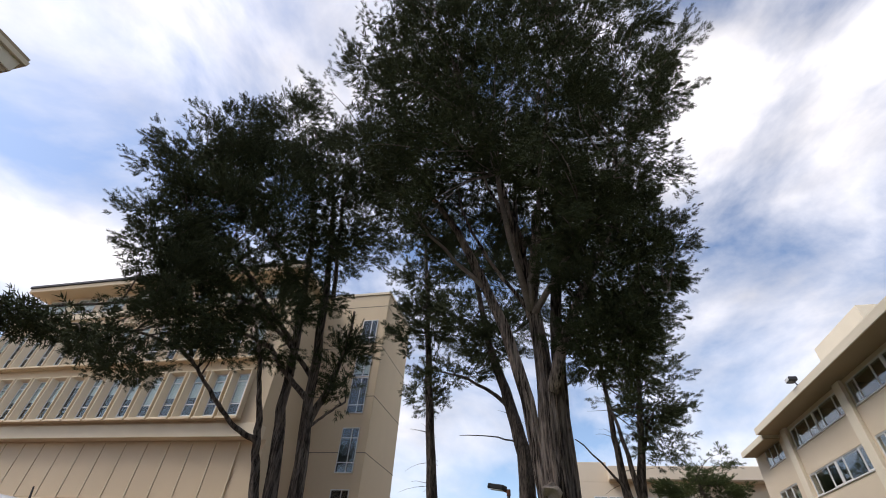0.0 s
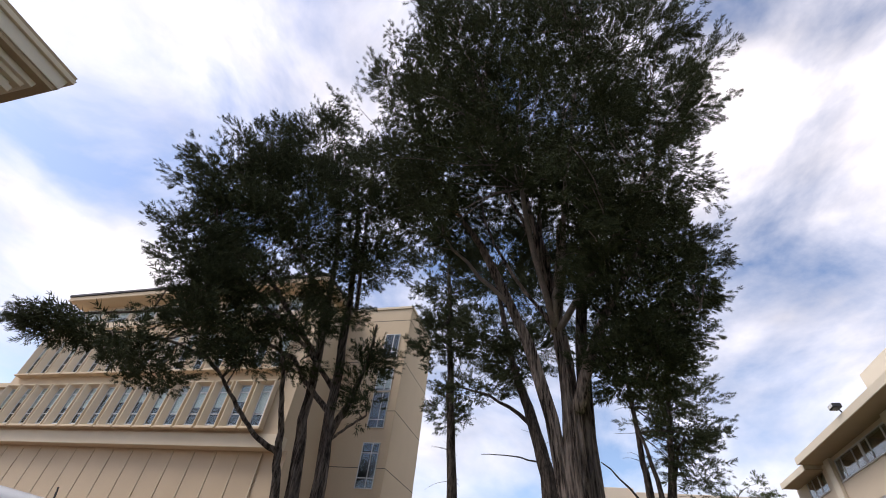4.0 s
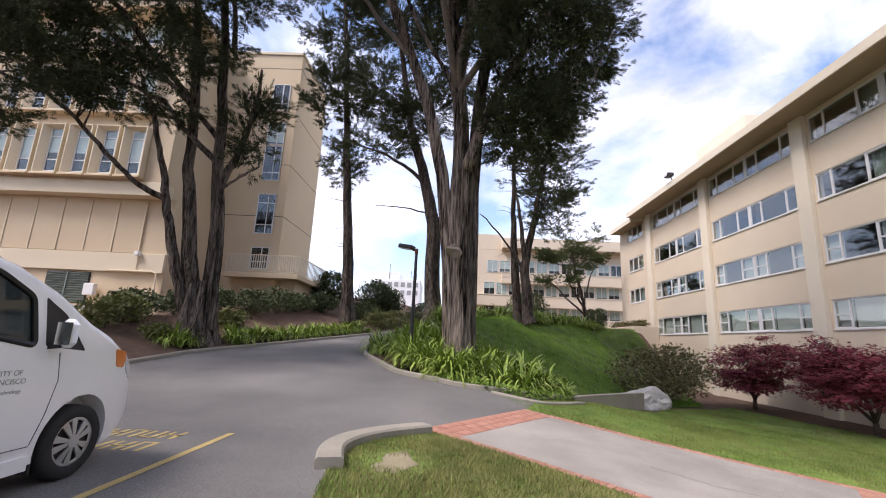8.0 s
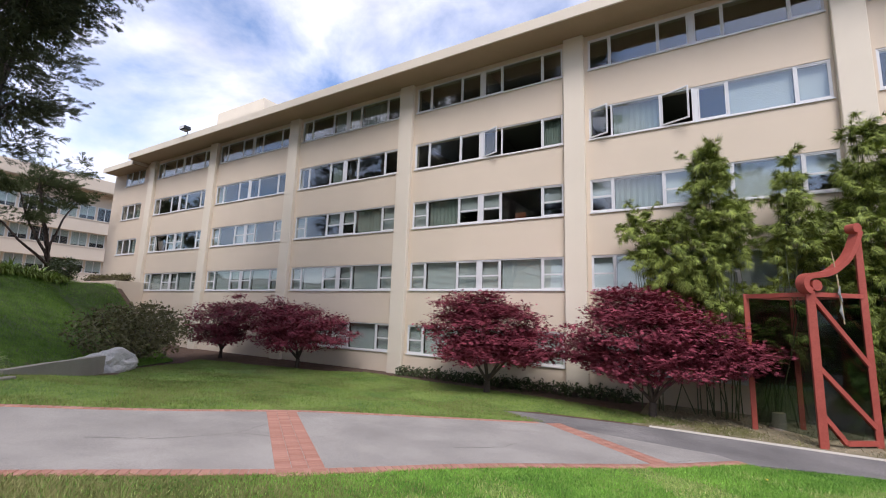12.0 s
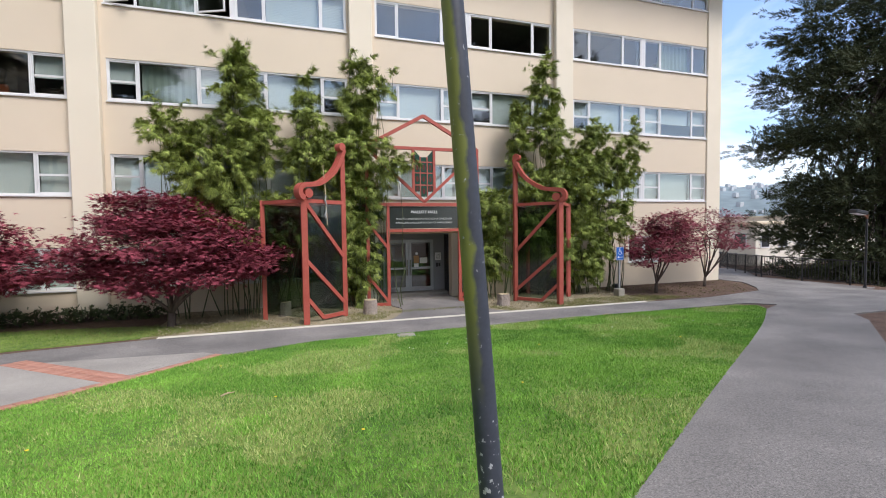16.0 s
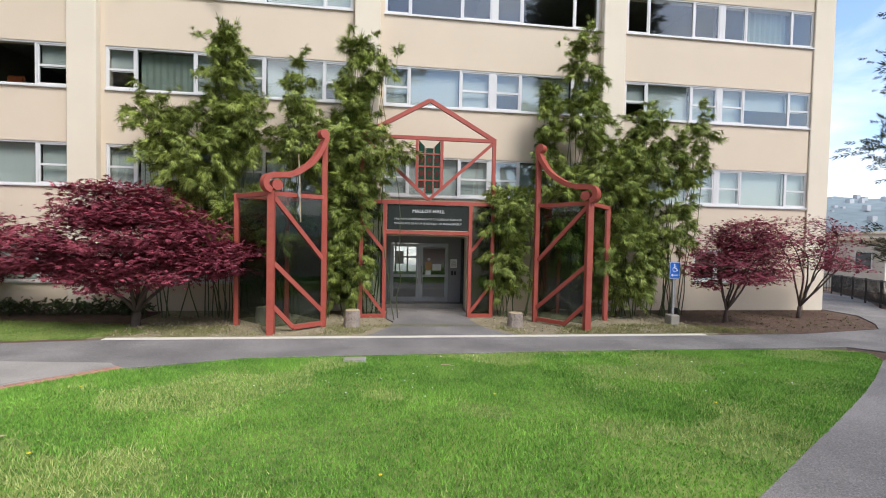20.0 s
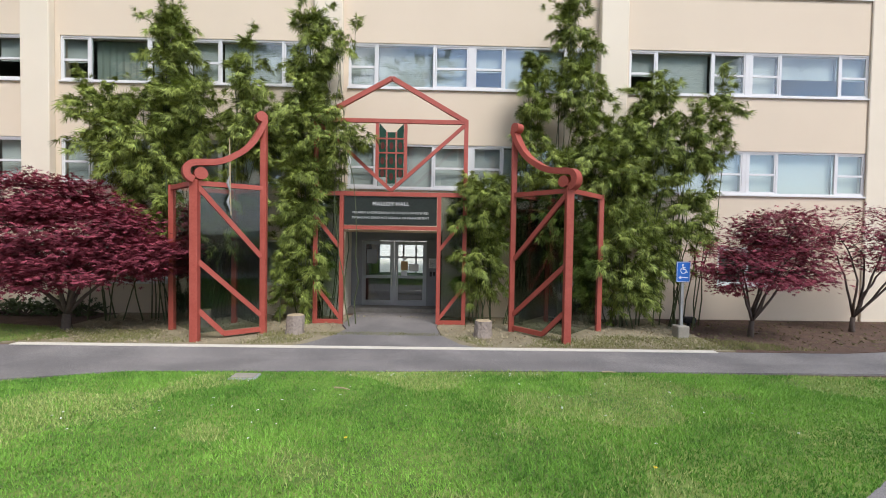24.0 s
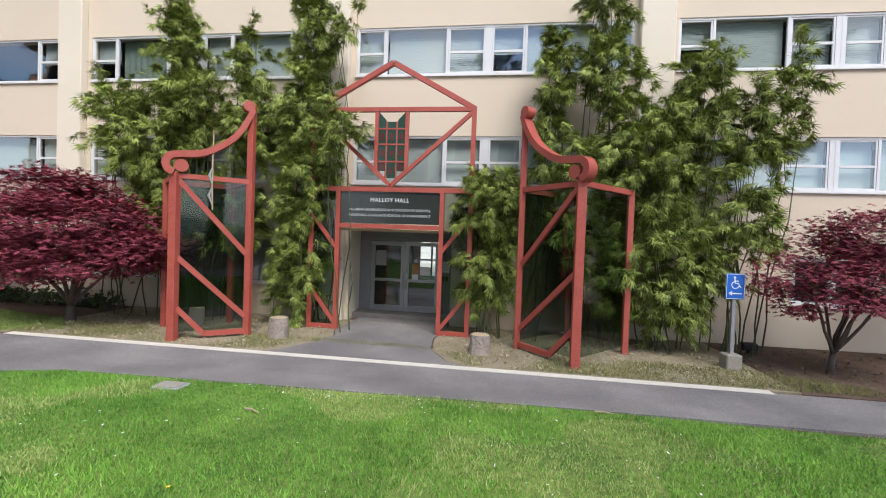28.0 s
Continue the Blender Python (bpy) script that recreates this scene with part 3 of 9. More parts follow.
# ---- ground and paving ----
def ground_sheet():
    xs = [-900, -400, -200, -120, -80] + [-60 + i * 0.75 for i in range(0, 112)] + [26, 30, 36, 45, 60, 90, 140, 250, 500, 1000]
    ys = [-900, -400, -200, -120, -80, -60, -50] + [-45 + i * 0.75 for i in range(0, 61)] + [2, 4, 8, 15, 30, 60, 120, 300, 900]
    bm = bmesh.new()
    g = [[bm.verts.new((x, y, ground_z(x, y) - 0.02)) for y in ys] for x in xs]
    for i in range(len(xs) - 1):
        for j in range(len(ys) - 1):
            bm.faces.new((g[i][j], g[i + 1][j], g[i + 1][j + 1], g[i][j + 1]))
    ob = part("ground", bm, M_MULCH, None, smooth=True)
    return tagged(ob, "brown mulch and soil ground sloping over the campus", "ground", kind="structure")


def sheet(name, poly, dz, mat, label, category, kind="structure", parent=None, edge=0.0):
    """A paved or planted area that follows the land, with a lip down to the soil."""
    bm = bmesh.new()
    f = bm.faces.new([bm.verts.new((x, y, 0)) for x, y in poly])
    if f.normal.z < 0 or True:
        bm.normal_update()
        if f.normal.z < 0:
            bmesh.ops.reverse_faces(bm, faces=[f])
    bmesh.ops.triangulate(bm, faces=bm.faces[:])
    x0, x1 = min(p[0] for p in poly), max(p[0] for p in poly)
    y0, y1 = min(p[1] for p in poly), max(p[1] for p in poly)
    st = 0.75
    for ax, lo, hi, org in ((0, x0, x1, -60), (1, y0, y1, -45)):
        v = org + math.ceil((lo - org) / st) * st
        while v < hi:
            co = (v, 0, 0) if ax == 0 else (0, v, 0)
            no = (1, 0, 0) if ax == 0 else (0, 1, 0)
            bmesh.ops.bisect_plane(bm, geom=bm.verts[:] + bm.edges[:] + bm.faces[:], plane_co=co, plane_no=no)
            v += st
    border = [e for e in bm.edges if e.is_boundary]
    for v in bm.verts:
        v.co.z = ground_z(v.co.x, v.co.y) + dz
    ex = bmesh.ops.extrude_edge_only(bm, edges=border)
    for q in ex["geom"]:
        if isinstance(q, bmesh.types.BMVert):
            q.co.z -= dz + 0.08
    ob = part(name, bm, mat, parent, smooth=False)
    if parent is None:
        tagged(ob, label, category, kind=kind)
    return ob


def sweep(name, line, w, h, mat, label, parent=None, sink=0.15, round_top=0.03):
    """A kerb along a line of places, its top h above the land."""
    bm = bmesh.new()
    rings = []
    n = len(line)
    for i, (x, y) in enumerate(line):
        a, b = line[max(i - 1, 0)], line[min(i + 1, n - 1)]
        d = Vector((b[0] - a[0], b[1] - a[1])).normalized()
        nx, ny = -d.y, d.x
        z = ground_z(x, y)
        prof = ((-w / 2, -sink), (-w / 2, h - round_top), (-w / 2 + round_top, h), (w / 2 - round_top, h), (w / 2, h - round_top), (w / 2, -sink))
        rings.append([bm.verts.new((x + nx * o, y + ny * o, z + q)) for o, q in prof])
    for a, b in zip(rings, rings[1:]):
        for k in range(5):
            bm.faces.new((a[k], b[k], b[k + 1], a[k + 1]))
    bm.faces.new(rings[0])
    bm.faces.new(rings[-1][::-1])
    bmesh.ops.recalc_face_normals(bm, faces=bm.faces[:])
    ob = part(name, bm, mat, parent)
    return tagged(ob, label, "kerb", kind="structure")


def curve_pts(ctrl, n=8):
    """A smooth line through control places."""
    out = []
    P = [Vector((*p, 0)) for p in ctrl]
    for i in range(len(P) - 1):
        p0, p1, p2, p3 = P[max(i - 1, 0)], P[i], P[i + 1], P[min(i + 2, len(P) - 1)]
        for k in range(n):
            t = k / n
            q = 0.5 * ((2 * p1) + (p2 - p0) * t + (2 * p0 - 5 * p1 + 4 * p2 - p3) * t * t + (3 * p1 - p0 - 3 * p2 + p3) * t ** 3)
            out.append((q.x, q.y))
    out.append((P[-1].x, P[-1].y))
    return out


ground = ground_sheet()

# walk: corners of the concrete strip and the red brick bands round it
WALK_S = curve_pts([(-14.15, -16.35), (-12.45, -14.3), (-10.25, -11.95), (-8.7, -9.95), (-6.6, -7.75), (-5.4, -6.2)], 6)
WALK_N = curve_pts([(-16.75, -14.25), (-15.75, -12.1), (-14.05, -9.2), (-12.4, -7.6), (-9.5, -5.25)], 6)
LAWN_EDGE = curve_pts([(-11.7, -17.35), (-8.4, -16.75), (-5.2, -15.1), (-1.9, -13.07), (0.8, -11.4), (5.6, -8.45), (8.3, -6.6)], 6)
ISLAND = curve_pts([(-31.5, -18.9), (-27.5, -19.7), (-24.6, -19.5), (-21.8, -18.6), (-20.0, -17.6), (-18.8, -16.2), (-18.5, -15.1), (-18.9, -13.4), (-19.9, -12.5)], 6)
SOUTH_KERB = [(x, kerb_y(x)) for x in (-17.0, -19, -21, -22, -24, -27, -30, -33, -36, -40)]
KERB_RING = curve_pts([(-11.65, -17.32), (-12.35, -17.46), (-12.98, -17.32), (-13.5, -16.95), (-13.85, -16.55), (-14.02, -16.36)], 5)

sheet("drive", [(-4.5, -17.1), (-4.5, -29.0), (-17.0, -29.0)] + [(x, y + 0.02) for x, y in SOUTH_KERB] + [(-44.0, -14.0), (-38.0, -15.0), (-34.0, -17.6)] + ISLAND[:-6] + [(-16.75, -14.3), (-14.2, -16.35)] + KERB_RING[::-1] + [(-8.4, -16.9)], 0.012, M_ASPH, "worn dark grey asphalt drive and parking place", "road")
sheet("asphalt_path", [(-8.4, -16.75)] + LAWN_EDGE[6:] + [(9.6, -6.0), (9.2, -5.2), (4.0, -5.22), (0, -5.34), (-3.7, -5.5), (-5.4, -6.2), (-9.5, -5.2), (-10.8, -4.3), (-9.6, -4.0), (-7, -3.66), (-1, -3.6), (6.8, -3.7), (9.6, -3.7), (12.6, -3.2), (13.4, -2.5), (14.4, -1.2), (14.6, 9.0), (23.0, 9.0), (22.4, 5.0), (17.7, 0.7), (18.2, -3.8), (16.6, -4.2), (18.0, -5.0), (24.0, -7.5), (24.0, -10.6), (11.5, -8.3), (9.0, -8.2), (8.1, -9.0), (4.1, -11.5), (-2.5, -16.2), (-4.6, -17.2)], 0.014, M_ASPH2, "light grey asphalt path past the hall entrance", "path")
sheet("edge_strip", [(-7.2, -3.70), (-7.2, -3.52), (6.9, -3.58), (6.9, -3.76)], 0.022, M_PALEEDGE, "pale concrete edging strip beside the path", "edging")
sheet("entrance_slab", [(-1.15, 0.9), (-1.15, -1.4), (-0.95, -1.9), (-1.1, -2.6), (-1.5, -3.35), (-1.7, -3.52), (2.0, -3.53), (1.7, -3.3), (1.3, -2.5), (1.2, -1.6), (1.3, -0.6), (1.3, 0.9)], 0.02, M_ASPH2, "grey paved step-free approach to the entrance doors", "path")
sheet("planting_strip", [(-7.6, -3.5), (-7.6, -0.05), (7.4, -0.05), (7.4, -3.56), (2.05, -3.5), (1.72, -3.26), (1.33, -2.5), (1.23, -1.6), (1.33, -0.3), (-1.18, -0.3), (-1.18, -1.4), (-0.98, -1.95), (-1.12, -2.6), (-1.52, -3.33), (-1.75, -3.48)], 0.004, M_DIRT, "dry leaf litter bed in front of the entrance", "ground")
sheet("walk_slab", WALK_S[:] + [(-5.8, -5.75)] + [(-9.5, -5.25)] + WALK_N[::-1][1:], 0.018, M_CONC, "weathered concrete walk with cracks", "path")

# kerbs
sweep("island_kerb", ISLAND, 0.16, 0.13, M_KERB, "dirty concrete kerb round the planted island")
sweep("south_kerb", SOUTH_KERB, 0.16, 0.13, M_KERB, "low concrete kerb of the garden bed")
sweep("lawn_kerb", KERB_RING, 0.32, 0.14, M_KERB, "curved pale concrete kerb at the lawn corner")
sweep("island_edging", curve_pts([(-18.2, -14.9), (-17.9, -13.6), (-19.4, -12.2)], 6), 0.14, 0.07, M_KERB, "low concrete edging under the ground cover")

# ---- brick bands and lawn ----
def brick_mesh():
    bm = bmesh.new()
    box(bm, -0.1, -0.05, -0.05, 0.1, 0.05, 0.0, 0.005)
    me = mesh_from("brick", bm)
    me.materials.append(M_BRICK)
    return me


def lay(parent, me, p, ang, joined):
    """One brick flush on the band at p."""
    z = ground_z(*p) + 0.026
    e = 0.1
    sx = (ground_z(p[0] + e, p[1]) - ground_z(p[0] - e, p[1])) / (2 * e)
    sy = (ground_z(p[0], p[1] + e) - ground_z(p[0], p[1] - e)) / (2 * e)
    nrm = Vector((-sx, -sy, 1)).normalized()
    ax = Vector((math.cos(ang), math.sin(ang), 0))
    ax = (ax - nrm * ax.dot(nrm)).normalized()
    ay = nrm.cross(ax)
    m = Matrix(((ax.x, ay.x, nrm.x, p[0]), (ax.y, ay.y, nrm.y, p[1]), (ax.z, ay.z, nrm.z, z + random.uniform(-0.002, 0.002)), (0, 0, 0, 1)))
    if joined is None:
        ob = new("brick", me)
        ob.parent = parent
        ob.matrix_basis = m
    else:
        joined.append(m)


def band(line, off0, rows, ang_off, parent, me, joined, gap=0.106, along=True):
    """Rows of bricks laid across a line, from off0 to its left."""
    seg = [(Vector(a), Vector(b)) for a, b in zip(line, line[1:])]
    total = sum((b - a).length for a, b in seg)
    s = gap / 2
    while s < total:
        r = s
        for a, b in seg:
            l = (b - a).length
            if r <= l:
                d = (b - a) / l
                p = a + d * r
                n = Vector((-d.y, d.x))
                for k in range(rows):
                    q = p + n * (off0 + 0.1 + 0.206 * k)
                    lay(parent, me, (q.x, q.y), math.atan2(n.y, n.x), joined)
                break
            r -= l
        s += gap


brick_border = thing("brick_border", (0, 0, 0), "red brick bands framing the concrete walk", "paving", kind="structure")
_bm = brick_mesh()
_rest = []
# cross band and the near edge are laid brick by brick
band([(-14.0, -9.15), (-10.15, -11.95)], -0.31, 3, 0, brick_border, _bm, None)
band(WALK_S[6:20], -0.02, 1, 0, brick_border, _bm, None)
band(WALK_S[:7], -0.02, 1, 0, brick_border, _bm, _rest)
band(WALK_S[19:], -0.02, 1, 0, brick_border, _bm, _rest)
band(WALK_N[::-1], 0.0, 1, 0, brick_border, _bm, _rest)
band([(-14.25, -16.35), (-16.75, -14.3)], -0.62, 3, 0, brick_border, _bm, _rest)
band([(-9.3, -5.25), (-6.6, -7.8)], 0.0, 2, 0, brick_border, _bm, _rest)
_tv = np.array([v.co for v in _bm.vertices])
_tf = [list(p.vertices) for p in _bm.polygons]
_tri = []
for _f in _tf:
    for _k in range(1, len(_f) - 1):
        _tri.append((_f[0], _f[_k], _f[_k + 1]))
_V = np.concatenate([(_tv @ np.array(m.to_3x3()).T) + np.array(m.translation) for m in _rest])
_F = np.concatenate([np.array(_tri) + i * len(_tv) for i in range(len(_rest))])
_ob = new("brick_rows", quads_mesh("brick_rows", _V, _F, M_BRICKROW))
_ob.parent = brick_border
tagged(_ob, kind="stuff")


def inside(poly, x, y):
    """Which of the places x, y lie in the polygon."""
    r = np.zeros(len(x), bool)
    j = len(poly) - 1
    for i in range(len(poly)):
        xi, yi = poly[i]
        xj, yj = poly[j]
        hit = ((yi > y) != (yj > y)) & (x < (xj - xi) * (y - yi) / (yj - yi + 1e-12) + xi)
        r ^= hit
        j = i
    return r


LAWN_A = LAWN_EDGE + [(8.9, -5.9), (8.6, -5.45), (4.0, -5.26), (0, -5.38), (-3.7, -5.55), (-5.2, -6.25)] + WALK_S[::-1] + KERB_RING[::-1][1:]
LAWN_B = [(-9.3, -5.1), (-10.9, -4.2), (-10.0, -3.7), (-7.6, -3.4), (-6.6, -3.0), (-7.6, -2.1), (-10, -1.6), (-13.6, -1.3), (-15.6, -1.2), (-18.6, -1.0), (-20.5, -2.0), (-24, -2.7), (-27.5, -3.2), (-24, -7.6), (-22.0, -9.0), (-20.1, -12.3), (-18.2, -13.8), (-17.9, -14.8), (-16.85, -14.2)] + WALK_N[1:]
BANK = [(-20.2, -12.4), (-22.6, -9.4), (-27.5, -4.4), (-34, -2.2), (-40.5, -2.2), (-39.5, -7.0), (-35.5, -10.4), (-34.0, -15.0), (-26.0, -16.2), (-22.8, -14.8), (-21.0, -13.2)]
EAST_BED = [(7.4, -3.6), (7.4, -0.05), (14.3, -0.05), (14.3, -1.2), (13.3, -2.5), (12.5, -3.15), (9.6, -3.64)]
sheet("lawn", LAWN_A, 0.006, M_GRASS, "bright green mown lawn sloping to the hall", "lawn")
sheet("lawn", LAWN_B, 0.006, M_GRASS, "patchy mown lawn between walk and hall", "lawn")
sheet("grass_bank", BANK, 0.006, M_BANK, "rough green grass bank rising beside the island", "lawn")
sheet("planting_bed", EAST_BED, 0.006, M_MULCH, "dark mulch bed under the small maples", "ground")


def grass(name, poly, n, h, mat, label, seed, bare=(), only=None, zone=None, less=None):
    """Blades standing over a lawn, thinner where it is worn."""
    rng = np.random.default_rng(seed)
    px, py = np.array([p[0] for p in poly]), np.array([p[1] for p in poly])
    lo = zone or (px.min(), px.max(), py.min(), py.max())
    x = rng.uniform(lo[0], lo[1], n * 4)
    y = rng.uniform(lo[2], lo[3], n * 4)
    k = inside(poly, x, y)
    for bx, by, br in bare:
        k &= (np.hypot(x - bx, y - by) > br * rng.uniform(0.3, 1.2, len(x)))
    if zone:
        k &= rng.uniform(0.0, 1.0, len(x)) < np.clip((zone[1] - x) / 3.5, 0, 1) * np.clip((zone[3] - y) / 3.5, 0, 1) * 1.6
    if only is not None or less is not None:
        q = np.sin(x * 0.9 + 1.7 * np.sin(y * 0.8 + 1)) * np.cos(y * 1.3 + np.sin(x * 1.1)) + 0.5 * np.sin(x * 3.1 + y * 1.3) * np.sin(y * 2.7 - x)
        if only is not None:
            k &= (q + rng.normal(0, 0.22, len(x))) > only
        else:
            k &= (q < less) | (rng.uniform(size=len(x)) < 0.3)
    x, y = x[k][:n], y[k][:n]
    z = np.array([ground_z(a, b) for a, b in zip(x, y)]) + 0.004
    m = len(x)
    patch = np.sin(x * 1.7 + 2 * np.sin(y * 1.1)) * np.cos(y * 1.9 + np.sin(x * 0.8))
    hh = h * rng.uniform(0.5, 1.3, m) * (1 + 0.3 * patch)
    an = rng.uniform(0, 2 * np.pi, m)
    w = rng.uniform(0.003, 0.007, m)
    lean = rng.normal(0, 0.45, (m, 2)) * hh[:, None]
    c, s = np.cos(an) * w, np.sin(an) * w
    v = np.empty((m, 3, 3))
    v[:, 0] = np.stack([x - c, y - s, z], 1)
    v[:, 1] = np.stack([x + c, y + s, z], 1)
    v[:, 2] = np.stack([x + lean[:, 0], y + lean[:, 1], z + hh], 1)
    ob = new(name, quads_mesh(name, v.reshape(-1, 3), np.arange(m * 3).reshape(-1, 3), mat))
    return tagged(ob, label, "grass", kind="stuff")


grass("grass", LAWN_A, 380000, 0.036, M_BLADE, "short bright green lawn grass", 5, bare=((-12.1, -16.6, 0.6), (-2.5, -12.8, 0.5), (-12.2, -15.6, 3.2), (-9.6, -14.2, 2.0)), less=0.4)
grass("grass", LAWN_B, 90000, 0.05, M_BLADEMID, "short green lawn grass below the hall", 6, bare=((-22, -4, 1.5),))
grass("dry_grass", LAWN_B, 60000, 0.05, M_BLADEDRY, "thin yellow-green grass along the walk", 16, only=-0.1)
grass("dry_grass", LAWN_A, 100000, 0.05, M_BLADEDRY, "dry olive grass on the lawn corner", 17, bare=((-12.1, -16.6, 0.6),), only=-1.3, zone=(-14.5, -6.5, -17.5, -11))
grass("dry_grass", LAWN_A, 110000, 0.045, M_BLADEPALE, "pale yellow-green worn streaks in the lawn", 15, only=0.35)
grass("grass", BANK, 130000, 0.12, M_BLADEBANK, "rough green bank grass", 7)

# ---- the five-storey hall ----
BAY0, PITCH = -41.0, 7.93      # left edge of the first full window strip, bay pitch
WIN_W = 6.95
SILLS = [0.86, 3.62, 6.42, 9.22, 12.02]
WIN_H = 1.24
HALL_L, HALL_R = -48.0, 14.3
ROOF_Z = 13.45
LIGHTS = (0.0, 0.115, 0.345, 0.488, 0.505, 0.63, 0.878, 1.0)
LOW_BAYS = (3, 4, 5)


def strip_x(k):
    return BAY0 + PITCH * (k - 1)


def frame_ring(bm, x0, z0, x1, z1, w, y0, y1):
    """A picture-frame of four bars in an upright plane."""
    box(bm, x0, y0, z0, x1, y1, z0 + w)
    box(bm, x0, y0, z1 - w, x1, y1, z1)
    box(bm, x0, y0, z0 + w, x0 + w, y1, z1 - w)
    box(bm, x1 - w, y0, z0 + w, x1, y1, z1 - w)


def place(name, bm, mat, parent, at, rz=0.0, label=""):
    ob = part(name, bm, mat, parent, label)
    ob.location = at
    ob.rotation_euler = (0, 0, rz)
    return ob


def pane_of(parent, x0, z0, x1, z1, y=0.05, mat=None):
    bm = bmesh.new()
    box(bm, x0, y, z0, x1, y + 0.006, z1)
    ob = part("pane", bm, mat or M_GLASS, parent)
    ob.visible_shadow = False
    return ob


def window_strip(root, x, w, z, h, sashed, cuts, blinds, opened=(), cover=None):
    """One ribbon window: outer frame, lights with sashes and panes, blinds behind."""
    bm = bmesh.new()
    frame_ring(bm, x, z, x + w, z + h, 0.05, 0.02, 0.12)
    box(bm, x - 0.02, -0.05, z - 0.045, x + w + 0.02, 0.12, z - 0.002)
    for a in cuts[1:-1]:
        cx = x + w * a
        box(bm, cx - 0.03, 0.025, z + 0.05, cx + 0.03, 0.09, z + h - 0.05)
    win = part("window", bm, M_WFRAME, root)
    for i, (a, b) in enumerate(zip(cuts, cuts[1:])):
        xa, xb = x + w * a + 0.035, x + w * b - 0.035
        if xb - xa < 0.12:
            bm = bmesh.new()
            box(bm, xa - 0.02, 0.03, z + 0.05, xb + 0.02, 0.14, z + h - 0.05)
            part("mullion", bm, M_WFRAME, win)
            continue
        narrow = (xb - xa) < 1.2
        za, zb = z + 0.05, z + h - 0.05
        if i in opened:
            bm = bmesh.new()
            frame_ring(bm, 0, za, xb - xa, zb, 0.05, -0.02, 0.02)
            s = place("sash", bm, M_WFRAME, win, (xa, 0.03, 0), -0.4 if opened[i] > 0 else 0.0)
            bm = bmesh.new()
            box(bm, 0.05, -0.004, za + 0.05, xb - xa - 0.05, 0.004, zb - 0.05)
            p = part("pane", bm, M_GLASS, s)
            p.visible_shadow = False
        else:
            if narrow:
                bm = bmesh.new()
                frame_ring(bm, xa, za, xb, zb, 0.04, 0.035, 0.08)
                if sashed:
                    zm = z + h * 0.47
                    box(bm, xa + 0.045, 0.033, zm - 0.03, xb - 0.045, 0.082, zm + 0.03)
                part("sash", bm, M_WFRAME, win)
            pane_of(win, xa, za, xb, zb)
        bl = blinds[i] if i < len(blinds) else '.'
        if bl in 'bBg':
            bm = bmesh.new()
            low = za if bl != 'B' else za + (zb - za) * 0.45
            n = 22
            if bl == 'g':
                # hanging curtain folds
                m = 16
                top = [bm.verts.new((xa + (xb - xa) * q / m, 0.24 + 0.03 * (q % 2), zb)) for q in range(m + 1)]
                bot = [bm.verts.new((xa + (xb - xa) * q / m, 0.24 + 0.03 * (q % 2), low)) for q in range(m + 1)]
                for q in range(m):
                    bm.faces.new((top[q], top[q + 1], bot[q + 1], bot[q]))
                part("curtain", bm, M_CURTAIN, win)
            else:
                for q in range(n):
                    zq = low + (zb - low) * q / n
                    zt = low + (zb - low) * (q + 0.99) / n
                    v = [bm.verts.new(p) for p in ((xa, 0.2, zq), (xb, 0.2, zq), (xb, 0.207, zt), (xa, 0.207, zt))]
                    bm.faces.new(v)
                tagged(part("blind", bm, M_BLIND, win), kind="stuff")
    return win


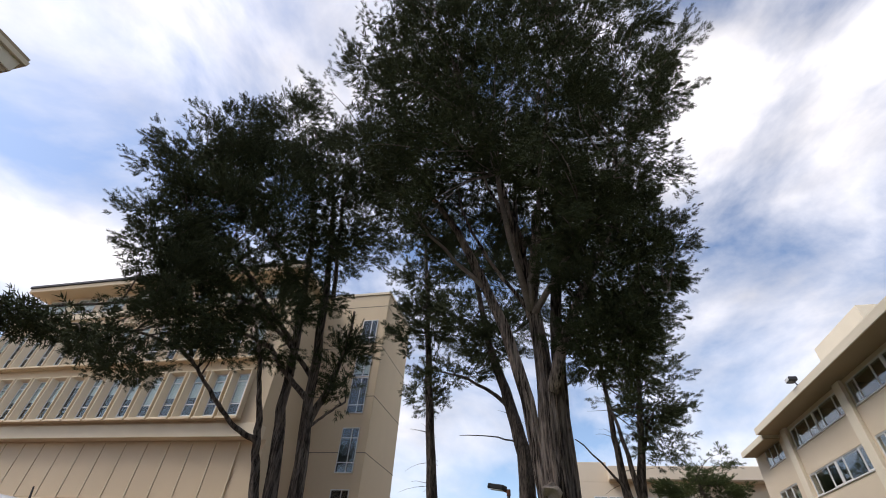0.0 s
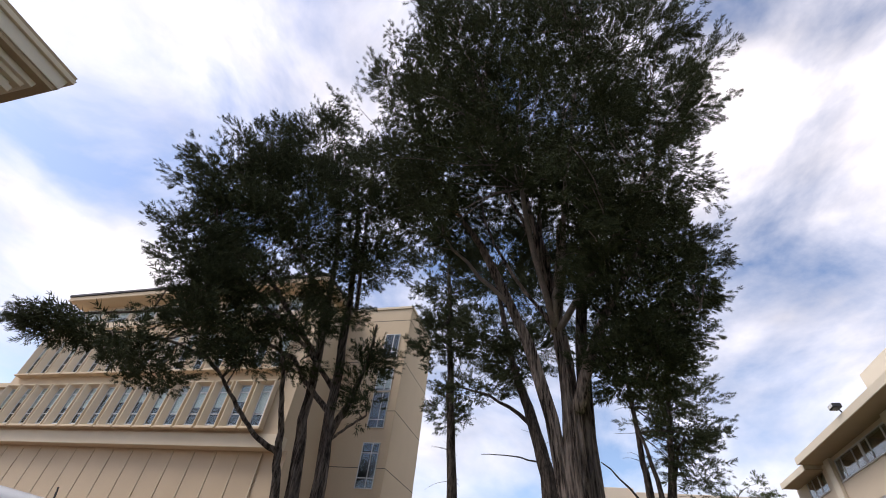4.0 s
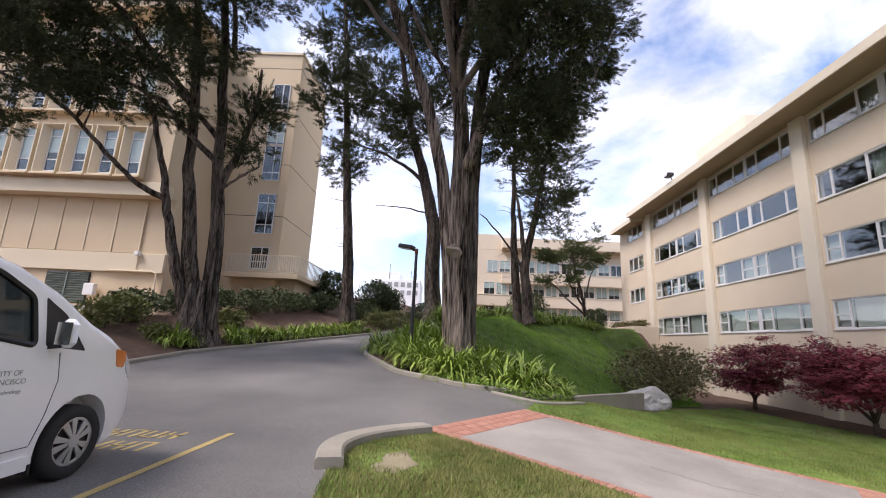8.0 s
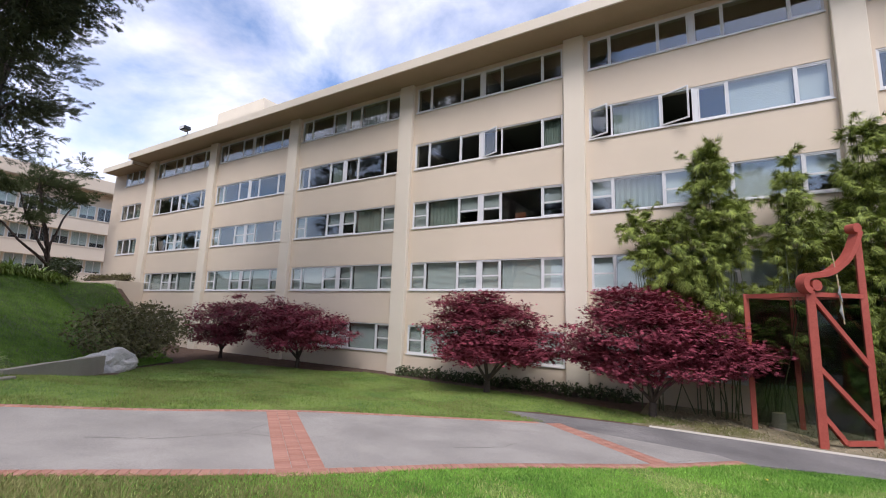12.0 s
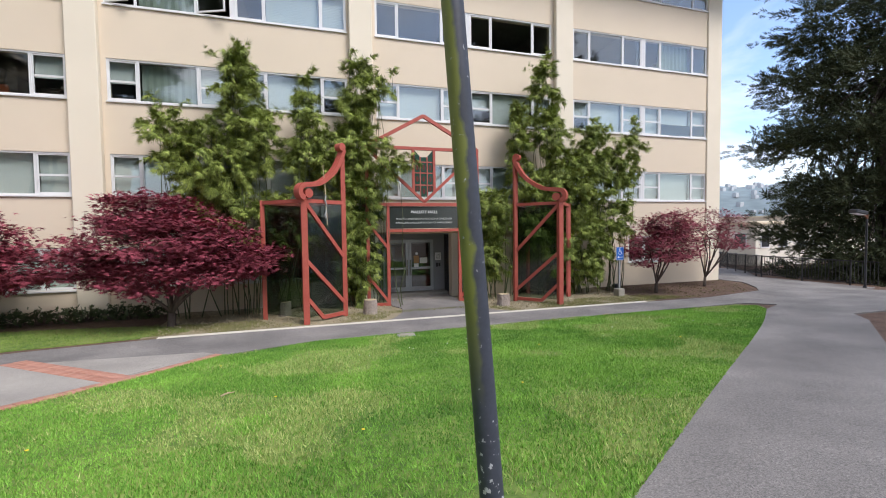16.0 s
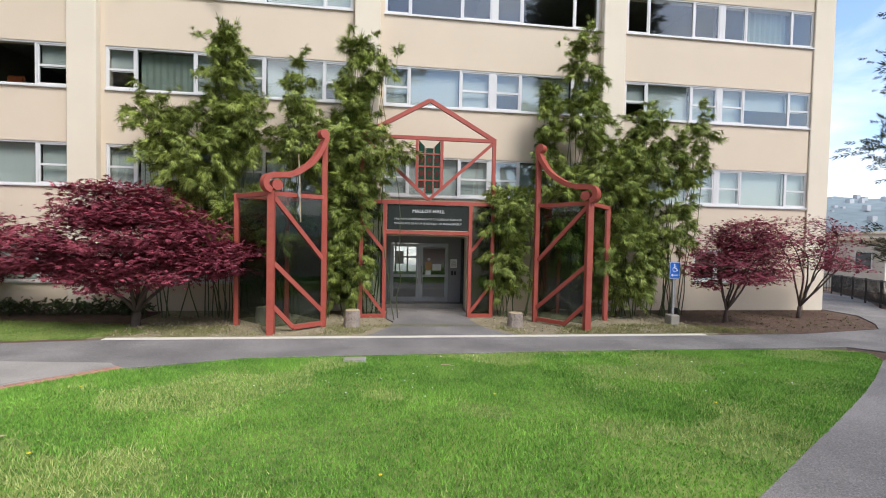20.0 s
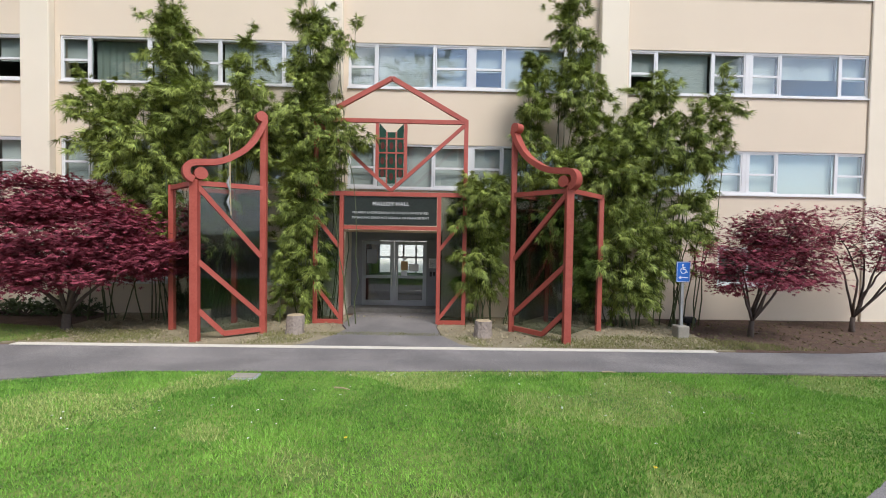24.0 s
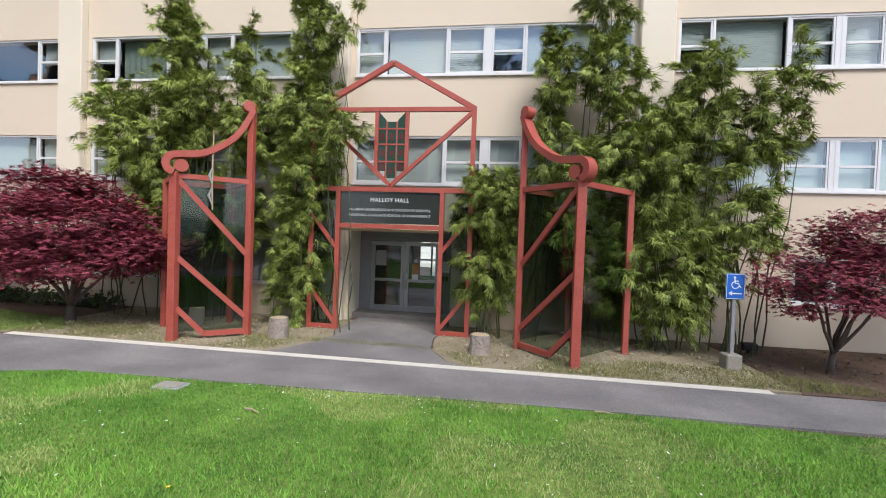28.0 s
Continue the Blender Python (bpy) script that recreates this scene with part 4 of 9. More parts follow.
def hall():
    root = thing("academic_hall", (0, 0, 0), "five-storey cream stucco academic hall with ribbon windows", "building", kind="structure")
    T = 0.35
    cols = [(strip_x(k), strip_x(k) + WIN_W) for k in range(1, 8)]
    # spandrel band over each window row
    for s in range(1, 5):
        top = SILLS[s + 1] if s < 4 else ROOF_Z
        bm = bmesh.new()
        box(bm, HALL_L, 0.0, SILLS[s] + WIN_H, HALL_R, T, top)
        part("spandrel", bm, M_STUCCO, root)
    for s in range(1, 5):
        edges = [(HALL_L, -46.1), (-43.0, cols[0][0])] + [(cols[i][1], cols[i + 1][0]) for i in range(6)] + [(cols[6][1], HALL_R)]
        for a, b in edges:
            bm = bmesh.new()
            box(bm, a, 0.0, SILLS[s], b, T, SILLS[s] + WIN_H)
            part("pier", bm, M_STUCCO, root)
    # ground storey with its windows and the entrance recess
    x = HALL_L
    cuts = []
    for k in LOW_BAYS:
        cuts.append((strip_x(k), strip_x(k) + WIN_W, SILLS[0], SILLS[0] + WIN_H))
    cuts.append((-1.4, 1.35, -0.6, 2.42))
    cuts.append((9.3, 11.0, 1.0, 2.1))

    def wall_piece(*c):
        bm = bmesh.new()
        box(bm, *c)
        part("wall", bm, M_STUCCO, root)
    for a, b, c, d in cuts:
        wall_piece(x, 0, -0.6, a, T, SILLS[1])
        if c > -0.5:
            wall_piece(a, 0, -0.6, b, T, c)
        wall_piece(a, 0, d, b, T, SILLS[1])
        x = b
    wall_piece(x, 0, -0.6, HALL_R, T, SILLS[1])
    wall_piece(HALL_R - T, T, -2.5, HALL_R, 14, ROOF_Z)
    wall_piece(HALL_L, T, -0.6, HALL_L + T, 14, ROOF_Z)
    wall_piece(HALL_L + T, 13.7, -0.6, -2.2, 14, ROOF_Z)
    wall_piece(-2.2, 13.7, 2.2, 0.8, 14, ROOF_Z)
    wall_piece(0.8, 13.7, -0.6, HALL_R - T, 14, ROOF_Z)
    for k in range(1, 8):
        bm = bmesh.new()
        xx = strip_x(k)
        box(bm, xx - 0.9, -0.22, -0.6, xx - 0.13, 0.0, ROOF_Z, 0.02)
        part("pilaster", bm, M_PILASTER, root)
    bm = bmesh.new()
    box(bm, HALL_R - 0.78, -0.06, -0.6, HALL_R + 0.02, 0.0, ROOF_Z, 0.02)
    part("pilaster", bm, M_PILASTER, root)
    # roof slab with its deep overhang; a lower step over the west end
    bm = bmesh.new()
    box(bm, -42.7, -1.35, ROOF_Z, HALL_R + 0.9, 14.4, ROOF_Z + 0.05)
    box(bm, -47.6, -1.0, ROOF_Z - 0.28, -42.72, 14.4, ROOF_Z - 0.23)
    part("soffit", bm, M_SOFFITSHADED, root)
    bm = bmesh.new()
    box(bm, -42.75, -1.42, ROOF_Z - 0.02, HALL_R + 0.95, -1.35, ROOF_Z + 0.42, 0.012)
    box(bm, -42.75, -1.35, ROOF_Z + 0.06, HALL_R + 0.95, 14.45, ROOF_Z + 0.42)
    box(bm, HALL_R + 0.9, -1.35, ROOF_Z - 0.02, HALL_R + 0.95, 14.45, ROOF_Z + 0.06)
    box(bm, -47.7, -1.07, ROOF_Z - 0.3, -42.76, -1.0, ROOF_Z + 0.1, 0.012)
    box(bm, -47.7, -1.0, ROOF_Z - 0.22, -42.76, 14.45, ROOF_Z + 0.1)
    part("roof", bm, M_PILASTER, root)
    bm = bmesh.new()
    box(bm, -42.8, 5.0, ROOF_Z + 0.4, -36.3, 11, 19.9, 0.03)
    part("roof_house", bm, M_PILASTER, root)
    # rooms behind the glass, their dimness put into the surface colour
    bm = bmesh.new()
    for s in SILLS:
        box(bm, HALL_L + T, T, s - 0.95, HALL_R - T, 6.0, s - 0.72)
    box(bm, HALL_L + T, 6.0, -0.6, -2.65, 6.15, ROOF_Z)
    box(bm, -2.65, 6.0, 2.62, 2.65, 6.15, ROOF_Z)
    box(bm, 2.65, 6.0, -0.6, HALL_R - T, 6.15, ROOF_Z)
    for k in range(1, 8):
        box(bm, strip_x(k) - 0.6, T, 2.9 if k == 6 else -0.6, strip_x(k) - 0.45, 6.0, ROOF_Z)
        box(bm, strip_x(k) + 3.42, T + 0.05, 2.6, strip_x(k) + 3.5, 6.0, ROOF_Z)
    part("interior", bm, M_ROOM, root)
    # blind states, light by light, for each storey and bay
    states = {
        1: ['bbb.bbb', 'bbb.bbb', 'bbb.bbb', 'bbb.bbb', 'bbb.bbb', 'bbb.bbb', 'bbb.bbb'],
        2: ['b.b.b.b', 'b.b.b.b', 'b.B.Bgb', 'bgB.B.B', 'Bgb.bbB', 'bbb.Bbb', 'Bbb.bBB'],
        3: ['.......', 'g......', '..g....', '...g..g', '.g...bb', '.......', '.....g.'],
        4: ['.......', '.......', '..g.gg.', '.......', '...... ', '.......', '.g.....'],
    }
    opened = {(3, 4): {4: 1}, (3, 5): {0: 1, 2: 1}}
    for s in range(1, 5):
        for k in range(1, 8):
            window_strip(root, strip_x(k), WIN_W, SILLS[s], WIN_H, s < 3, LIGHTS, states[s][k - 1], opened.get((s, k), {}))
        window_strip(root, -46.1, 3.1, SILLS[s] - (0.6 if s == 1 else 0), WIN_H, False, (0, 0.3, 0.65, 1) if s > 1 else (0, 0.25, 0.5, 0.75, 1), '..g' if s > 1 else 'bbbb')
    for k in LOW_BAYS:
        window_strip(root, strip_x(k), WIN_W, SILLS[0], WIN_H, True, LIGHTS, 'bbb.bbb')
    window_strip(root, 9.3, 1.7, 1.0, 1.1, False, (0, 0.5, 1), '..')
    return root


hall_root = hall()


def chair_seen():
    """The orange chair back seen through one window."""
    root = thing("office_chair", (-12.35, 1.0, SILLS[2] - 0.72), "orange upholstered chair standing behind a window", "chair")
    bm = bmesh.new()
    box(bm, -0.25, -0.06, 0.5, 0.25, 0.06, 1.25, 0.05)
    part("backrest", bm, M_ORANGE, root)
    bm = bmesh.new()
    box(bm, -0.27, -0.5, 0.42, 0.27, 0.06, 0.5, 0.03)
    part("seat", bm, M_ORANGE, root)
    for i in (-0.22, 0.22):
        for j in (-0.45, 0.02):
            bm = bmesh.new()
            box(bm, i - 0.02, j - 0.02, 0.0, i + 0.02, j + 0.02, 0.43)
            part("leg", bm, M_DARK, root)


chair_seen()


def roof_lamp():
    root = thing("roof_floodlight", (-34.9, -1.3, ROOF_Z + 0.42), "grey floodlight on a bracket at the roof edge", "floodlight")
    bm = bmesh.new()
    bar(bm, (0, 0, 0), (0, -0.12, 0.32), 0.05)
    part("bracket", bm, M_DARK, root)
    bm = bmesh.new()
    box(bm, -0.32, -0.45, 0.26, 0.28, 0.02, 0.52, 0.05)
    part("housing", bm, M_DARK, root)
    bm = bmesh.new()
    box(bm, -0.27, -0.462, 0.3, 0.23, -0.45, 0.48)
    part("lens", bm, M_WFRAME, root)


roof_lamp()

# ---- entrance: doors, arch, gates ----
def text_mesh(name, body, size, mat, parent, m, align='CENTER', extrude=0.002, spacing=1.0, label=""):
    """Lettering turned into a mesh."""
    cu = bpy.data.curves.new(name, 'FONT')
    cu.body, cu.size, cu.align_x, cu.extrude = body, size, align, extrude
    cu.space_character = spacing
    tmp = bpy.data.objects.new(name, cu)
    scene.collection.objects.link(tmp)
    me = bpy.data.meshes.new_from_object(tmp.evaluated_get(bpy.context.evaluated_depsgraph_get()))
    bpy.data.objects.remove(tmp)
    me.materials.append(mat)
    ob = new(name, me)
    ob.parent = parent
    ob.matrix_basis = m
    tagged(ob, kind="stuff")
    if label:
        ob["label"] = label
    return ob


FACE_Y = pose(0, 0, 0, 90, 0, 0)     # lettering that faces -y


def doors():
    root = thing("entrance_doors", (0, 0.9, 0.0), "grey double glass doors in a recessed entrance", "door", kind="structure")
    bm = bmesh.new()
    box(bm, -1.75, -0.893, -0.1, -1.385, 0.5, 2.5)
    part("side_wall", bm, M_PILASTER, root)
    bm = bmesh.new()
    box(bm, 1.35, -0.55, -0.1, 1.7, 0.5, 2.5)
    part("side_wall", bm, M_GREY, root)
    bm = bmesh.new()
    for i in range(9):
        box(bm, 1.32, -0.5 + i * 0.05, 0.05, 1.348, -0.47 + i * 0.05, 2.3)
    part("louvre", bm, M_DARK, root)
    bm = bmesh.new()
    box(bm, -1.4, -0.55, 2.42, 1.35, 0.5, 2.5)
    part("recess_ceiling", bm, M_GREY, root)
    bm = bmesh.new()
    box(bm, -1.4, 0.0, 2.18, 1.35, 0.12, 2.42)
    box(bm, -1.4, 0.0, 0.0, -1.06, 0.12, 2.18)
    box(bm, 0.9, 0.0, 0.0, 1.35, 0.12, 2.18, 0.004)
    box(bm, -1.06, 0.0, 2.12, 0.9, 0.14, 2.18)
    box(bm, -1.06, -0.25, 0.0, 0.9, 0.12, 0.035)
    part("door_frame", bm, M_GREY, root)
    for sx, x0, x1 in ((-1, -1.06, -0.085), (1, -0.075, 0.9)):
        bm = bmesh.new()
        frame_ring(bm, x0, 0.04, x1, 2.11, 0.11, 0.03, 0.08)
        box(bm, x0 + 0.11, 0.03, 0.15, x1 - 0.11, 0.08, 0.30)
        box(bm, x0 + 0.11, 0.02, 0.98, x1 - 0.11, 0.08, 1.06)
        d = part("door_leaf", bm, M_ALU, root)
        pane_of(d, x0 + 0.11, 0.3, x1 - 0.11, 0.98, 0.05)
        pane_of(d, x0 + 0.11, 1.06, x1 - 0.11, 2.0, 0.05)
        bm = bmesh.new()
        hx = x1 - 0.06 if sx < 0 else x0 + 0.06
        tube(bm, [(hx, -0.03, 0.75), (hx, -0.03, 1.35)], [0.014, 0.014], 8)
        tube(bm, [(hx, 0.03, 0.8), (hx, -0.03, 0.8)], [0.01, 0.01], 6)
        tube(bm, [(hx, 0.03, 1.3), (hx, -0.03, 1.3)], [0.01, 0.01], 6)
        part("handle", bm, M_CHROME, d, "chrome pull handle")
    # paper notices
    for name, x0, z0, x1, z1, mat in (("notice", -0.92, 1.42, -0.62, 1.85, M_PAPERGREY), ("notice", 0.12, 1.22, 0.33, 1.5, M_PAPERTAN), ("notice", 0.36, 1.2, 0.66, 1.42, M_PAPER), ("notice", 0.13, 1.06, 0.31, 1.2, M_PAPER)):
        bm = bmesh.new()
        box(bm, x0, 0.036, z0, x1, 0.042, z1)
        part(name, bm, mat, root)
    bm = bmesh.new()
    bmesh.ops.create_cone(bm, cap_ends=True, segments=20, radius1=0.055, radius2=0.055, depth=0.006, matrix=Matrix.Translation((0.24, 0.038, 1.58)) @ pose(0, 0, 0, 90))
    part("sticker", bm, M_PAPER, root)
    bm = bmesh.new()
    box(bm, 0.97, -0.02, 1.3, 1.2, 0.0, 1.6, 0.004)
    part("notice", bm, M_PAPER, root, "framed paper notice")
    bm = bmesh.new()
    for i in range(7):
        box(bm, 1.0, -0.024, 1.36 + i * 0.028, 1.17, -0.02, 1.366 + i * 0.028)
    tagged(part("notice_lines", bm, M_DARK, root), kind="stuff")
    bm = bmesh.new()
    box(bm, 1.0, -0.05, 1.05, 1.07, 0.0, 1.2, 0.008)
    box(bm, 1.1, -0.035, 1.06, 1.17, 0.0, 1.19, 0.006)
    part("card_reader", bm, M_DARK, root)
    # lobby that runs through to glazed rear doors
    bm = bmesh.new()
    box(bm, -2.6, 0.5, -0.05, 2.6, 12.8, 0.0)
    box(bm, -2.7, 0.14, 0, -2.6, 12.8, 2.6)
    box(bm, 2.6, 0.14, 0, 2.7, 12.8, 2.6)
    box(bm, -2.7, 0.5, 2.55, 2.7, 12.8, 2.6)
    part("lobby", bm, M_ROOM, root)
    bm = bmesh.new()
    frame_ring(bm, -2.2, 0.0, 0.8, 2.2, 0.08, 12.82, 12.9)
    for x in (-1.45, -0.7, 0.05):
        box(bm, x - 0.05, 12.825, 0.08, x + 0.05, 12.895, 2.12)
    box(bm, -2.12, 12.83, 0.95, 0.72, 12.89, 1.05)
    part("rear_door_frame", bm, M_ALU, root)


def rear_court():
    """The bright court glimpsed through the lobby."""
    sheet("court_paving", [(-9, 14.02), (9, 14.02), (9, 30), (-9, 30)], 0.01, M_PALEEDGE, "pale paved court behind the hall", "paving")
    bm = bmesh.new()
    box(bm, -12, 30, -0.5, 12, 30.4, 7, 0.02)
    tagged(part("court_wall", bm, M_PAPER, None), "white wall across the rear court", "wall", kind="structure")



doors()
rear_court()


def arch():
    root = thing("entrance_arch", (0, -1.2, 0), "red steel entrance arch with a gable and coloured glass", "arch")
    B = 0.1
    tall, inner = 5.18, 1.24

    # each kind of bar a little deeper or shallower, so that no two faces share a plane
    DEEP = {"post": 1.0, "outer_post": 1.02, "foot_rail": 0.94, "brace": 0.84, "diagonal": 0.88, "rafter": 1.1, "lintel": 1.06, "transom": 0.96, "tie_beam": 0.98, "glazing_post": 0.8}

    def bars(name, *ends):
        bm = bmesh.new()
        for a, b in ends:
            bar(bm, (a[0], 0, a[1]), (b[0], 0, b[1]), B * DEEP[name], B * DEEP[name], (0, 1, 0))
        return part(name, bm, M_RED, root)
    for s in (-1, 1):
        bars("post", ((s * inner, 0), (s * inner, 3.3)))
        bars("outer_post", ((s * 1.9, 0), (s * 1.9, tall)))
        bars("foot_rail", ((s * inner, 0.06), (s * 1.9, 0.06)))
        bars("brace", ((s * inner, 0.12), (s * 1.87, 0.95)))
        bars("brace", ((s * inner, 1.9), (s * 1.87, 2.7)))
        bars("diagonal", ((s * 1.85, tall - 0.08), (0.0, 3.42)))
        bars("rafter", ((s * 1.93, tall), (0, 6.26)))
        bm = bmesh.new()
        bar(bm, (s * 1.9, 0, 3.33), (s * 1.9, 1.15, 3.33), B)
        part("side_rail", bm, M_RED, root)
        bm = bmesh.new()
        box(bm, min(s * 1.29, s * 1.85), -0.006, 0.12, max(s * 1.29, s * 1.85), 0.006, 3.28)
        p = part("glass_panel", bm, M_GATEGLASS, root)
        p.visible_shadow = False
    bars("lintel", ((-1.95, 3.33), (1.95, 3.33)))
    bars("transom", ((-inner, 2.47), (inner, 2.47)))
    bars("tie_beam", ((-1.95, tall), (1.95, tall)))
    # coloured glass in the middle
    for s in (-1, 1):
        bars("glazing_post", ((s * 0.36, 5.13), (s * 0.36, 3.74)))
    for i, x in enumerate((-0.12, 0.12)):
        bm = bmesh.new()
        bar(bm, (x, 0, 3.55), (x, 0, 4.91), 0.03)
        part("glazing_bar", bm, M_RED, root)
    for z in (3.98, 4.38, 4.74):
        bm = bmesh.new()
        bar(bm, (-0.33, 0, z), (0.33, 0, z), 0.035)
        part("glazing_bar", bm, M_RED, root)
    for i, (xa, xb) in enumerate(((-0.31, -0.14), (-0.1, 0.1), (0.14, 0.31))):
        for za, zb in ((3.76 if i != 1 else 3.6, 3.96), (4.0, 4.36), (4.4, 4.72), (4.76, 5.0)):
            bm = bmesh.new()
            box(bm, xa, -0.004, za, xb, 0.004, zb)
            if za > 4.7:
                # the top panes are cut to an open V
                for v in bm.verts:
                    if v.co.z > 4.77:
                        v.co.z = 4.8 + 1.04 * abs(v.co.x)
            part("glass_pane", bm, M_GREENGLASS, root, "dark green patterned glass")
            if za > 4.7:
                continue
            bm = bmesh.new()
            bmesh.ops.create_cone(bm, cap_ends=True, segments=12, radius1=0.062, radius2=0.062, depth=0.012, matrix=Matrix.Translation(((xa + xb) / 2, 0, (za + zb) / 2)) @ Matrix.Diagonal((0.8, 1, 1.6, 1)) @ pose(0, 0, 0, 90))
            part("glass_motif", bm, M_REDGLASS, root)
    # sign board under the lintel
    bm = bmesh.new()
    box(bm, -1.18, -0.01, 2.54, 1.18, 0.015, 3.27)
    sign = part("sign_board", bm, M_SIGN, root, "dark glass sign board with white letters")
    text_mesh("lettering", "MALLOY HALL", 0.135, M_PAPER, sign, Matrix.Translation((0, -0.013, 3.04)) @ FACE_Y, spacing=1.08)
    text_mesh("lettering", "McLAREN UNDERGRADUATE COLLEGE OF BUSINESS", 0.082, M_LETTER, sign, Matrix.Translation((0, -0.013, 2.83)) @ FACE_Y)
    text_mesh("lettering", "MASAGUNG GRADUATE SCHOOL OF MANAGEMENT", 0.082, M_LETTER, sign, Matrix.Translation((0, -0.013, 2.7)) @ FACE_Y)
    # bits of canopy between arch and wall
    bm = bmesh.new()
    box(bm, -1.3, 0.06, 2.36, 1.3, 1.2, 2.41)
    part("canopy", bm, M_SOFFITSHADED, root)


arch()


def gate(A, Bp, C, D, label):
    """A glazed red steel gate box with a scroll from its front post to its tall post."""
    z0 = ground_z(*A)
    root = thing("glazed_gate", (A[0], A[1], z0), label, "gate", "scrolled gates beside the entrance")
    L = lambda p: (p[0] - A[0], p[1] - A[1])
    a, b, c, d = L(A), L(Bp), L(C), L(D)
    top, w = 3.36, 0.13
    for p, h, ww in ((a, top, 0.16), (b, 4.95, 0.13), (c, top, 0.12), (d, top, 0.12)):
        bm = bmesh.new()
        box(bm, p[0] - ww / 2, p[1] - ww / 2, -0.1, p[0] + ww / 2, p[1] + ww / 2, h, 0.008)
        part("post", bm, M_RED, root)
    for p, q in ((a, b), (a, c), (c, d), (b, d)):
        bm = bmesh.new()
        bar(bm, (*p, top - 0.065), (*q, top - 0.065), 0.1, 0.1)
        part("top_rail", bm, M_RED, root)
        bm = bmesh.new()
        u = Vector((q[0] - p[0], q[1] - p[1])).normalized() * 0.07
        bar(bm, (p[0] + u.x, p[1] + u.y, 1.72), (q[0] - u.x, q[1] - u.y, 1.72), 0.008, 3.1)
        g = part("glass_panel", bm, M_GATEGLASS, root)
        g.visible_shadow = False
    def on(t, z):
        return (a[0] + (b[0] - a[0]) * t, a[1] + (b[1] - a[1]) * t, z)
    for p, q in ((on(0.04, 3.22), on(0.96, 1.75)), (on(0.04, 1.68), on(0.96, 0.42)), (on(0.04, 0.66), on(0.4, 0.1)), (on(0.4, 0.1), on(0.96, 0.1))):
        bm = bmesh.new()
        bar(bm, p, q, 0.085, 0.1)
        part("brace", bm, M_RED, root)
    # the scroll: a flat ribbon from the volute over the front post up to the tall post
    ln = math.hypot(b[0] - a[0], b[1] - a[1])
    k = ln / 1.37
    ctrl = [(-0.03, 0.0), (-0.13, 0.06), (-0.165, 0.18), (-0.12, 0.29), (-0.02, 0.345), (0.15, 0.37), (0.4, 0.41), (0.6, 0.49), (0.74, 0.58), (0.92, 0.71), (1.08, 0.88), (1.22, 1.1), (1.33, 1.33), (1.38, 1.46)]
    ctrl = [Vector((x * k if x > 0 else x, top + z)) for x, z in ctrl]
    s = []
    for i in range(len(ctrl) - 1):
        p0, p1, p2, p3 = ctrl[max(i - 1, 0)], ctrl[i], ctrl[i + 1], ctrl[min(i + 2, len(ctrl) - 1)]
        for j in range(5):
            t = j / 5
            s.append(tuple(0.5 * (2 * p1 + (p2 - p0) * t + (2 * p0 - 5 * p1 + 4 * p2 - p3) * t * t + (3 * p1 - p0 - 3 * p2 + p3) * t ** 3)))
    s.append(tuple(ctrl[-1]))
    bm = bmesh.new()
    ux, uy = (b[0] - a[0]) / ln, (b[1] - a[1]) / ln
    P = [(a[0] + ux * q, a[1] + uy * q, z) for q, z in s]
    rings = []
    for i, p in enumerate(P):
        t = (Vector(P[min(i + 1, len(P) - 1)]) - Vector(P[max(i - 1, 0)])).normalized()
        sd = Vector((-uy, ux, 0))
        n = sd.cross(t).normalized()
        h = 0.07 - 0.015 * i / len(P)
        rings.append([bm.verts.new(Vector(p) + sd * i1 * 0.11 + n * j1 * h) for i1, j1 in ((-1, -1), (1, -1), (1, 1), (-1, 1))])
    for r0, r1 in zip(rings, rings[1:]):
        for k in range(4):
            bm.faces.new((r0[k], r0[(k + 1) % 4], r1[(k + 1) % 4], r1[k]))
    bm.faces.new(rings[0][::-1])
    bm.faces.new(rings[-1])
    sc = part("scroll", bm, M_RED, root)
    sc.data.shade_smooth()
    sc.data.set_sharp_from_angle(angle=radians(40))
    for q, z, r, wd in ((0.1, top + 0.135, 0.125, 0.212), (ln - 0.07, top + 1.52, 0.115, 0.208)):
        bm = bmesh.new()
        m = Matrix.Translation((a[0] + ux * q, a[1] + uy * q, z)) @ Matrix.Rotation(math.atan2(uy, ux), 4, 'Z') @ pose(0, 0, 0, 90)
        bmesh.ops.create_cone(bm, cap_ends=True, segments=36, radius1=r, radius2=r, depth=wd, matrix=m)
        vo = part("volute", bm, M_RED, root)
        vo.data.shade_smooth()
        vo.data.set_sharp_from_angle(angle=radians(40))


gate((-3.83, -3.25), (-2.75, -2.4), (-4.95, -2.15), (-3.9, -1.3), "tall red steel and glass gate with an S-scroll, at the bamboo")
gate((4.0, -3.1), (3.02, -1.9), (5.2, -1.75), (4.2, -0.6), "tall red steel and glass gate with an S-scroll, at the bamboo")


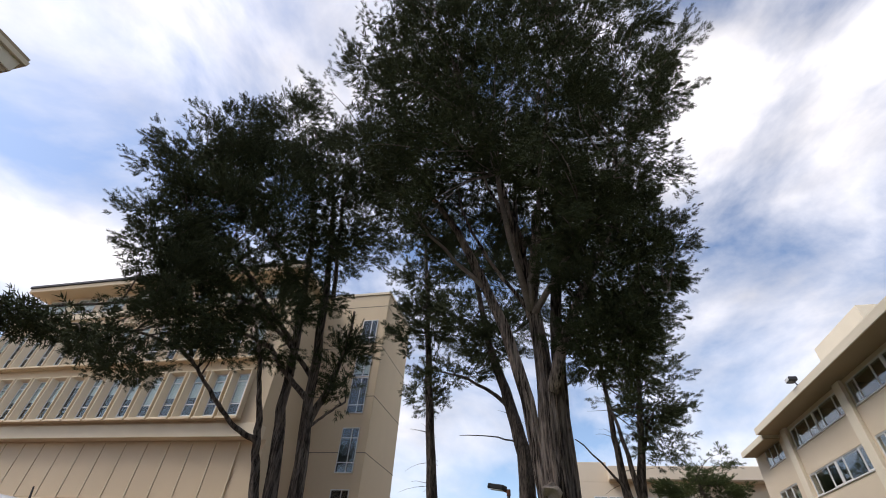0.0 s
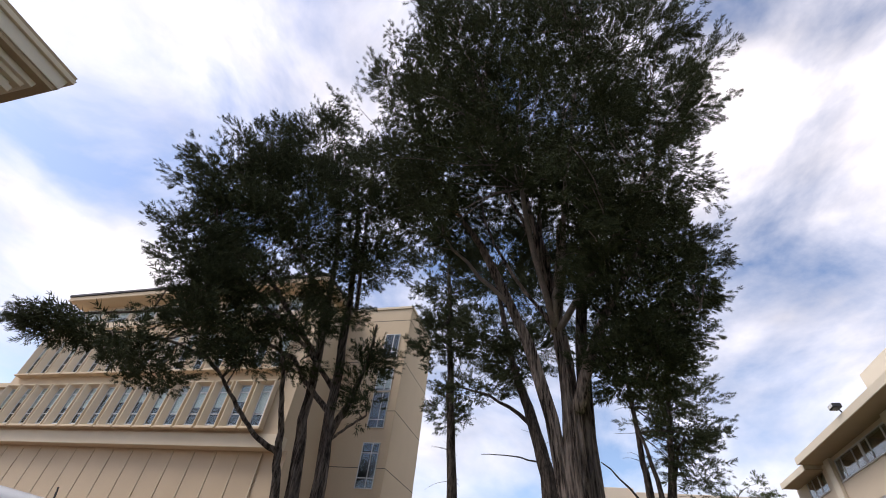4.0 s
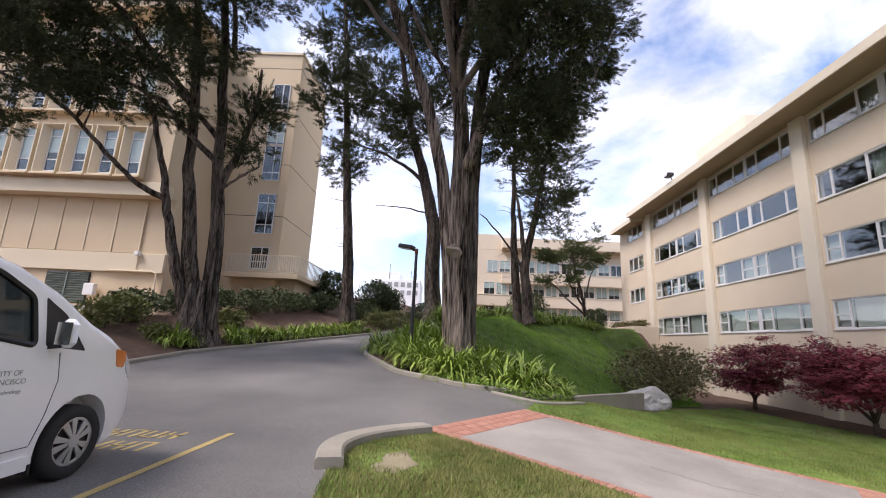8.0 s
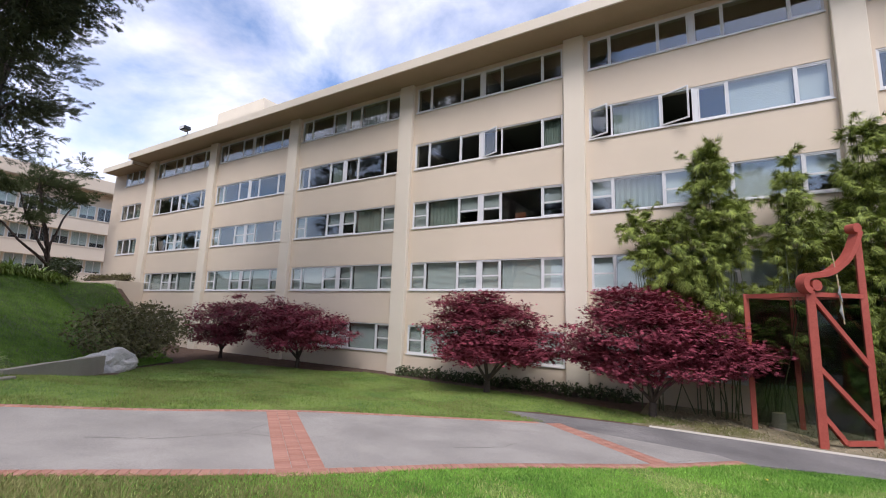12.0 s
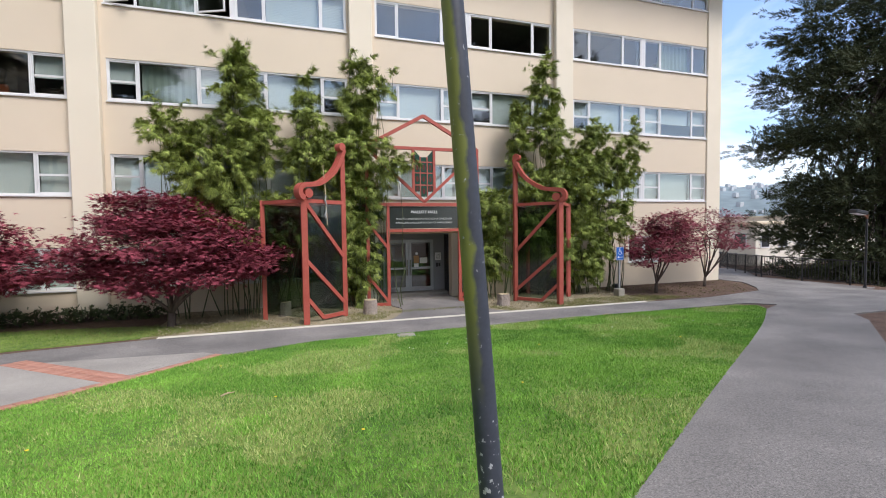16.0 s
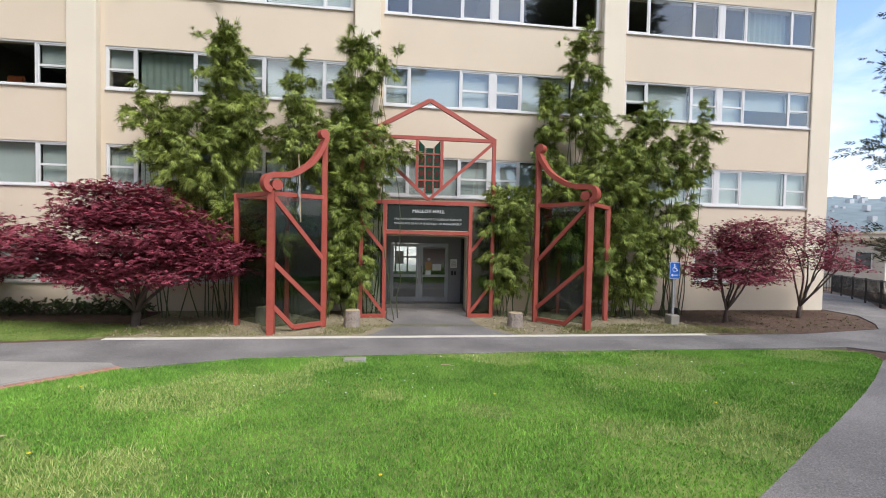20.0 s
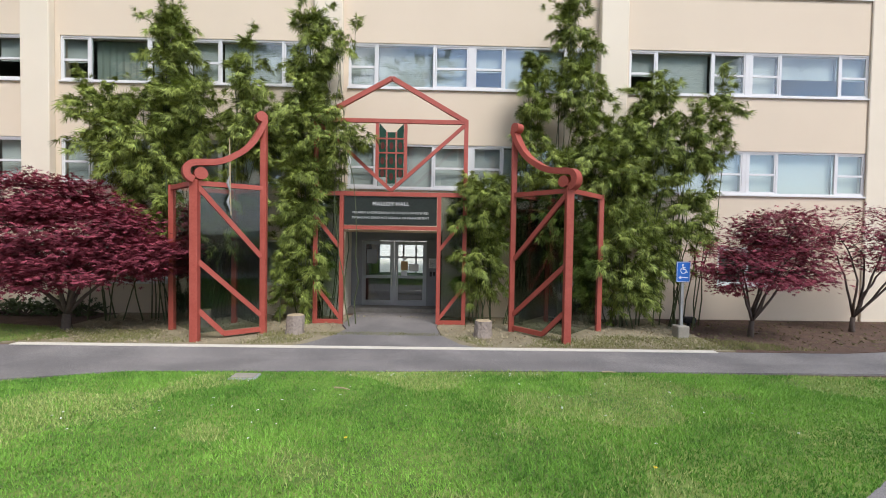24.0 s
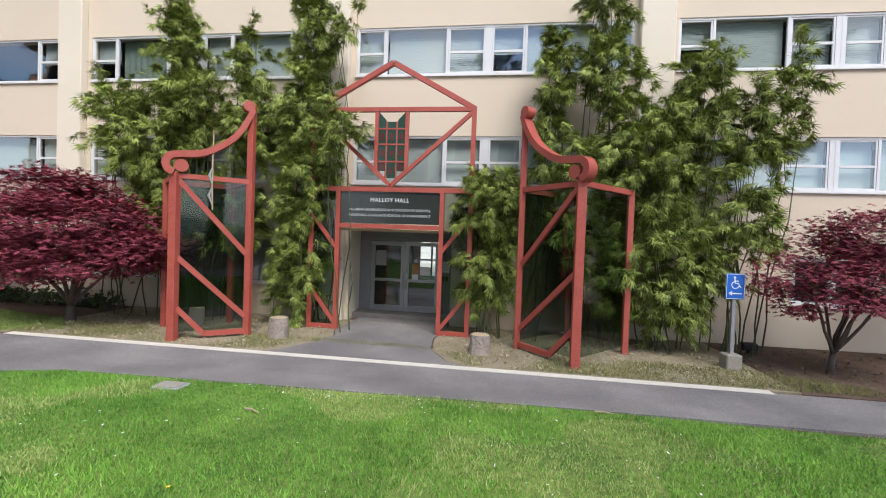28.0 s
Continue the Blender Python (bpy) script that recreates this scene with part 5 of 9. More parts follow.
def dangling_stick():
    """A dry bamboo culm hanging over the left gate."""
    root = thing("dry_culm", (-3.25, -2.95, 1.0), "dry pale bamboo culm hanging down over the gate", "stick")
    bm = bmesh.new()
    tube(bm, [(0.02, 0, 1.65), (0.0, 0, 2.1), (-0.02, 0.03, 2.7), (-0.06, 0.1, 3.3)], [0.014, 0.018, 0.016, 0.009], 7)
    part("culm", bm, M_DRYCULM, root)
    bm = bmesh.new()
    for z in (1.75, 2.15):
        tube(bm, [(0.02, -0.02, z), (-0.03, -0.05, z + 0.18), (0.0, -0.02, z + 0.34)], [0.01, 0.028, 0.01], 6)
    part("sheath", bm, M_PAPERGREY, root, "pale loose culm sheath")


dangling_stick()


def stump(x, y, r, h, seed):
    rnd = random.Random(seed)
    root = thing("tree_stump", (x, y, ground_z(x, y)), "short weathered log stump beside the entrance", "stump", "log stumps by the doors")
    bm = bmesh.new()
    tube(bm, [(0, 0, -0.05), (0, 0, 0.1), (0.01, 0, h * 0.6), (0.01, 0.01, h)], [r * 1.12, r * 1.05, r, r * 0.97], 18, True, 0.05, rnd)
    part("trunk", bm, M_BARKLIGHT, root)
    bm = bmesh.new()
    bmesh.ops.create_cone(bm, cap_ends=True, segments=18, radius1=r * 0.9, radius2=r * 0.88, depth=0.012, matrix=Matrix.Translation((0.01, 0.01, h + 0.007)))
    part("cut_face", bm, M_DRYCULM, root, "pale sawn face")


stump(-2.03, -2.4, 0.2, 0.42, 1)
stump(2.27, -2.5, 0.2, 0.36, 2)
stump(-4.45, -1.75, 0.17, 0.4, 3)


def access_sign():
    x, y = 6.95, -2.3
    root = thing("access_sign", (x, y, ground_z(x, y)), "blue wheelchair access sign on a post in a concrete foot", "sign")
    root.rotation_euler = (0, 0, 0.05)
    bm = bmesh.new()
    box(bm, -0.14, -0.14, -0.05, 0.14, 0.14, 0.28, 0.02)
    part("foot", bm, M_KERB, root)
    bm = bmesh.new()
    box(bm, -0.035, -0.03, 0.28, 0.035, 0.03, 1.32, 0.004)
    part("post", bm, M_GALV, root)
    bm = bmesh.new()
    box(bm, -0.17, -0.045, 1.3, 0.17, -0.03, 1.78, 0.006)
    pl = part("plate", bm, M_BLUE, root, "bright blue sign plate")
    bm = bmesh.new()
    frame_ring(bm, -0.16, 1.31, 0.16, 1.77, 0.008, -0.048, -0.045)
    part("border", bm, M_PAPER, pl)
    # wheelchair figure and arrow as simple strokes
    bm = bmesh.new()
    f = -0.047
    bmesh.ops.create_cone(bm, cap_ends=True, segments=14, radius1=0.022, radius2=0.022, depth=0.004, matrix=Matrix.Translation((-0.02, f, 1.705)) @ pose(0, 0, 0, 90))
    for p, q in (((-0.02, 1.68), (-0.01, 1.6)), ((-0.01, 1.6), (0.05, 1.595)), ((0.05, 1.595), (0.08, 1.53)), ((-0.015, 1.645), (0.045, 1.64)), ((0.08, 1.53), (0.1, 1.535))):
        bar(bm, (p[0], f, p[1]), (q[0], f, q[1]), 0.018, 0.004, (0, 1, 0))
    for i in range(12):
        a0, a1 = math.radians(100 + i * 20), math.radians(120 + i * 20)
        bar(bm, (-0.005 + 0.065 * math.cos(a0), f, 1.57 + 0.065 * math.sin(a0)), (-0.005 + 0.065 * math.cos(a1), f, 1.57 + 0.065 * math.sin(a1)), 0.014, 0.004, (0, 1, 0))
    part("wheelchair_symbol", bm, M_PAPER, pl)
    bm = bmesh.new()
    bar(bm, (-0.08, f, 1.41), (0.11, f, 1.41), 0.02, 0.004, (0, 1, 0))
    bar(bm, (-0.11, f, 1.41), (-0.06, f, 1.44), 0.018, 0.004, (0, 1, 0))
    bar(bm, (-0.11, f, 1.41), (-0.06, f, 1.38), 0.018, 0.004, (0, 1, 0))
    part("arrow", bm, M_PAPER, pl)


access_sign()


def lamp_post(x, y, h, r0, r1, head_way, label, mat):
    z0 = ground_z(x, y)
    root = thing("lamp_post", (x, y, z0), label, "street lamp", "campus lamp posts")
    bm = bmesh.new()
    n = 14
    tube(bm, [(0, 0, h * i / n - 0.05) for i in range(n + 1)], [r0 + (r1 - r0) * i / n for i in range(n + 1)], 20)
    part("pole", bm, mat, root, smooth=True)
    bm = bmesh.new()
    bmesh.ops.create_cone(bm, cap_ends=True, segments=24, radius1=r0 * 1.9, radius2=r0 * 1.25, depth=0.1, matrix=Matrix.Translation((0, 0, 0.03)))
    part("base_collar", bm, M_DARK, root)
    bm = bmesh.new()
    tube(bm, [(0, 0, h - 0.14), (0, 0, h + 0.03)], [r1 * 1.3, r1 * 1.25], 16)
    part("cap", bm, M_RUST, root, "rust-brown cap")
    c, s = math.cos(head_way), math.sin(head_way)
    bm = bmesh.new()
    bar(bm, (0, 0, h - 0.05), (c * 0.16, s * 0.16, h), 0.05)
    part("arm", bm, M_RUST, root)
    bm = bmesh.new()
    box(bm, 0.14, -0.16, -0.02, 0.72, 0.16, 0.13, 0.03)
    ob = part("head", bm, M_DARK, root)
    ob.matrix_basis = Matrix.Translation((0, 0, h)) @ Matrix.Rotation(head_way, 4, 'Z') @ pose(0, 0, 0, 0, -10)
    bm = bmesh.new()
    box(bm, 0.2, -0.13, -0.032, 0.68, 0.13, -0.018)
    part("lens", bm, M_PAPER, ob)
    return root


lamp_post(-2.828, -13.2, 3.36, 0.068, 0.056, 0.1, "dark lamp post with moss and scuffed paint on the lawn", M_POLE).rotation_euler = (0, -0.074, 0)
lamp_post(-21.7, -17.4, 4.35 - 0.55, 0.07, 0.05, -2.0, "slim dark lamp post among the island plants", M_DARK)

# ---- west building ----
def splay_frame(y, z, w, h, ow, oh, x0, x1):
    """A projecting precast surround round an opening: square outside, splayed within."""
    bm = bmesh.new()
    def rect(x, a, b):
        return [bm.verts.new((x, y + s * a / 2, z + t * b)) for s, t in ((-1, 0), (1, 0), (1, 1), (-1, 1))]
    lift = (oh - h) / 2
    o0, o1 = rect(x0, ow, oh), rect(x1, ow, oh)
    i1, i0 = rect(x1, ow - 0.12, oh - 0.12), rect(x0 + 0.02, w, h)
    for q in o0 + o1:
        q.co.z -= lift
    for q in i1:
        q.co.z -= lift - 0.06
    for a, b in ((o0, o1), (o1, i1), (i1, i0)):
        for k in range(4):
            bm.faces.new((a[k], a[(k + 1) % 4], b[(k + 1) % 4], b[k]))
    bm.faces.new(i0)
    bmesh.ops.recalc_face_normals(bm, faces=bm.faces[:])
    return bm


def light_frame(y, z, w, h, x, rails=(), posts=(), t=0.06):
    """Outer frame with cross rails (z) and posts (y offset)."""
    bm = bmesh.new()
    box(bm, x, y - w / 2, z, x + 0.06, y - w / 2 + t, z + h)
    box(bm, x, y + w / 2 - t, z, x + 0.06, y + w / 2, z + h)
    box(bm, x, y - w / 2 + t, z, x + 0.06, y + w / 2 - t, z + t)
    box(bm, x, y - w / 2 + t, z + h - t, x + 0.06, y + w / 2 - t, z + h)
    for r in rails:
        box(bm, x + 0.004, y - w / 2 + t, z + r, x + 0.056, y + w / 2 - t, z + r + t)
    for p in posts:
        box(bm, x + 0.008, y + p - t / 2, z + t, x + 0.052, y + p + t / 2, z + h - t)
    return bm


def pane_at(y, z, w, h, x):
    bm = bmesh.new()
    box(bm, x, y - w / 2 + 0.03, z + 0.03, x + 0.012, y + w / 2 - 0.03, z + h - 0.03)
    return bm


def deep_window(root, y, z, h, drop):
    """Slot window in a splayed precast surround with a sill shelf."""
    s = part("window", splay_frame(y, z, 0.82, h, 1.5, h + 0.42, -31.38, -30.92), M_WLIGHT, root)
    bm = bmesh.new()
    box(bm, -31.38, y - 0.8, z - 0.34, -30.82, y + 0.8, z - 0.215, 0.015)
    part("sill", bm, M_WTAN, s)
    part("window_frame", light_frame(y, z, 0.8, h, -31.345, (0.75, h - 0.55), ()), M_WFRAME, s)
    part("pane", pane_at(y, z, 0.8, h, -31.33), M_GLASSDIM, s).visible_shadow = False
    bm = bmesh.new()
    box(bm, -31.357, y - 0.38, z + h - drop, -31.348, y + 0.38, z + h - 0.03)
    part("blind", bm, M_BLIND, s)
    # thin sheet painted dark in place of a shaded room
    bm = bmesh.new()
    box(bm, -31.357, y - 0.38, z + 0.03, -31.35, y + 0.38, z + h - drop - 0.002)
    part("room_dark_sheet", bm, M_ROOMDARK, s)


def flat_window(root, x, y, z, w, h, rails=(), posts=(), drop=0.4, name="window"):
    """A window set in a face that looks east."""
    s = part(name, light_frame(y, z, w, h, x, rails, posts), M_WFRAME, root)
    part("pane", pane_at(y, z, w, h, x + 0.018), M_GLASSDIM, s).visible_shadow = False
    # a dark sheet just behind the pane imitates the unlit room
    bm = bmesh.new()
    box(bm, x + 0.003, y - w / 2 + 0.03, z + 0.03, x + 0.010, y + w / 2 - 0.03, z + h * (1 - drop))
    part("room_dark_sheet", bm, M_ROOMDARK, s)
    if drop > 0.02:
        bm = bmesh.new()
        box(bm, x + 0.003, y - w / 2 + 0.03, z + h * (1 - drop) + 0.002, x + 0.010, y + w / 2 - 0.03, z + h - 0.03)
        part("blind", bm, M_BLIND, s)
    return s


def west():
    rnd = random.Random(5)
    root = thing("west_building", (0, 0, 0), "tan precast concrete building with deep framed windows and a stair tower", "building", kind="structure")
    bm = bmesh.new()
    box(bm, -55, -62.3, 10.25, -31.4, -34.0, 20.35, 0.02)
    part("upper_wall", bm, M_WTAN, root)
    bm = bmesh.new()
    box(bm, -32.2, -62.4, 10.2, -31.26, -33.94, 11.05, 0.02)
    part("pale_band", bm, M_WLIGHT, root)
    bm = bmesh.new()
    box(bm, -32.2, -62.4, 20.0, -31.2, -33.94, 20.5, 0.02)
    part("cornice", bm, M_WLIGHT, root)
    # attic set back under a thin flat roof
    bm = bmesh.new()
    box(bm, -54, -61.4, 20.35, -32.5, -35.0, 23.3)
    part("attic_wall", bm, M_WLIGHT, root)
    bm = bmesh.new()
    box(bm, -55, -62.6, 23.3, -31.0, -34.2, 23.75, 0.03)
    part("roof", bm, M_WTAN, root)
    bm = bmesh.new()
    box(bm, -55.1, -62.7, 23.75, -30.9, -34.1, 24.0, 0.03)
    part("roof_edge", bm, M_DARK, root, "dark metal roof edge")
    for i in range(8):
        flat_window(root, -32.49, -60.0 + i * 3.3, 21.5, 2.2, 1.5, (), (0.0,), 0.75)
    for i in range(15):
        y = -36.2 - i * 1.755
        for z, h in ((11.55, 2.85), (15.75, 3.15)):
            deep_window(root, y, z, h, rnd.choice((1.2, 1.6, 2.0, 0.6)))
    # base storey set back below
    bm = bmesh.new()
    box(bm, -55, -61.6, 0, -32.1, -33.6, 10.25)
    part("base_wall", bm, M_WTAN, root)
    for i in range(15):
        y = -35.35 - i * 1.755
        bm = bmesh.new()
        box(bm, -32.1, y - 1.722, 6.75, -32.03, y - 0.033, 10.05, 0.006)
        part("panel", bm, M_WTAN, root)
        bm = bmesh.new()
        box(bm, -32.1, y - 0.03, 6.75, -31.985, y + 0.03, 10.05)
        part("panel_joint", bm, M_WLIGHT, root)
    bm = bmesh.new()
    box(bm, -32.1, -61.6, 5.55, -31.93, -33.6, 6.7, 0.015)
    part("ledge_band", bm, M_WLIGHT, root)
    bm = bmesh.new()
    box(bm, -32.1, -40.75, 3.55, -32.04, -38.05, 5.45)
    lv = part("louvre", bm, M_DARK, root)
    for i in range(13):
        bm = bmesh.new()
        bar(bm, (-31.99, -40.7, 3.64 + i * 0.142), (-31.99, -38.1, 3.64 + i * 0.142), 0.03, 0.11, (0.6, 0, 1))
        part("slat", bm, M_LOUVRE, lv)
    bm = bmesh.new()
    bar(bm, (-31.98, -39.4, 3.55), (-31.98, -39.4, 5.45), 0.09, 0.09)
    part("mullion", bm, M_LOUVRE, lv)
    for ob, (y0, z0, y1, z1, d, mt, lb) in (("utility_box", (-38.0, 4.05, -37.35, 4.75, 0.3, M_PAPER, "white wall-mounted utility box")), ("security_light", (-35.35, 6.55, -35.05, 6.8, 0.3, M_PAPER, "white security light on a conduit"))):
        bm = bmesh.new()
        box(bm, -31.93, y0, z0, -31.93 + d, y1, z1, 0.03)
        part(ob, bm, mt, root, lb)
    bm = bmesh.new()
    tube(bm, [(-31.88, -37.0, 5.62), (-31.88, -34.2, 5.62), (-31.88, -33.9, 5.5), (-31.88, -33.85, 2.6)], [0.055] * 4, 8)
    tube(bm, [(-31.88, -35.2, 5.62), (-31.88, -35.2, 6.6)], [0.03, 0.03], 6)
    part("pipe", bm, M_WLIGHT, root)
    # planter box with a plant rack at the foot
    bm = bmesh.new()
    box(bm, -31.9, -40.5, 1.2, -30.3, -35.6, 3.15, 0.03)
    part("planter", bm, M_WTAN, root)
    bm = bmesh.new()
    for i in range(6):
        box(bm, -31.0, -40.2 + i * 0.8, 3.15, -30.5, -39.6 + i * 0.8, 3.4, 0.02)
    tagged(part("duct_row", bm, M_GALV, root, "row of grey metal ducts"), kind="stuff")
    # stair tower
    bm = bmesh.new()
    box(bm, -43.4, -36, 2, -36.9, -28.75, 24.1, 0.02)
    tw = part("tower", bm, M_WTAN, root)
    for z in (10.74, 14.8, 18.95, 22.9):
        bm = bmesh.new()
        box(bm, -43.41, -36, z - 0.025, -36.892, -28.742, z + 0.025)
        part("groove", bm, M_CRACK, tw)
    bm = bmesh.new()
    box(bm, -43.5, -36, 24.1, -36.8, -28.65, 24.35, 0.02)
    part("coping", bm, M_WLIGHT, tw)
    for z, h, rl in ((19.3, 2.2, (0.5,)), (16.4, 1.85, ()), (13.5, 2.8, (0.6,)), (9.4, 3.05, (0.65, 2.3)), (6.8, 1.6, (0.5,))):
        flat_window(tw, -36.885, -30.1, z, 1.35, h, rl, (0.12,), 0.9 if z == 16.4 else 0.02)
    # balcony with its bars
    bm = bmesh.new()
    box(bm, -37, -32.0, 6.05, -35.8, -26.8, 6.4, 0.02)
    box(bm, -43.4, -28.7, 6.05, -37, -26.8, 6.4, 0.02)
    bal = part("balcony", bm, M_WTAN, root)
    bm = bmesh.new()
    box(bm, -43, -30.5, 2.0, -37.2, -27.4, 6.05)
    part("balcony_base", bm, M_WTAN, bal)
    bm = bmesh.new()
    bar(bm, (-35.86, -32.0, 7.65), (-35.86, -26.86, 7.65), 0.06)
    bar(bm, (-35.86, -26.86, 7.65), (-43, -26.86, 7.65), 0.06)
    bar(bm, (-35.86, -32.0, 6.5), (-35.86, -26.86, 6.5), 0.04)
    bar(bm, (-35.86, -26.86, 6.5), (-43, -26.86, 6.5), 0.04)
    part("rail", bm, M_WLIGHT, bal)
    bm = bmesh.new()
    box(bm, -35.885, -0.024, 6.4, -35.84, 0.024, 7.65)
    me = mesh_from("bar", bm)
    me.materials.append(M_PALEEDGE)
    for i in range(33):
        shared("bar", me, bal, y=-31.9 + i * 0.157)
    for i in range(24):
        shared("bar", me, bal, x=-0.15 - i * 0.29, y=-26.86)
    # lower wing to the south
    bm = bmesh.new()
    box(bm, -60, -95, 0, -40, -63.5, 18.6, 0.02)
    wg = part("south_wing", bm, M_WLIGHT, root)
    bm = bmesh.new()
    box(bm, -60, -95, 18.6, -39.6, -63.2, 19.1, 0.02)
    part("coping", bm, M_WTAN, wg)
    for i in range(7):
        for z in (9.2, 13.0, 16.2):
            flat_window(wg, -39.99, -65.6 - i * 2.6, z, 1.5, 1.7, (), (0.0,), 0.4)
    return root


M_LOUVRE = material("green_grey_louvre", (0.16, 0.2, 0.18), 0.6, metal=0.2, vary=0.12, scale=3, fine=40, bump=0.05)
west_root = west()


# ---- south building: only its eave is near ----
def south_building():
    root = thing("south_building", (0, 0, 0), "cream building corner with a moulded overhanging cornice", "building", kind="structure")
    x0, y0, x1 = -8.85, -30.05, 9.0
    bm = bmesh.new()
    box(bm, x0, -48, 0.4, x1, y0, 12.7, 0.02)
    part("wall", bm, M_PILASTER, root)
    for i, (o, za, zb, m) in enumerate(((0.1, 12.35, 12.55, M_WLIGHT), (0.16, 12.7, 12.86, M_WLIGHT), (0.28, 12.86, 13.05, M_PILASTER), (0.55, 13.05, 13.2, M_SOFFITSHADED), (0.6, 13.2, 13.62, M_PILASTER), (0.7, 13.62, 13.78, M_WLIGHT), (0.66, 13.78, 13.92, M_SOFFITSHADED))):
        bm = bmesh.new()
        box(bm, x0 - o, -48, za, x1, y0 + o, zb, 0.01)
        part("cornice_moulding", bm, m, root)
    for i in range(4):
        for z in (2.6, 6.2, 9.6):
            bm = bmesh.new()
            x = -6.5 + i * 4.1
            box(bm, x, y0 + 0.004, z, x + 1.6, y0 + 0.05, z + 1.9, 0.01)
            w = part("window", bm, M_WFRAME, root)
            bm = bmesh.new()
            box(bm, x + 0.08, y0 + 0.05, z + 0.08, x + 1.52, y0 + 0.055, z + 1.82)
            part("pane", bm, M_DARKPANE, w)


M_DARKPANE = material("dark_window_pane", (0.03, 0.035, 0.04), 0.06, vary=0.3, scale=0.5, fine=3, bump=0)
south_building()


# ---- far buildings beyond the bank ----
def far_building():
    root = thing("far_building", (0, 0, 0), "cream three-storey building with long window bands and flat roof", "building", kind="structure")
    x = -66.0
    bm = bmesh.new()
    box(bm, -80, -12.9, 0, x, 14, 15.2)
    part("wall", bm, M_STUCCO, root)
    bm = bmesh.new()
    box(bm, -80, -12.9, 15.2, x + 0.0, -9.6, 17.4, 0.02)
    part("stair_block", bm, M_STUCCO, root)
    bm = bmesh.new()
    box(bm, -80.5, -9.6, 15.2, x + 1.7, 14.5, 16.6, 0.03)
    part("roof", bm, M_STUCCO, root)
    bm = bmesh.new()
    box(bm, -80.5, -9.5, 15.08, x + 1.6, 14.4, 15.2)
    part("soffit", bm, M_SOFFITSHADED, root)
    for k, (z, h) in enumerate(((12.0, 1.7), (8.9, 1.75), (6.0, 1.6))):
        y0 = -12.0 if k else -11.6
        bm = bmesh.new()
        box(bm, x, -12.9 if k else -9.6, z - 1.55, x + 1.0, 14, z - 0.12, 0.02)
        part("balcony_front", bm, M_STUCCO, root)
        bm = bmesh.new()
        box(bm, x, -12.9 if k else -9.6, z - 0.12, x + 1.06, 14, z - 0.03)
        part("sill_band", bm, M_PILASTER, root)
        n = 15
        for i in range(n):
            y = y0 + 0.85 + i * 1.7
            flat_window(root, x + 0.01, y, z, 1.5, h, (), (0.0,), (0.9, 0.5, 0.1, 0.7)[(i * 3 + k) % 4])


far_building()


def white_building():
    root = thing("white_building", (0, 0, 0), "distant white block with small windows and roof masts", "building", kind="structure")
    bm = bmesh.new()
    box(bm, -125, -37, 0, -115, -24.5, 17.0, 0.03)
    part("wall", bm, M_PAPER, root)
    bm = bmesh.new()
    box(bm, -124, -33, 17.0, -116, -30, 19.0)
    part("roof_hut", bm, M_PAPER, root)
    for i in range(7):
        for z in (13.2, 15.2):
            bm = bmesh.new()
            box(bm, -115, -36 + i * 1.65, z, -114.9, -35.0 + i * 1.65, z + 1.1)
            part("window", bm, M_PAPERGREY, root)
    for y, h in ((-32.5, 21.0), (-27, 19.5), (-25.6, 19)):
        bm = bmesh.new()
        bar(bm, (-116, y, 17), (-116, y, h), 0.12)
        part("mast", bm, M_DARK, root)


white_building()

# ---- parked van ----
M_VANPAINT = material("white_car_paint", (0.92, 0.93, 0.94), 0.28, vary=0.02, scale=1.5, fine=30, bump=0, coat=0.6)
M_TYRE = material("tyre_rubber", (0.022, 0.022, 0.023), 0.85, vary=0.25, scale=8, fine=60, bump=0.3, dist=0.003)
M_HUBCAP = material("silver_hubcap", (0.55, 0.56, 0.57), 0.35, metal=0.7, vary=0.06, scale=8, fine=60, bump=0.03)
M_BLACKPL = material("black_plastic", (0.018, 0.018, 0.019), 0.45, vary=0.2, scale=8, fine=90, bump=0.1)
M_AMBER = material("amber_lens", (0.75, 0.2, 0.02), 0.15, vary=0.1, scale=20, fine=90, bump=0.1, coat=0.5)
M_LENS = material("clear_lamp_lens", (0.6, 0.62, 0.64), 0.08, vary=0.1, scale=20, fine=90, bump=0.1, coat=1.0)
M_VANTEXT = material("grey_lettering", (0.34, 0.36, 0.35), 0.6, vary=0.05, bump=0)
M_GOLD = material("gold_emblem", (0.45, 0.33, 0.08), 0.5, vary=0.2, bump=0)
M_CARGLASS = glass("tinted_car_glass", (0.45, 0.5, 0.48), 0.5, 0.01, 1.6)
VAN_L, VAN_W = 4.55, 0.86


def van_top(u):
    """Roofline height over the length."""
    pts = ((-0.2, 0.72), (-0.07, 1.04), (0.16, 1.25), (0.42, 1.39), (0.75, 1.53), (1.18, 1.83), (1.52, 1.99), (1.95, 2.09), (2.4, 2.12), (3.4, 2.12), (4.3, 2.07), (4.5, 1.96), (4.55, 1.7))
    for (a, za), (b, zb) in zip(pts, pts[1:]):
        if u <= b:
            return za + (zb - za) * (u - a) / (b - a)
    return pts[-1][1]


def van_half(u, z):
    """Half width at a station and height: rounded nose, tumblehome above the belt."""
    w = VAN_W
    if u < 0.95:
        w *= 1 - 0.22 * ((0.95 - u) / 1.1) ** 2.6
    if u > 4.3:
        w *= 1 - 0.10 * ((u - 4.3) / 0.25) ** 2
    if z > 1.18:
        w -= 0.10 * ((z - 1.18) / 0.8) ** 1.3
    if z < 0.7:
        w -= 0.035 * ((0.7 - z) / 0.5) ** 2
    return w


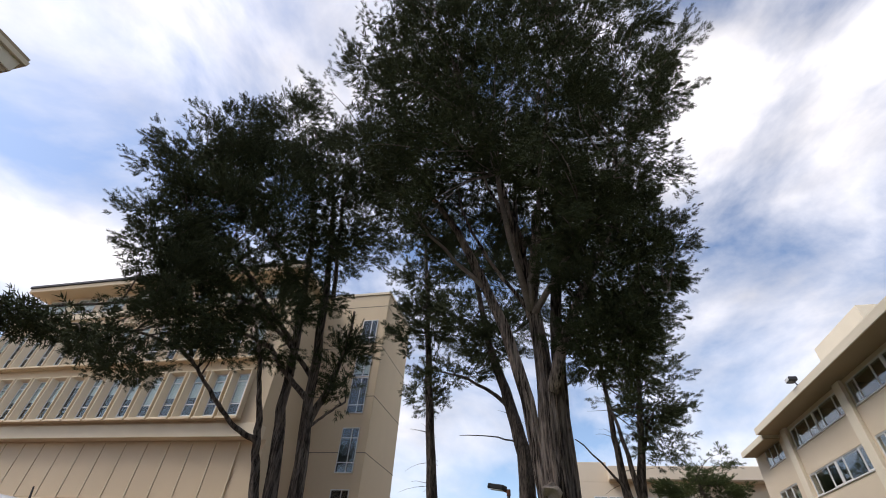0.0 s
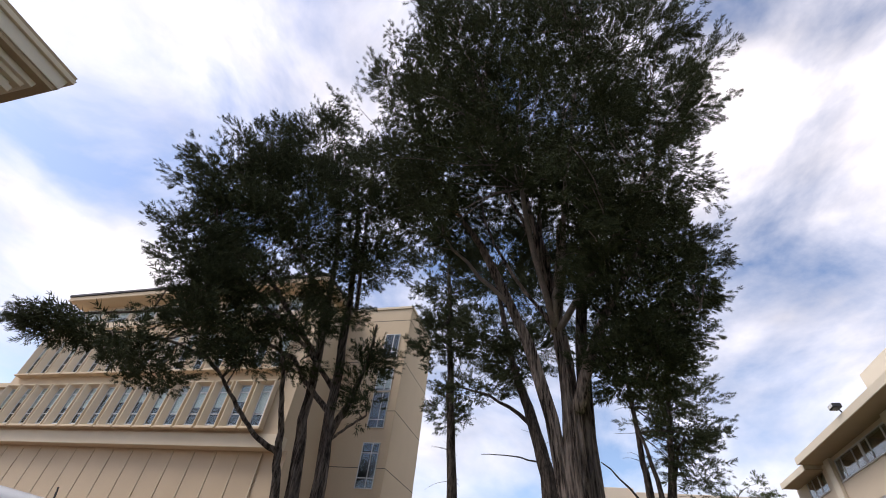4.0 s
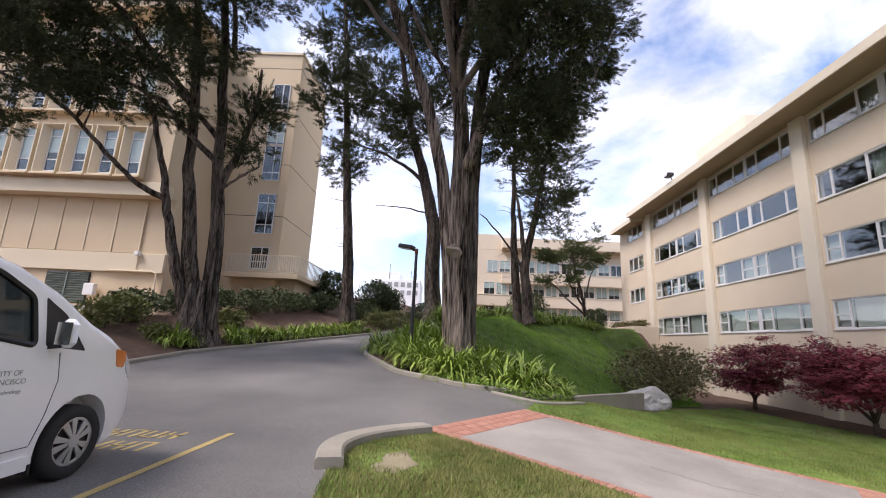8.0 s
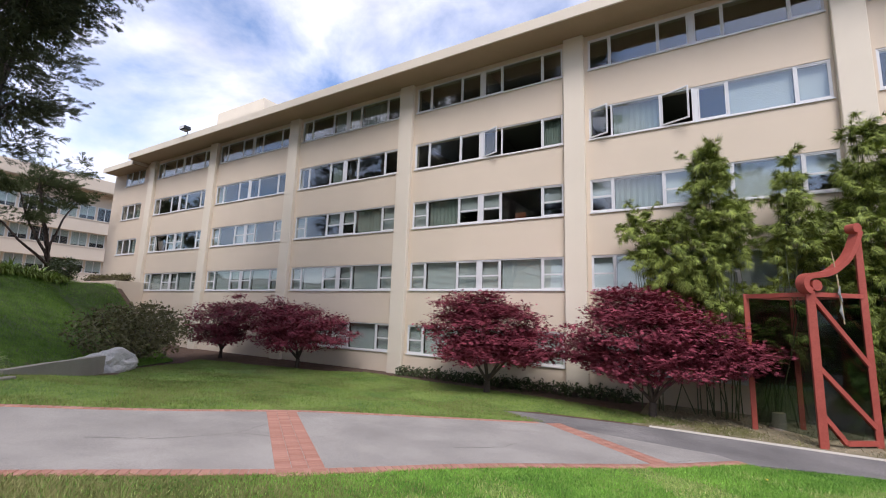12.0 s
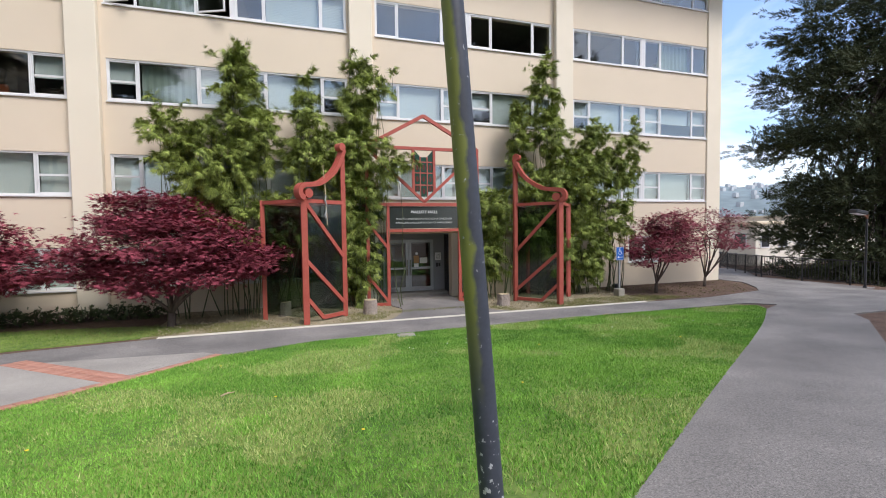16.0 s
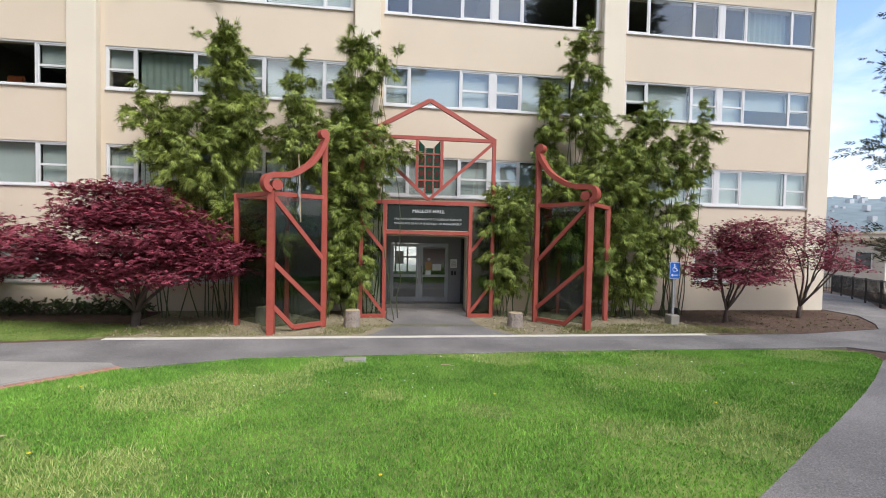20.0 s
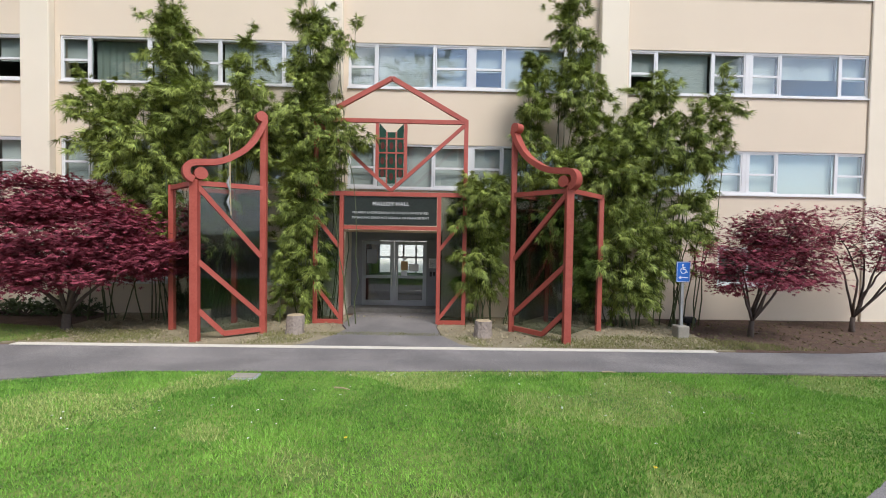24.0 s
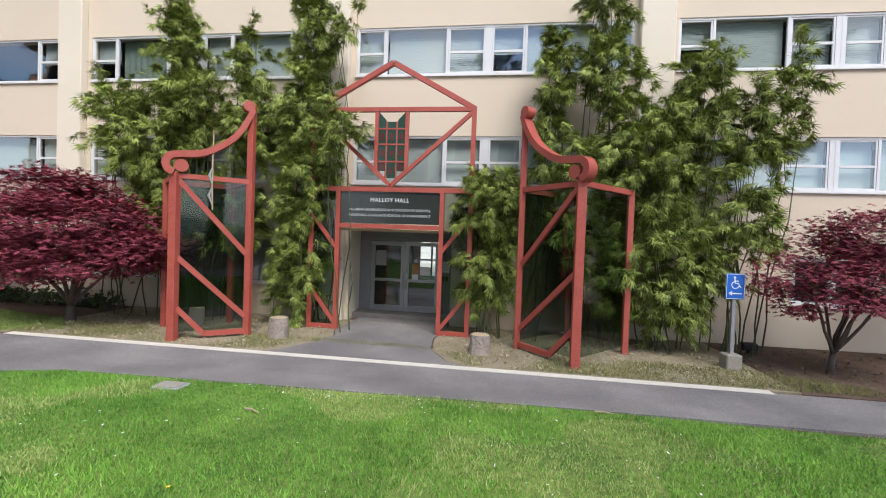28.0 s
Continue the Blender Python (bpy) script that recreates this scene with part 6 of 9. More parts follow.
def prism(pts, y0, y1):
    bm = bmesh.new()
    a = [bm.verts.new((u, y0, z)) for u, z in pts]
    b = [bm.verts.new((u, y1, z)) for u, z in pts]
    n = len(pts)
    bm.faces.new(a)
    bm.faces.new(b[::-1])
    for k in range(n):
        bm.faces.new((a[k], b[k], b[(k + 1) % n], a[(k + 1) % n]))
    bmesh.ops.recalc_face_normals(bm, faces=bm.faces[:])
    return bm


def rounded(pts, r=0.06, n=4):
    """Polygon with its corners rounded."""
    out = []
    m = len(pts)
    for i in range(m):
        p, a, b = Vector(pts[i]), Vector(pts[i - 1]), Vector(pts[(i + 1) % m])
        da, db = (a - p), (b - p)
        q = min(r, da.length * 0.45, db.length * 0.45)
        s, e = p + da.normalized() * q, p + db.normalized() * q
        for k in range(n + 1):
            t = k / n
            out.append(tuple(s * (1 - t) ** 2 + p * 2 * t * (1 - t) + e * t * t))
    return out


DOOR_GLASS = rounded([(2.26, 1.91), (2.14, 1.52), (1.98, 1.39), (1.34, 1.255), (1.4, 1.68), (1.7, 1.85), (2.06, 1.93)])
QUARTER = rounded([(1.28, 1.69), (1.05, 1.54), (0.79, 1.2), (1.24, 1.25)], 0.03)
ARCHES = ((0.69, 0.35), (3.42, 0.35))


def carve(bm, cutters):
    """Cuts closed shapes out of a body and gives the mesh."""
    me = mesh_from("body", bm)
    ob = new("body", me)
    tmp = []
    for c in cutters:
        k = new("cutter", mesh_from("cutter", c))
        md = ob.modifiers.new("cut", 'BOOLEAN')
        md.operation, md.object, md.solver = 'DIFFERENCE', k, 'EXACT'
        tmp.append(k)
    out = bpy.data.meshes.new_from_object(ob.evaluated_get(bpy.context.evaluated_depsgraph_get()))
    for k in tmp + [ob]:
        bpy.data.objects.remove(k)
    return out


def on_side(pts, lift, name, mat, parent, side=1):
    """A panel that follows the van's flank."""
    bm = bmesh.new()
    a = [bm.verts.new((u, side * (van_half(u, z) + lift), z)) for u, z in pts]
    b = [bm.verts.new((u, side * (van_half(u, z) + lift - 0.008), z)) for u, z in pts]
    n = len(pts)
    bm.faces.new(a)
    bm.faces.new(b[::-1])
    for k in range(n):
        bm.faces.new((a[k], b[k], b[(k + 1) % n], a[(k + 1) % n]))
    bmesh.ops.recalc_face_normals(bm, faces=bm.faces[:])
    return part(name, bm, mat, parent)


def seam(parent, pts, side=1, w=0.009):
    bm = bmesh.new()
    fine = []
    for (a, za), (b, zb) in zip(pts, pts[1:]):
        for k in range(6):
            t = k / 6
            fine.append((a + (b - a) * t, za + (zb - za) * t))
    fine.append(pts[-1])
    tube(bm, [(u, side * (van_half(u, z) - 0.001), z) for u, z in fine], [w / 2] * len(fine), 5)
    part("door_seam", bm, M_BLACKPL, parent)


def van():
    x, y = -11.55, -19.62 - VAN_W
    root = thing("cargo_van", (x, y, ground_z(x, y) + 0.015), "white compact cargo van with grey lettering on its door, parked", "van")
    bm = bmesh.new()
    us = [-0.2, -0.17, -0.12, -0.06, 0.06, 0.2, 0.42, 0.55, 0.7, 0.91, 1.1, 1.35, 1.5, 1.68, 1.85, 2.02, 2.2, 2.4, 2.8, 3.2, 3.6, 4.0, 4.2, 4.3, 4.42, 4.5, 4.55]
    rings = []
    for u in us:
        zt = van_top(u)
        zb = 0.24 + (0.2 * (0.1 - u) / 0.3 if u < 0.1 else 0)
        r = 0.16 if u > 1.3 else 0.13
        r = min(r, (zt - zb) * 0.4)
        half = []
        m = 9
        for k in range(m):
            z = zb + (zt - r - zb) * k / (m - 1)
            half.append((van_half(u, z), z))
        wt = half[-1][0]
        for k in range(1, 6):
            an = math.pi / 2 * k / 5
            half.append((wt - r * 1.3 * (1 - math.cos(an)), zt - r + r * math.sin(an) * 0.85))
        half.append((wt * 0.4, zt - 0.004))
        ring = [bm.verts.new((u, a, z)) for a, z in half] + [bm.verts.new((u, -a, z)) for a, z in half[::-1]]
        rings.append(ring)
    n = len(rings[0])
    for a, b in zip(rings, rings[1:]):
        for k in range(n):
            bm.faces.new((a[k], b[k], b[(k + 1) % n], a[(k + 1) % n]))
    bm.faces.new(rings[0])
    bm.faces.new(rings[-1][::-1])
    bmesh.ops.recalc_face_normals(bm, faces=bm.faces[:])
    cab = prism([(2.5, 1.98), (2.5, 0.45), (1.0, 0.45), (0.95, 1.14), (1.35, 1.67), (1.65, 1.84), (2.1, 1.95)], -0.74, 0.74)
    cuts = [cab, prism(DOOR_GLASS, -1.2, 1.2), prism(QUARTER, -1.2, 1.2)]
    for u, z in ARCHES:
        for s in (-1, 1):
            c = bmesh.new()
            bmesh.ops.create_cone(c, cap_ends=True, segments=40, radius1=0.425, radius2=0.425, depth=0.5, matrix=Matrix.Translation((u, s * 0.86, z)) @ Matrix.Rotation(math.pi / 2, 4, 'X'))
            cuts.append(c)
    me = carve(bm, cuts)
    me.materials.clear()
    me.materials.append(M_VANPAINT)
    me.shade_smooth()
    me.set_sharp_from_angle(angle=radians(32))
    body = new("body", me)
    body.parent = root
    for s in (1, -1):
        on_side(DOOR_GLASS, -0.006, "door_window", M_CARGLASS, root, s)
        on_side(QUARTER, -0.004, "quarter_window", M_BLACKPL, root, s)
        seam(root, list(DOOR_GLASS) + [DOOR_GLASS[0]], s, 0.05)
        seam(root, [(2.34, 1.98), (2.24, 1.28), (2.18, 0.95), (2.08, 0.75), (1.95, 0.42)], s)
        seam(root, [(1.08, 1.19), (1.04, 0.94), (1.1, 0.66), (1.18, 0.41)], s)
        seam(root, [(2.54, 1.98), (2.42, 1.25), (2.42, 0.5)], s)
        seam(root, [(1.18, 0.4), (1.95, 0.4)], s)
        seam(root, [(2.42, 0.5), (2.9, 0.42), (3.6, 0.9), (3.62, 1.95), (2.54, 1.98)], s)
        # pressed panel in the sliding door
        on_side(rounded([(2.62, 1.78), (2.6, 1.3), (3.5, 1.3), (3.5, 1.78)], 0.1), 0.005, "pressed_panel", M_VANPAINT, root, s)
        on_side(rounded([(1.91, 1.25), (1.91, 1.13), (2.13, 1.11), (2.13, 1.23)], 0.055), 0.006, "door_handle", M_BLACKPL, root, s)
        # wing mirror
        bm = bmesh.new()
        box(bm, 1.12, s * 0.9 if s > 0 else -1.07, 1.24, 1.22, 1.07 if s > 0 else -0.9, 1.5, 0.047)
        mr = part("mirror", bm, M_VANPAINT, root, "white mirror housing with black foot")
        bm = bmesh.new()
        box(bm, 1.222, s * 0.91 if s > 0 else -1.05, 1.27, 1.226, 1.05 if s > 0 else -0.91, 1.47)
        part("mirror_glass", bm, M_CHROME, mr)
        bm = bmesh.new()
        bar(bm, (1.2, s * 0.8, 1.25), (1.17, s * 0.95, 1.27), 0.06)
        part("mirror_foot", bm, M_BLACKPL, mr)
        # lamps wrapped round the nose
        on_side(rounded([(0.34, 1.21), (0.28, 1.02), (0.14, 1.0), (0.09, 1.1), (0.14, 1.18)], 0.03), 0.006, "indicator_lamp", M_AMBER, root, s)
        on_side(rounded([(0.13, 1.16), (0.07, 0.98), (-0.1, 0.84), (-0.08, 0.98)], 0.03), 0.006, "headlight", M_LENS, root, s)
        bm = bmesh.new()
        bar(bm, (1.16, s * (VAN_W - 0.02), 0.26), (2.98, s * (VAN_W - 0.02), 0.26), 0.03, 0.12)
        part("sill", bm, M_VANPAINT, root)
    # windscreen as a dark pane over the sloping front
    bm = bmesh.new()
    cols = []
    for u in (0.95, 1.15, 1.35, 1.55, 1.7):
        zt = van_top(u) + 0.004
        cols.append([bm.verts.new((u - 0.02 * (1 - abs(v)), v * (van_half(u, zt) - 0.2), zt)) for v in (-1, -0.5, 0, 0.5, 1)])
    for a, b in zip(cols, cols[1:]):
        for k in range(4):
            bm.faces.new((a[k], a[k + 1], b[k + 1], b[k]))
    bmesh.ops.solidify(bm, geom=bm.faces[:], thickness=0.006)
    part("windscreen", bm, M_BLACKPL, root, "dark windscreen", smooth=True)
    bm = bmesh.new()
    tube(bm, [(1.95, 0.1, 2.05), (2.0, 0.1, 2.25)], [0.014, 0.007], 6)
    part("aerial", bm, M_BLACKPL, root)
    # grille, bumper and plate
    bm = bmesh.new()
    box(bm, -0.22, -0.38, 0.6, -0.18, 0.38, 0.78, 0.015)
    part("grille", bm, M_BLACKPL, root)
    bm = bmesh.new()
    box(bm, -0.21, -0.42, 0.47, -0.1, 0.42, 0.56, 0.02)
    part("bumper_intake", bm, M_BLACKPL, root)
    # seats, wheel and dashboard
    for s in (0.36, -0.36):
        bm = bmesh.new()
        box(bm, 1.75, s - 0.24, 0.6, 2.2, s + 0.24, 0.85, 0.05)
        box(bm, 2.15, s - 0.24, 0.75, 2.34, s + 0.24, 1.45, 0.06)
        box(bm, 2.2, s - 0.14, 1.47, 2.32, s + 0.14, 1.68, 0.05)
        part("seat", bm, M_GREY, root)
    bm = bmesh.new()
    box(bm, 0.98, -0.72, 0.8, 1.4, 0.72, 1.17, 0.06)
    part("dashboard", bm, M_BLACKPL, root)
    bm = bmesh.new()
    q = [(1.5 + 0.06 * math.sin(a), 0.36 + 0.18 * math.cos(a), 1.2 + 0.17 * math.sin(a)) for a in [2 * math.pi * i / 20 for i in range(21)]]
    tube(bm, q, [0.016] * 21, 6, False)
    bar(bm, (1.4, 0.36, 1.1), (1.5, 0.36, 1.2), 0.05)
    bar(bm, (1.5, 0.2, 1.2), (1.5, 0.52, 1.2), 0.03)
    part("steering_wheel", bm, M_BLACKPL, root)
    # wheels
    for u, z in ARCHES:
        for s in (1, -1):
            bm = bmesh.new()
            prof = [(0.21, -0.09), (0.31, -0.095), (0.335, -0.07), (0.34, 0), (0.335, 0.075), (0.31, 0.1), (0.225, 0.095), (0.2, 0.06)]
            N = 36
            rg = [[bm.verts.new((u + r * math.cos(2 * math.pi * k / N), s * (0.74 + w), 0.34 + r * math.sin(2 * math.pi * k / N))) for r, w in prof] for k in range(N)]
            for k in range(N):
                a, b = rg[k], rg[(k + 1) % N]
                for j in range(len(prof) - 1):
                    bm.faces.new((a[j], a[j + 1], b[j + 1], b[j]))
            bmesh.ops.recalc_face_normals(bm, faces=bm.faces[:])
            wh = part("wheel", bm, M_TYRE, root, "black tyre with silver spoked cap", smooth=True)
            bm = bmesh.new()
            bmesh.ops.create_cone(bm, cap_ends=True, segments=36, radius1=0.215, radius2=0.215, depth=0.02, matrix=Matrix.Translation((u, s * 0.785, 0.34)) @ Matrix.Rotation(math.pi / 2, 4, 'X'))
            part("rim_back", bm, M_BLACKPL, wh)
            bm = bmesh.new()
            pr = [(0.195, 0.815), (0.222, 0.83), (0.226, 0.81)]
            rg = [[bm.verts.new((u + r * math.cos(2 * math.pi * k / N), s * w, 0.34 + r * math.sin(2 * math.pi * k / N))) for r, w in pr] for k in range(N)]
            for k in range(N):
                a, b = rg[k], rg[(k + 1) % N]
                for j in range(len(pr) - 1):
                    bm.faces.new((a[j], a[j + 1], b[j + 1], b[j]))
            bmesh.ops.recalc_face_normals(bm, faces=bm.faces[:])
            part("hubcap_ring", bm, M_HUBCAP, wh, smooth=True)
            for k in range(10):
                an = 2 * math.pi * (k + 0.5) / 10 + (0.06 if k % 2 else -0.06)
                bm = bmesh.new()
                c, n = math.cos(an), math.sin(an)
                top = [bm.verts.new((u + r * c - q * n, s * y1, 0.34 + r * n + q * c)) for r, q, y1 in ((0.05, -0.014, 0.838), (0.205, -0.034, 0.822), (0.205, 0.034, 0.822), (0.05, 0.014, 0.838))]
                bot = [bm.verts.new((v.co.x, v.co.y - s * 0.02, v.co.z)) for v in top]
                bm.faces.new(top)
                bm.faces.new(bot[::-1])
                for j in range(4):
                    bm.faces.new((top[j], bot[j], bot[(j + 1) % 4], top[(j + 1) % 4]))
                bmesh.ops.recalc_face_normals(bm, faces=bm.faces[:])
                part("spoke", bm, M_HUBCAP, wh)
            bm = bmesh.new()
            bmesh.ops.create_cone(bm, cap_ends=True, segments=20, radius1=0.06, radius2=0.05, depth=0.03, matrix=Matrix.Translation((u, s * 0.828, 0.34)) @ Matrix.Rotation(math.pi / 2, 4, 'X'))
            part("hub", bm, M_HUBCAP, wh)
            # mud flap
            bm = bmesh.new()
            box(bm, u + 0.37, s * 0.6 if s > 0 else -0.8, 0.14, u + 0.39, 0.8 if s > 0 else -0.6, 0.45)
            part("mud_flap", bm, M_BLACKPL, root)
    # lettering on the near flank, read from the outside
    face = Matrix.Rotation(math.pi, 4, 'Z') @ Matrix.Rotation(math.pi / 2, 4, 'X')
    for body_text, z, size in (("UNIVERSITY OF", 1.015, 0.062), ("SAN FRANCISCO", 0.945, 0.062), ("Information Technology", 0.87, 0.046), ("Services", 0.815, 0.046)):
        text_mesh("lettering", body_text, size, M_VANTEXT, root, Matrix.Translation((1.83, van_half(1.6, z) + 0.003, z)) @ face, 'LEFT', 0.001)
    on_side([(1.87, 0.94), (1.94, 1.01), (2.01, 0.94), (1.94, 0.87)], 0.003, "emblem", M_GOLD, root)
    return root


van()


# ---- paint and wear on the parking place ----
def flat_marks(name, quads, mat, label, category, lift=0.012, kind=""):
    """Thin marks lying on the paving: boxes (x, y, length, width, turn)."""
    bm = bmesh.new()
    for x, y, l, w, a in quads:
        c, s = math.cos(a), math.sin(a)
        n = max(1, int(l / 0.6))
        top = []
        for k in range(n + 1):
            for side in (-0.5, 0.5):
                px, py = x + c * l * k / n - s * w * side, y + s * l * k / n + c * w * side
                top.append(bm.verts.new((px, py, ground_z(px, py) + lift)))
        for k in range(n):
            bm.faces.new((top[2 * k], top[2 * k + 2], top[2 * k + 3], top[2 * k + 1]))
    bmesh.ops.recalc_face_normals(bm, faces=bm.faces[:])
    if bm.faces[0].normal.z < 0:
        bmesh.ops.reverse_faces(bm, faces=bm.faces[:])
    return tagged(part(name, bm, mat, None), label, category, kind=kind)


flat_marks("parking_line", [(-13.1, -19.15, 2.7, 0.095, 0.0)], M_YELLOW, "worn yellow parking line on the asphalt", "road marking", 0.018)
# faded, unreadable lettering painted on the ground
_q = []
for _r, _x in enumerate((-12.35, -13.0)):
    for _i in range(5):
        _y = -19.75 - _i * 0.28
        _q += [(_x, _y, 0.42, 0.06, 0.0), (_x, _y - 0.16, 0.42, 0.05, 0.0)]
        _q += [(_x + (0.0, 0.2, 0.38)[(_i + _r) % 3], _y - 0.19, 0.22, 0.05, math.pi / 2)]
flat_marks("ground_lettering", _q, M_YELLOW, "faded unreadable yellow letters painted on the asphalt", "road marking", 0.017, "stuff")


def blotch(name, x, y, rx, ry, mat, label, seed, lift=0.0165):
    """An irregular thin stain on the paving."""
    rng = random.Random(seed)
    bm = bmesh.new()
    n = 40
    ph = [rng.uniform(0, 6.28) for _ in range(4)]
    rim = []
    for k in range(n):
        a = 2 * math.pi * k / n
        r = 1 + 0.18 * math.sin(2 * a + ph[0]) + 0.14 * math.sin(3 * a + ph[1]) + 0.1 * math.sin(5 * a + ph[2]) + 0.06 * math.sin(9 * a + ph[3])
        px, py = x + rx * r * math.cos(a), y + ry * r * math.sin(a)
        rim.append(bm.verts.new((px, py, ground_z(px, py) + lift)))
    c = bm.verts.new((x, y, ground_z(x, y) + lift))
    for k in range(n):
        bm.faces.new((c, rim[k], rim[(k + 1) % n]))
    tagged(part(name, bm, mat, None), label, "stain", kind="stuff")


blotch("bare_patch", -12.1, -16.62, 0.42, 0.26, M_DIRT, "bare tan patch worn into the lawn corner", 71, 0.012)


def crack(pts, seed, w=0.012, lift=0.022):
    """A jagged dirt-filled crack across a slab."""
    rng = random.Random(seed)
    bm = bmesh.new()
    P = [Vector(p) for p in pts]
    fine = []
    for a, b in zip(P, P[1:]):
        n = max(2, int((b - a).length / 0.14))
        for k in range(n):
            q = a.lerp(b, k / n)
            fine.append(q + Vector((rng.uniform(-0.03, 0.03), rng.uniform(-0.03, 0.03))))
    fine.append(P[-1])
    prev = None
    for i, q in enumerate(fine):
        d = (fine[min(i + 1, len(fine) - 1)] - fine[max(i - 1, 0)]).normalized()
        ww = w * rng.uniform(0.5, 1.3) / 2
        z = ground_z(q.x, q.y) + lift
        e = [bm.verts.new((q.x - d.y * ww, q.y + d.x * ww, z)), bm.verts.new((q.x + d.y * ww, q.y - d.x * ww, z))]
        if prev:
            bm.faces.new((prev[0], prev[1], e[1], e[0]))
        prev = e
    tagged(part("crack", bm, M_CRACK, None), "dirt-filled crack in the paving", "crack", kind="stuff")


for _i, _p in enumerate(([(-13.6, -12.9), (-12.9, -12.2), (-12.6, -11.2), (-12.9, -10.4)], [(-12.6, -11.2), (-11.9, -10.8), (-11.5, -10.3)], [(-9.6, -9.2), (-9.0, -8.5), (-8.9, -7.6)], [(-6.6, -7.4), (-6.2, -6.7)], [(6.5, -7.6), (9.0, -6.6), (11.6, -6.0), (14.0, -5.6)])):
    crack(_p, 50 + _i)

# ---- east end: railing, street lamp, house and hills ----
def railing(pts, label):
    root = thing("railing", (*pts[0], ground_z(*pts[0])), label, "railing", "railings at the path's east end")
    o = Vector((*pts[0], ground_z(*pts[0])))
    bm = bmesh.new()
    box(bm, -0.009, -0.009, 0.12, 0.009, 0.009, 1.02)
    bar_me = mesh_from("bar", bm)
    bar_me.materials.append(M_DARK)
    bm = bmesh.new()
    box(bm, -0.025, -0.025, -0.05, 0.025, 0.025, 1.1)
    post_me = mesh_from("post", bm)
    post_me.materials.append(M_DARK)
    for (xa, ya), (xb, yb) in zip(pts, pts[1:]):
        l = math.hypot(xb - xa, yb - ya)
        for z in (1.05, 0.14):
            bm = bmesh.new()
            bar(bm, Vector((xa, ya, ground_z(xa, ya) + z)) - o, Vector((xb, yb, ground_z(xb, yb) + z)) - o, 0.045 if z > 1 else 0.03)
            part("rail", bm, M_DARK, root)
        n = int(l / 0.13)
        for i in range(n + 1):
            t = i / n
            x, y = xa + (xb - xa) * t, ya + (yb - ya) * t
            shared("post" if i % 14 == 0 else "bar", post_me if i % 14 == 0 else bar_me, root, x - o.x, y - o.y, (ground_z(xa, ya) * (1 - t) + ground_z(xb, yb) * t) - o.z)
    return root


railing([(22.8, 7.0), (17.9, 0.6), (18.0, -4.0)], "black steel railing with upright bars beyond the path")
railing([(14.6, 9.4), (22.8, 7.0)], "black steel railing along the slope")
lamp_post(17.4, -3.9, 2.9, 0.045, 0.032, 3.0, "slim dark lamp post by the railing", M_DARK)


def house(x, y, w, d, zb, zt, mat, label, rows, cols):
    """A pale block with windows on the side that faces the path."""
    root = thing("house", (x, y, zb), label, "house", "houses down the hill", kind="structure")
    bm = bmesh.new()
    box(bm, -d, -w / 2, 0, d, w / 2, zt - zb, 0.02)
    part("wall", bm, mat, root)
    bm = bmesh.new()
    box(bm, -d - 0.25, -w / 2 - 0.25, zt - zb, d + 0.25, w / 2 + 0.25, zt - zb + 0.22, 0.02)
    part("roof", bm, M_WLIGHT, root)
    for r in range(rows):
        for c in range(cols):
            for face in (0, 1):
                bm = bmesh.new()
                zz = zt - zb - 1.9 - r * 2.8
                if face == 0:
                    yy = -w / 2 + w * (c + 0.5) / cols
                    box(bm, -d - 0.05, yy - 0.55, zz, -d - 0.004, yy + 0.55, zz + 1.2, 0.01)
                else:
                    xx = -d + 2 * d * (c + 0.5) / cols
                    box(bm, xx - 0.5, -w / 2 - 0.05, zz, xx + 0.5, -w / 2 - 0.004, zz + 1.2, 0.01)
                q = part("window", bm, M_WFRAME, root)
                bm = bmesh.new()
                if face == 0:
                    box(bm, -d - 0.06, yy - 0.47, zz + 0.08, -d - 0.051, yy + 0.47, zz + 1.12)
                else:
                    box(bm, xx - 0.42, -w / 2 - 0.06, zz + 0.08, xx + 0.42, -w / 2 - 0.051, zz + 1.12)
                part("pane", bm, M_DARKPANE, q)
    return root


house(34, 15, 10, 4, -6, 2.6, M_PALEEDGE, "pale house with small windows down the slope", 2, 4)
house(52, 22, 14, 5, -8, 3.4, M_PILASTER, "cream house with small windows down the slope", 3, 5)
house(60, 38, 16, 5, -8, 3.0, M_PALEEDGE, "white house farther down the hill", 3, 5)


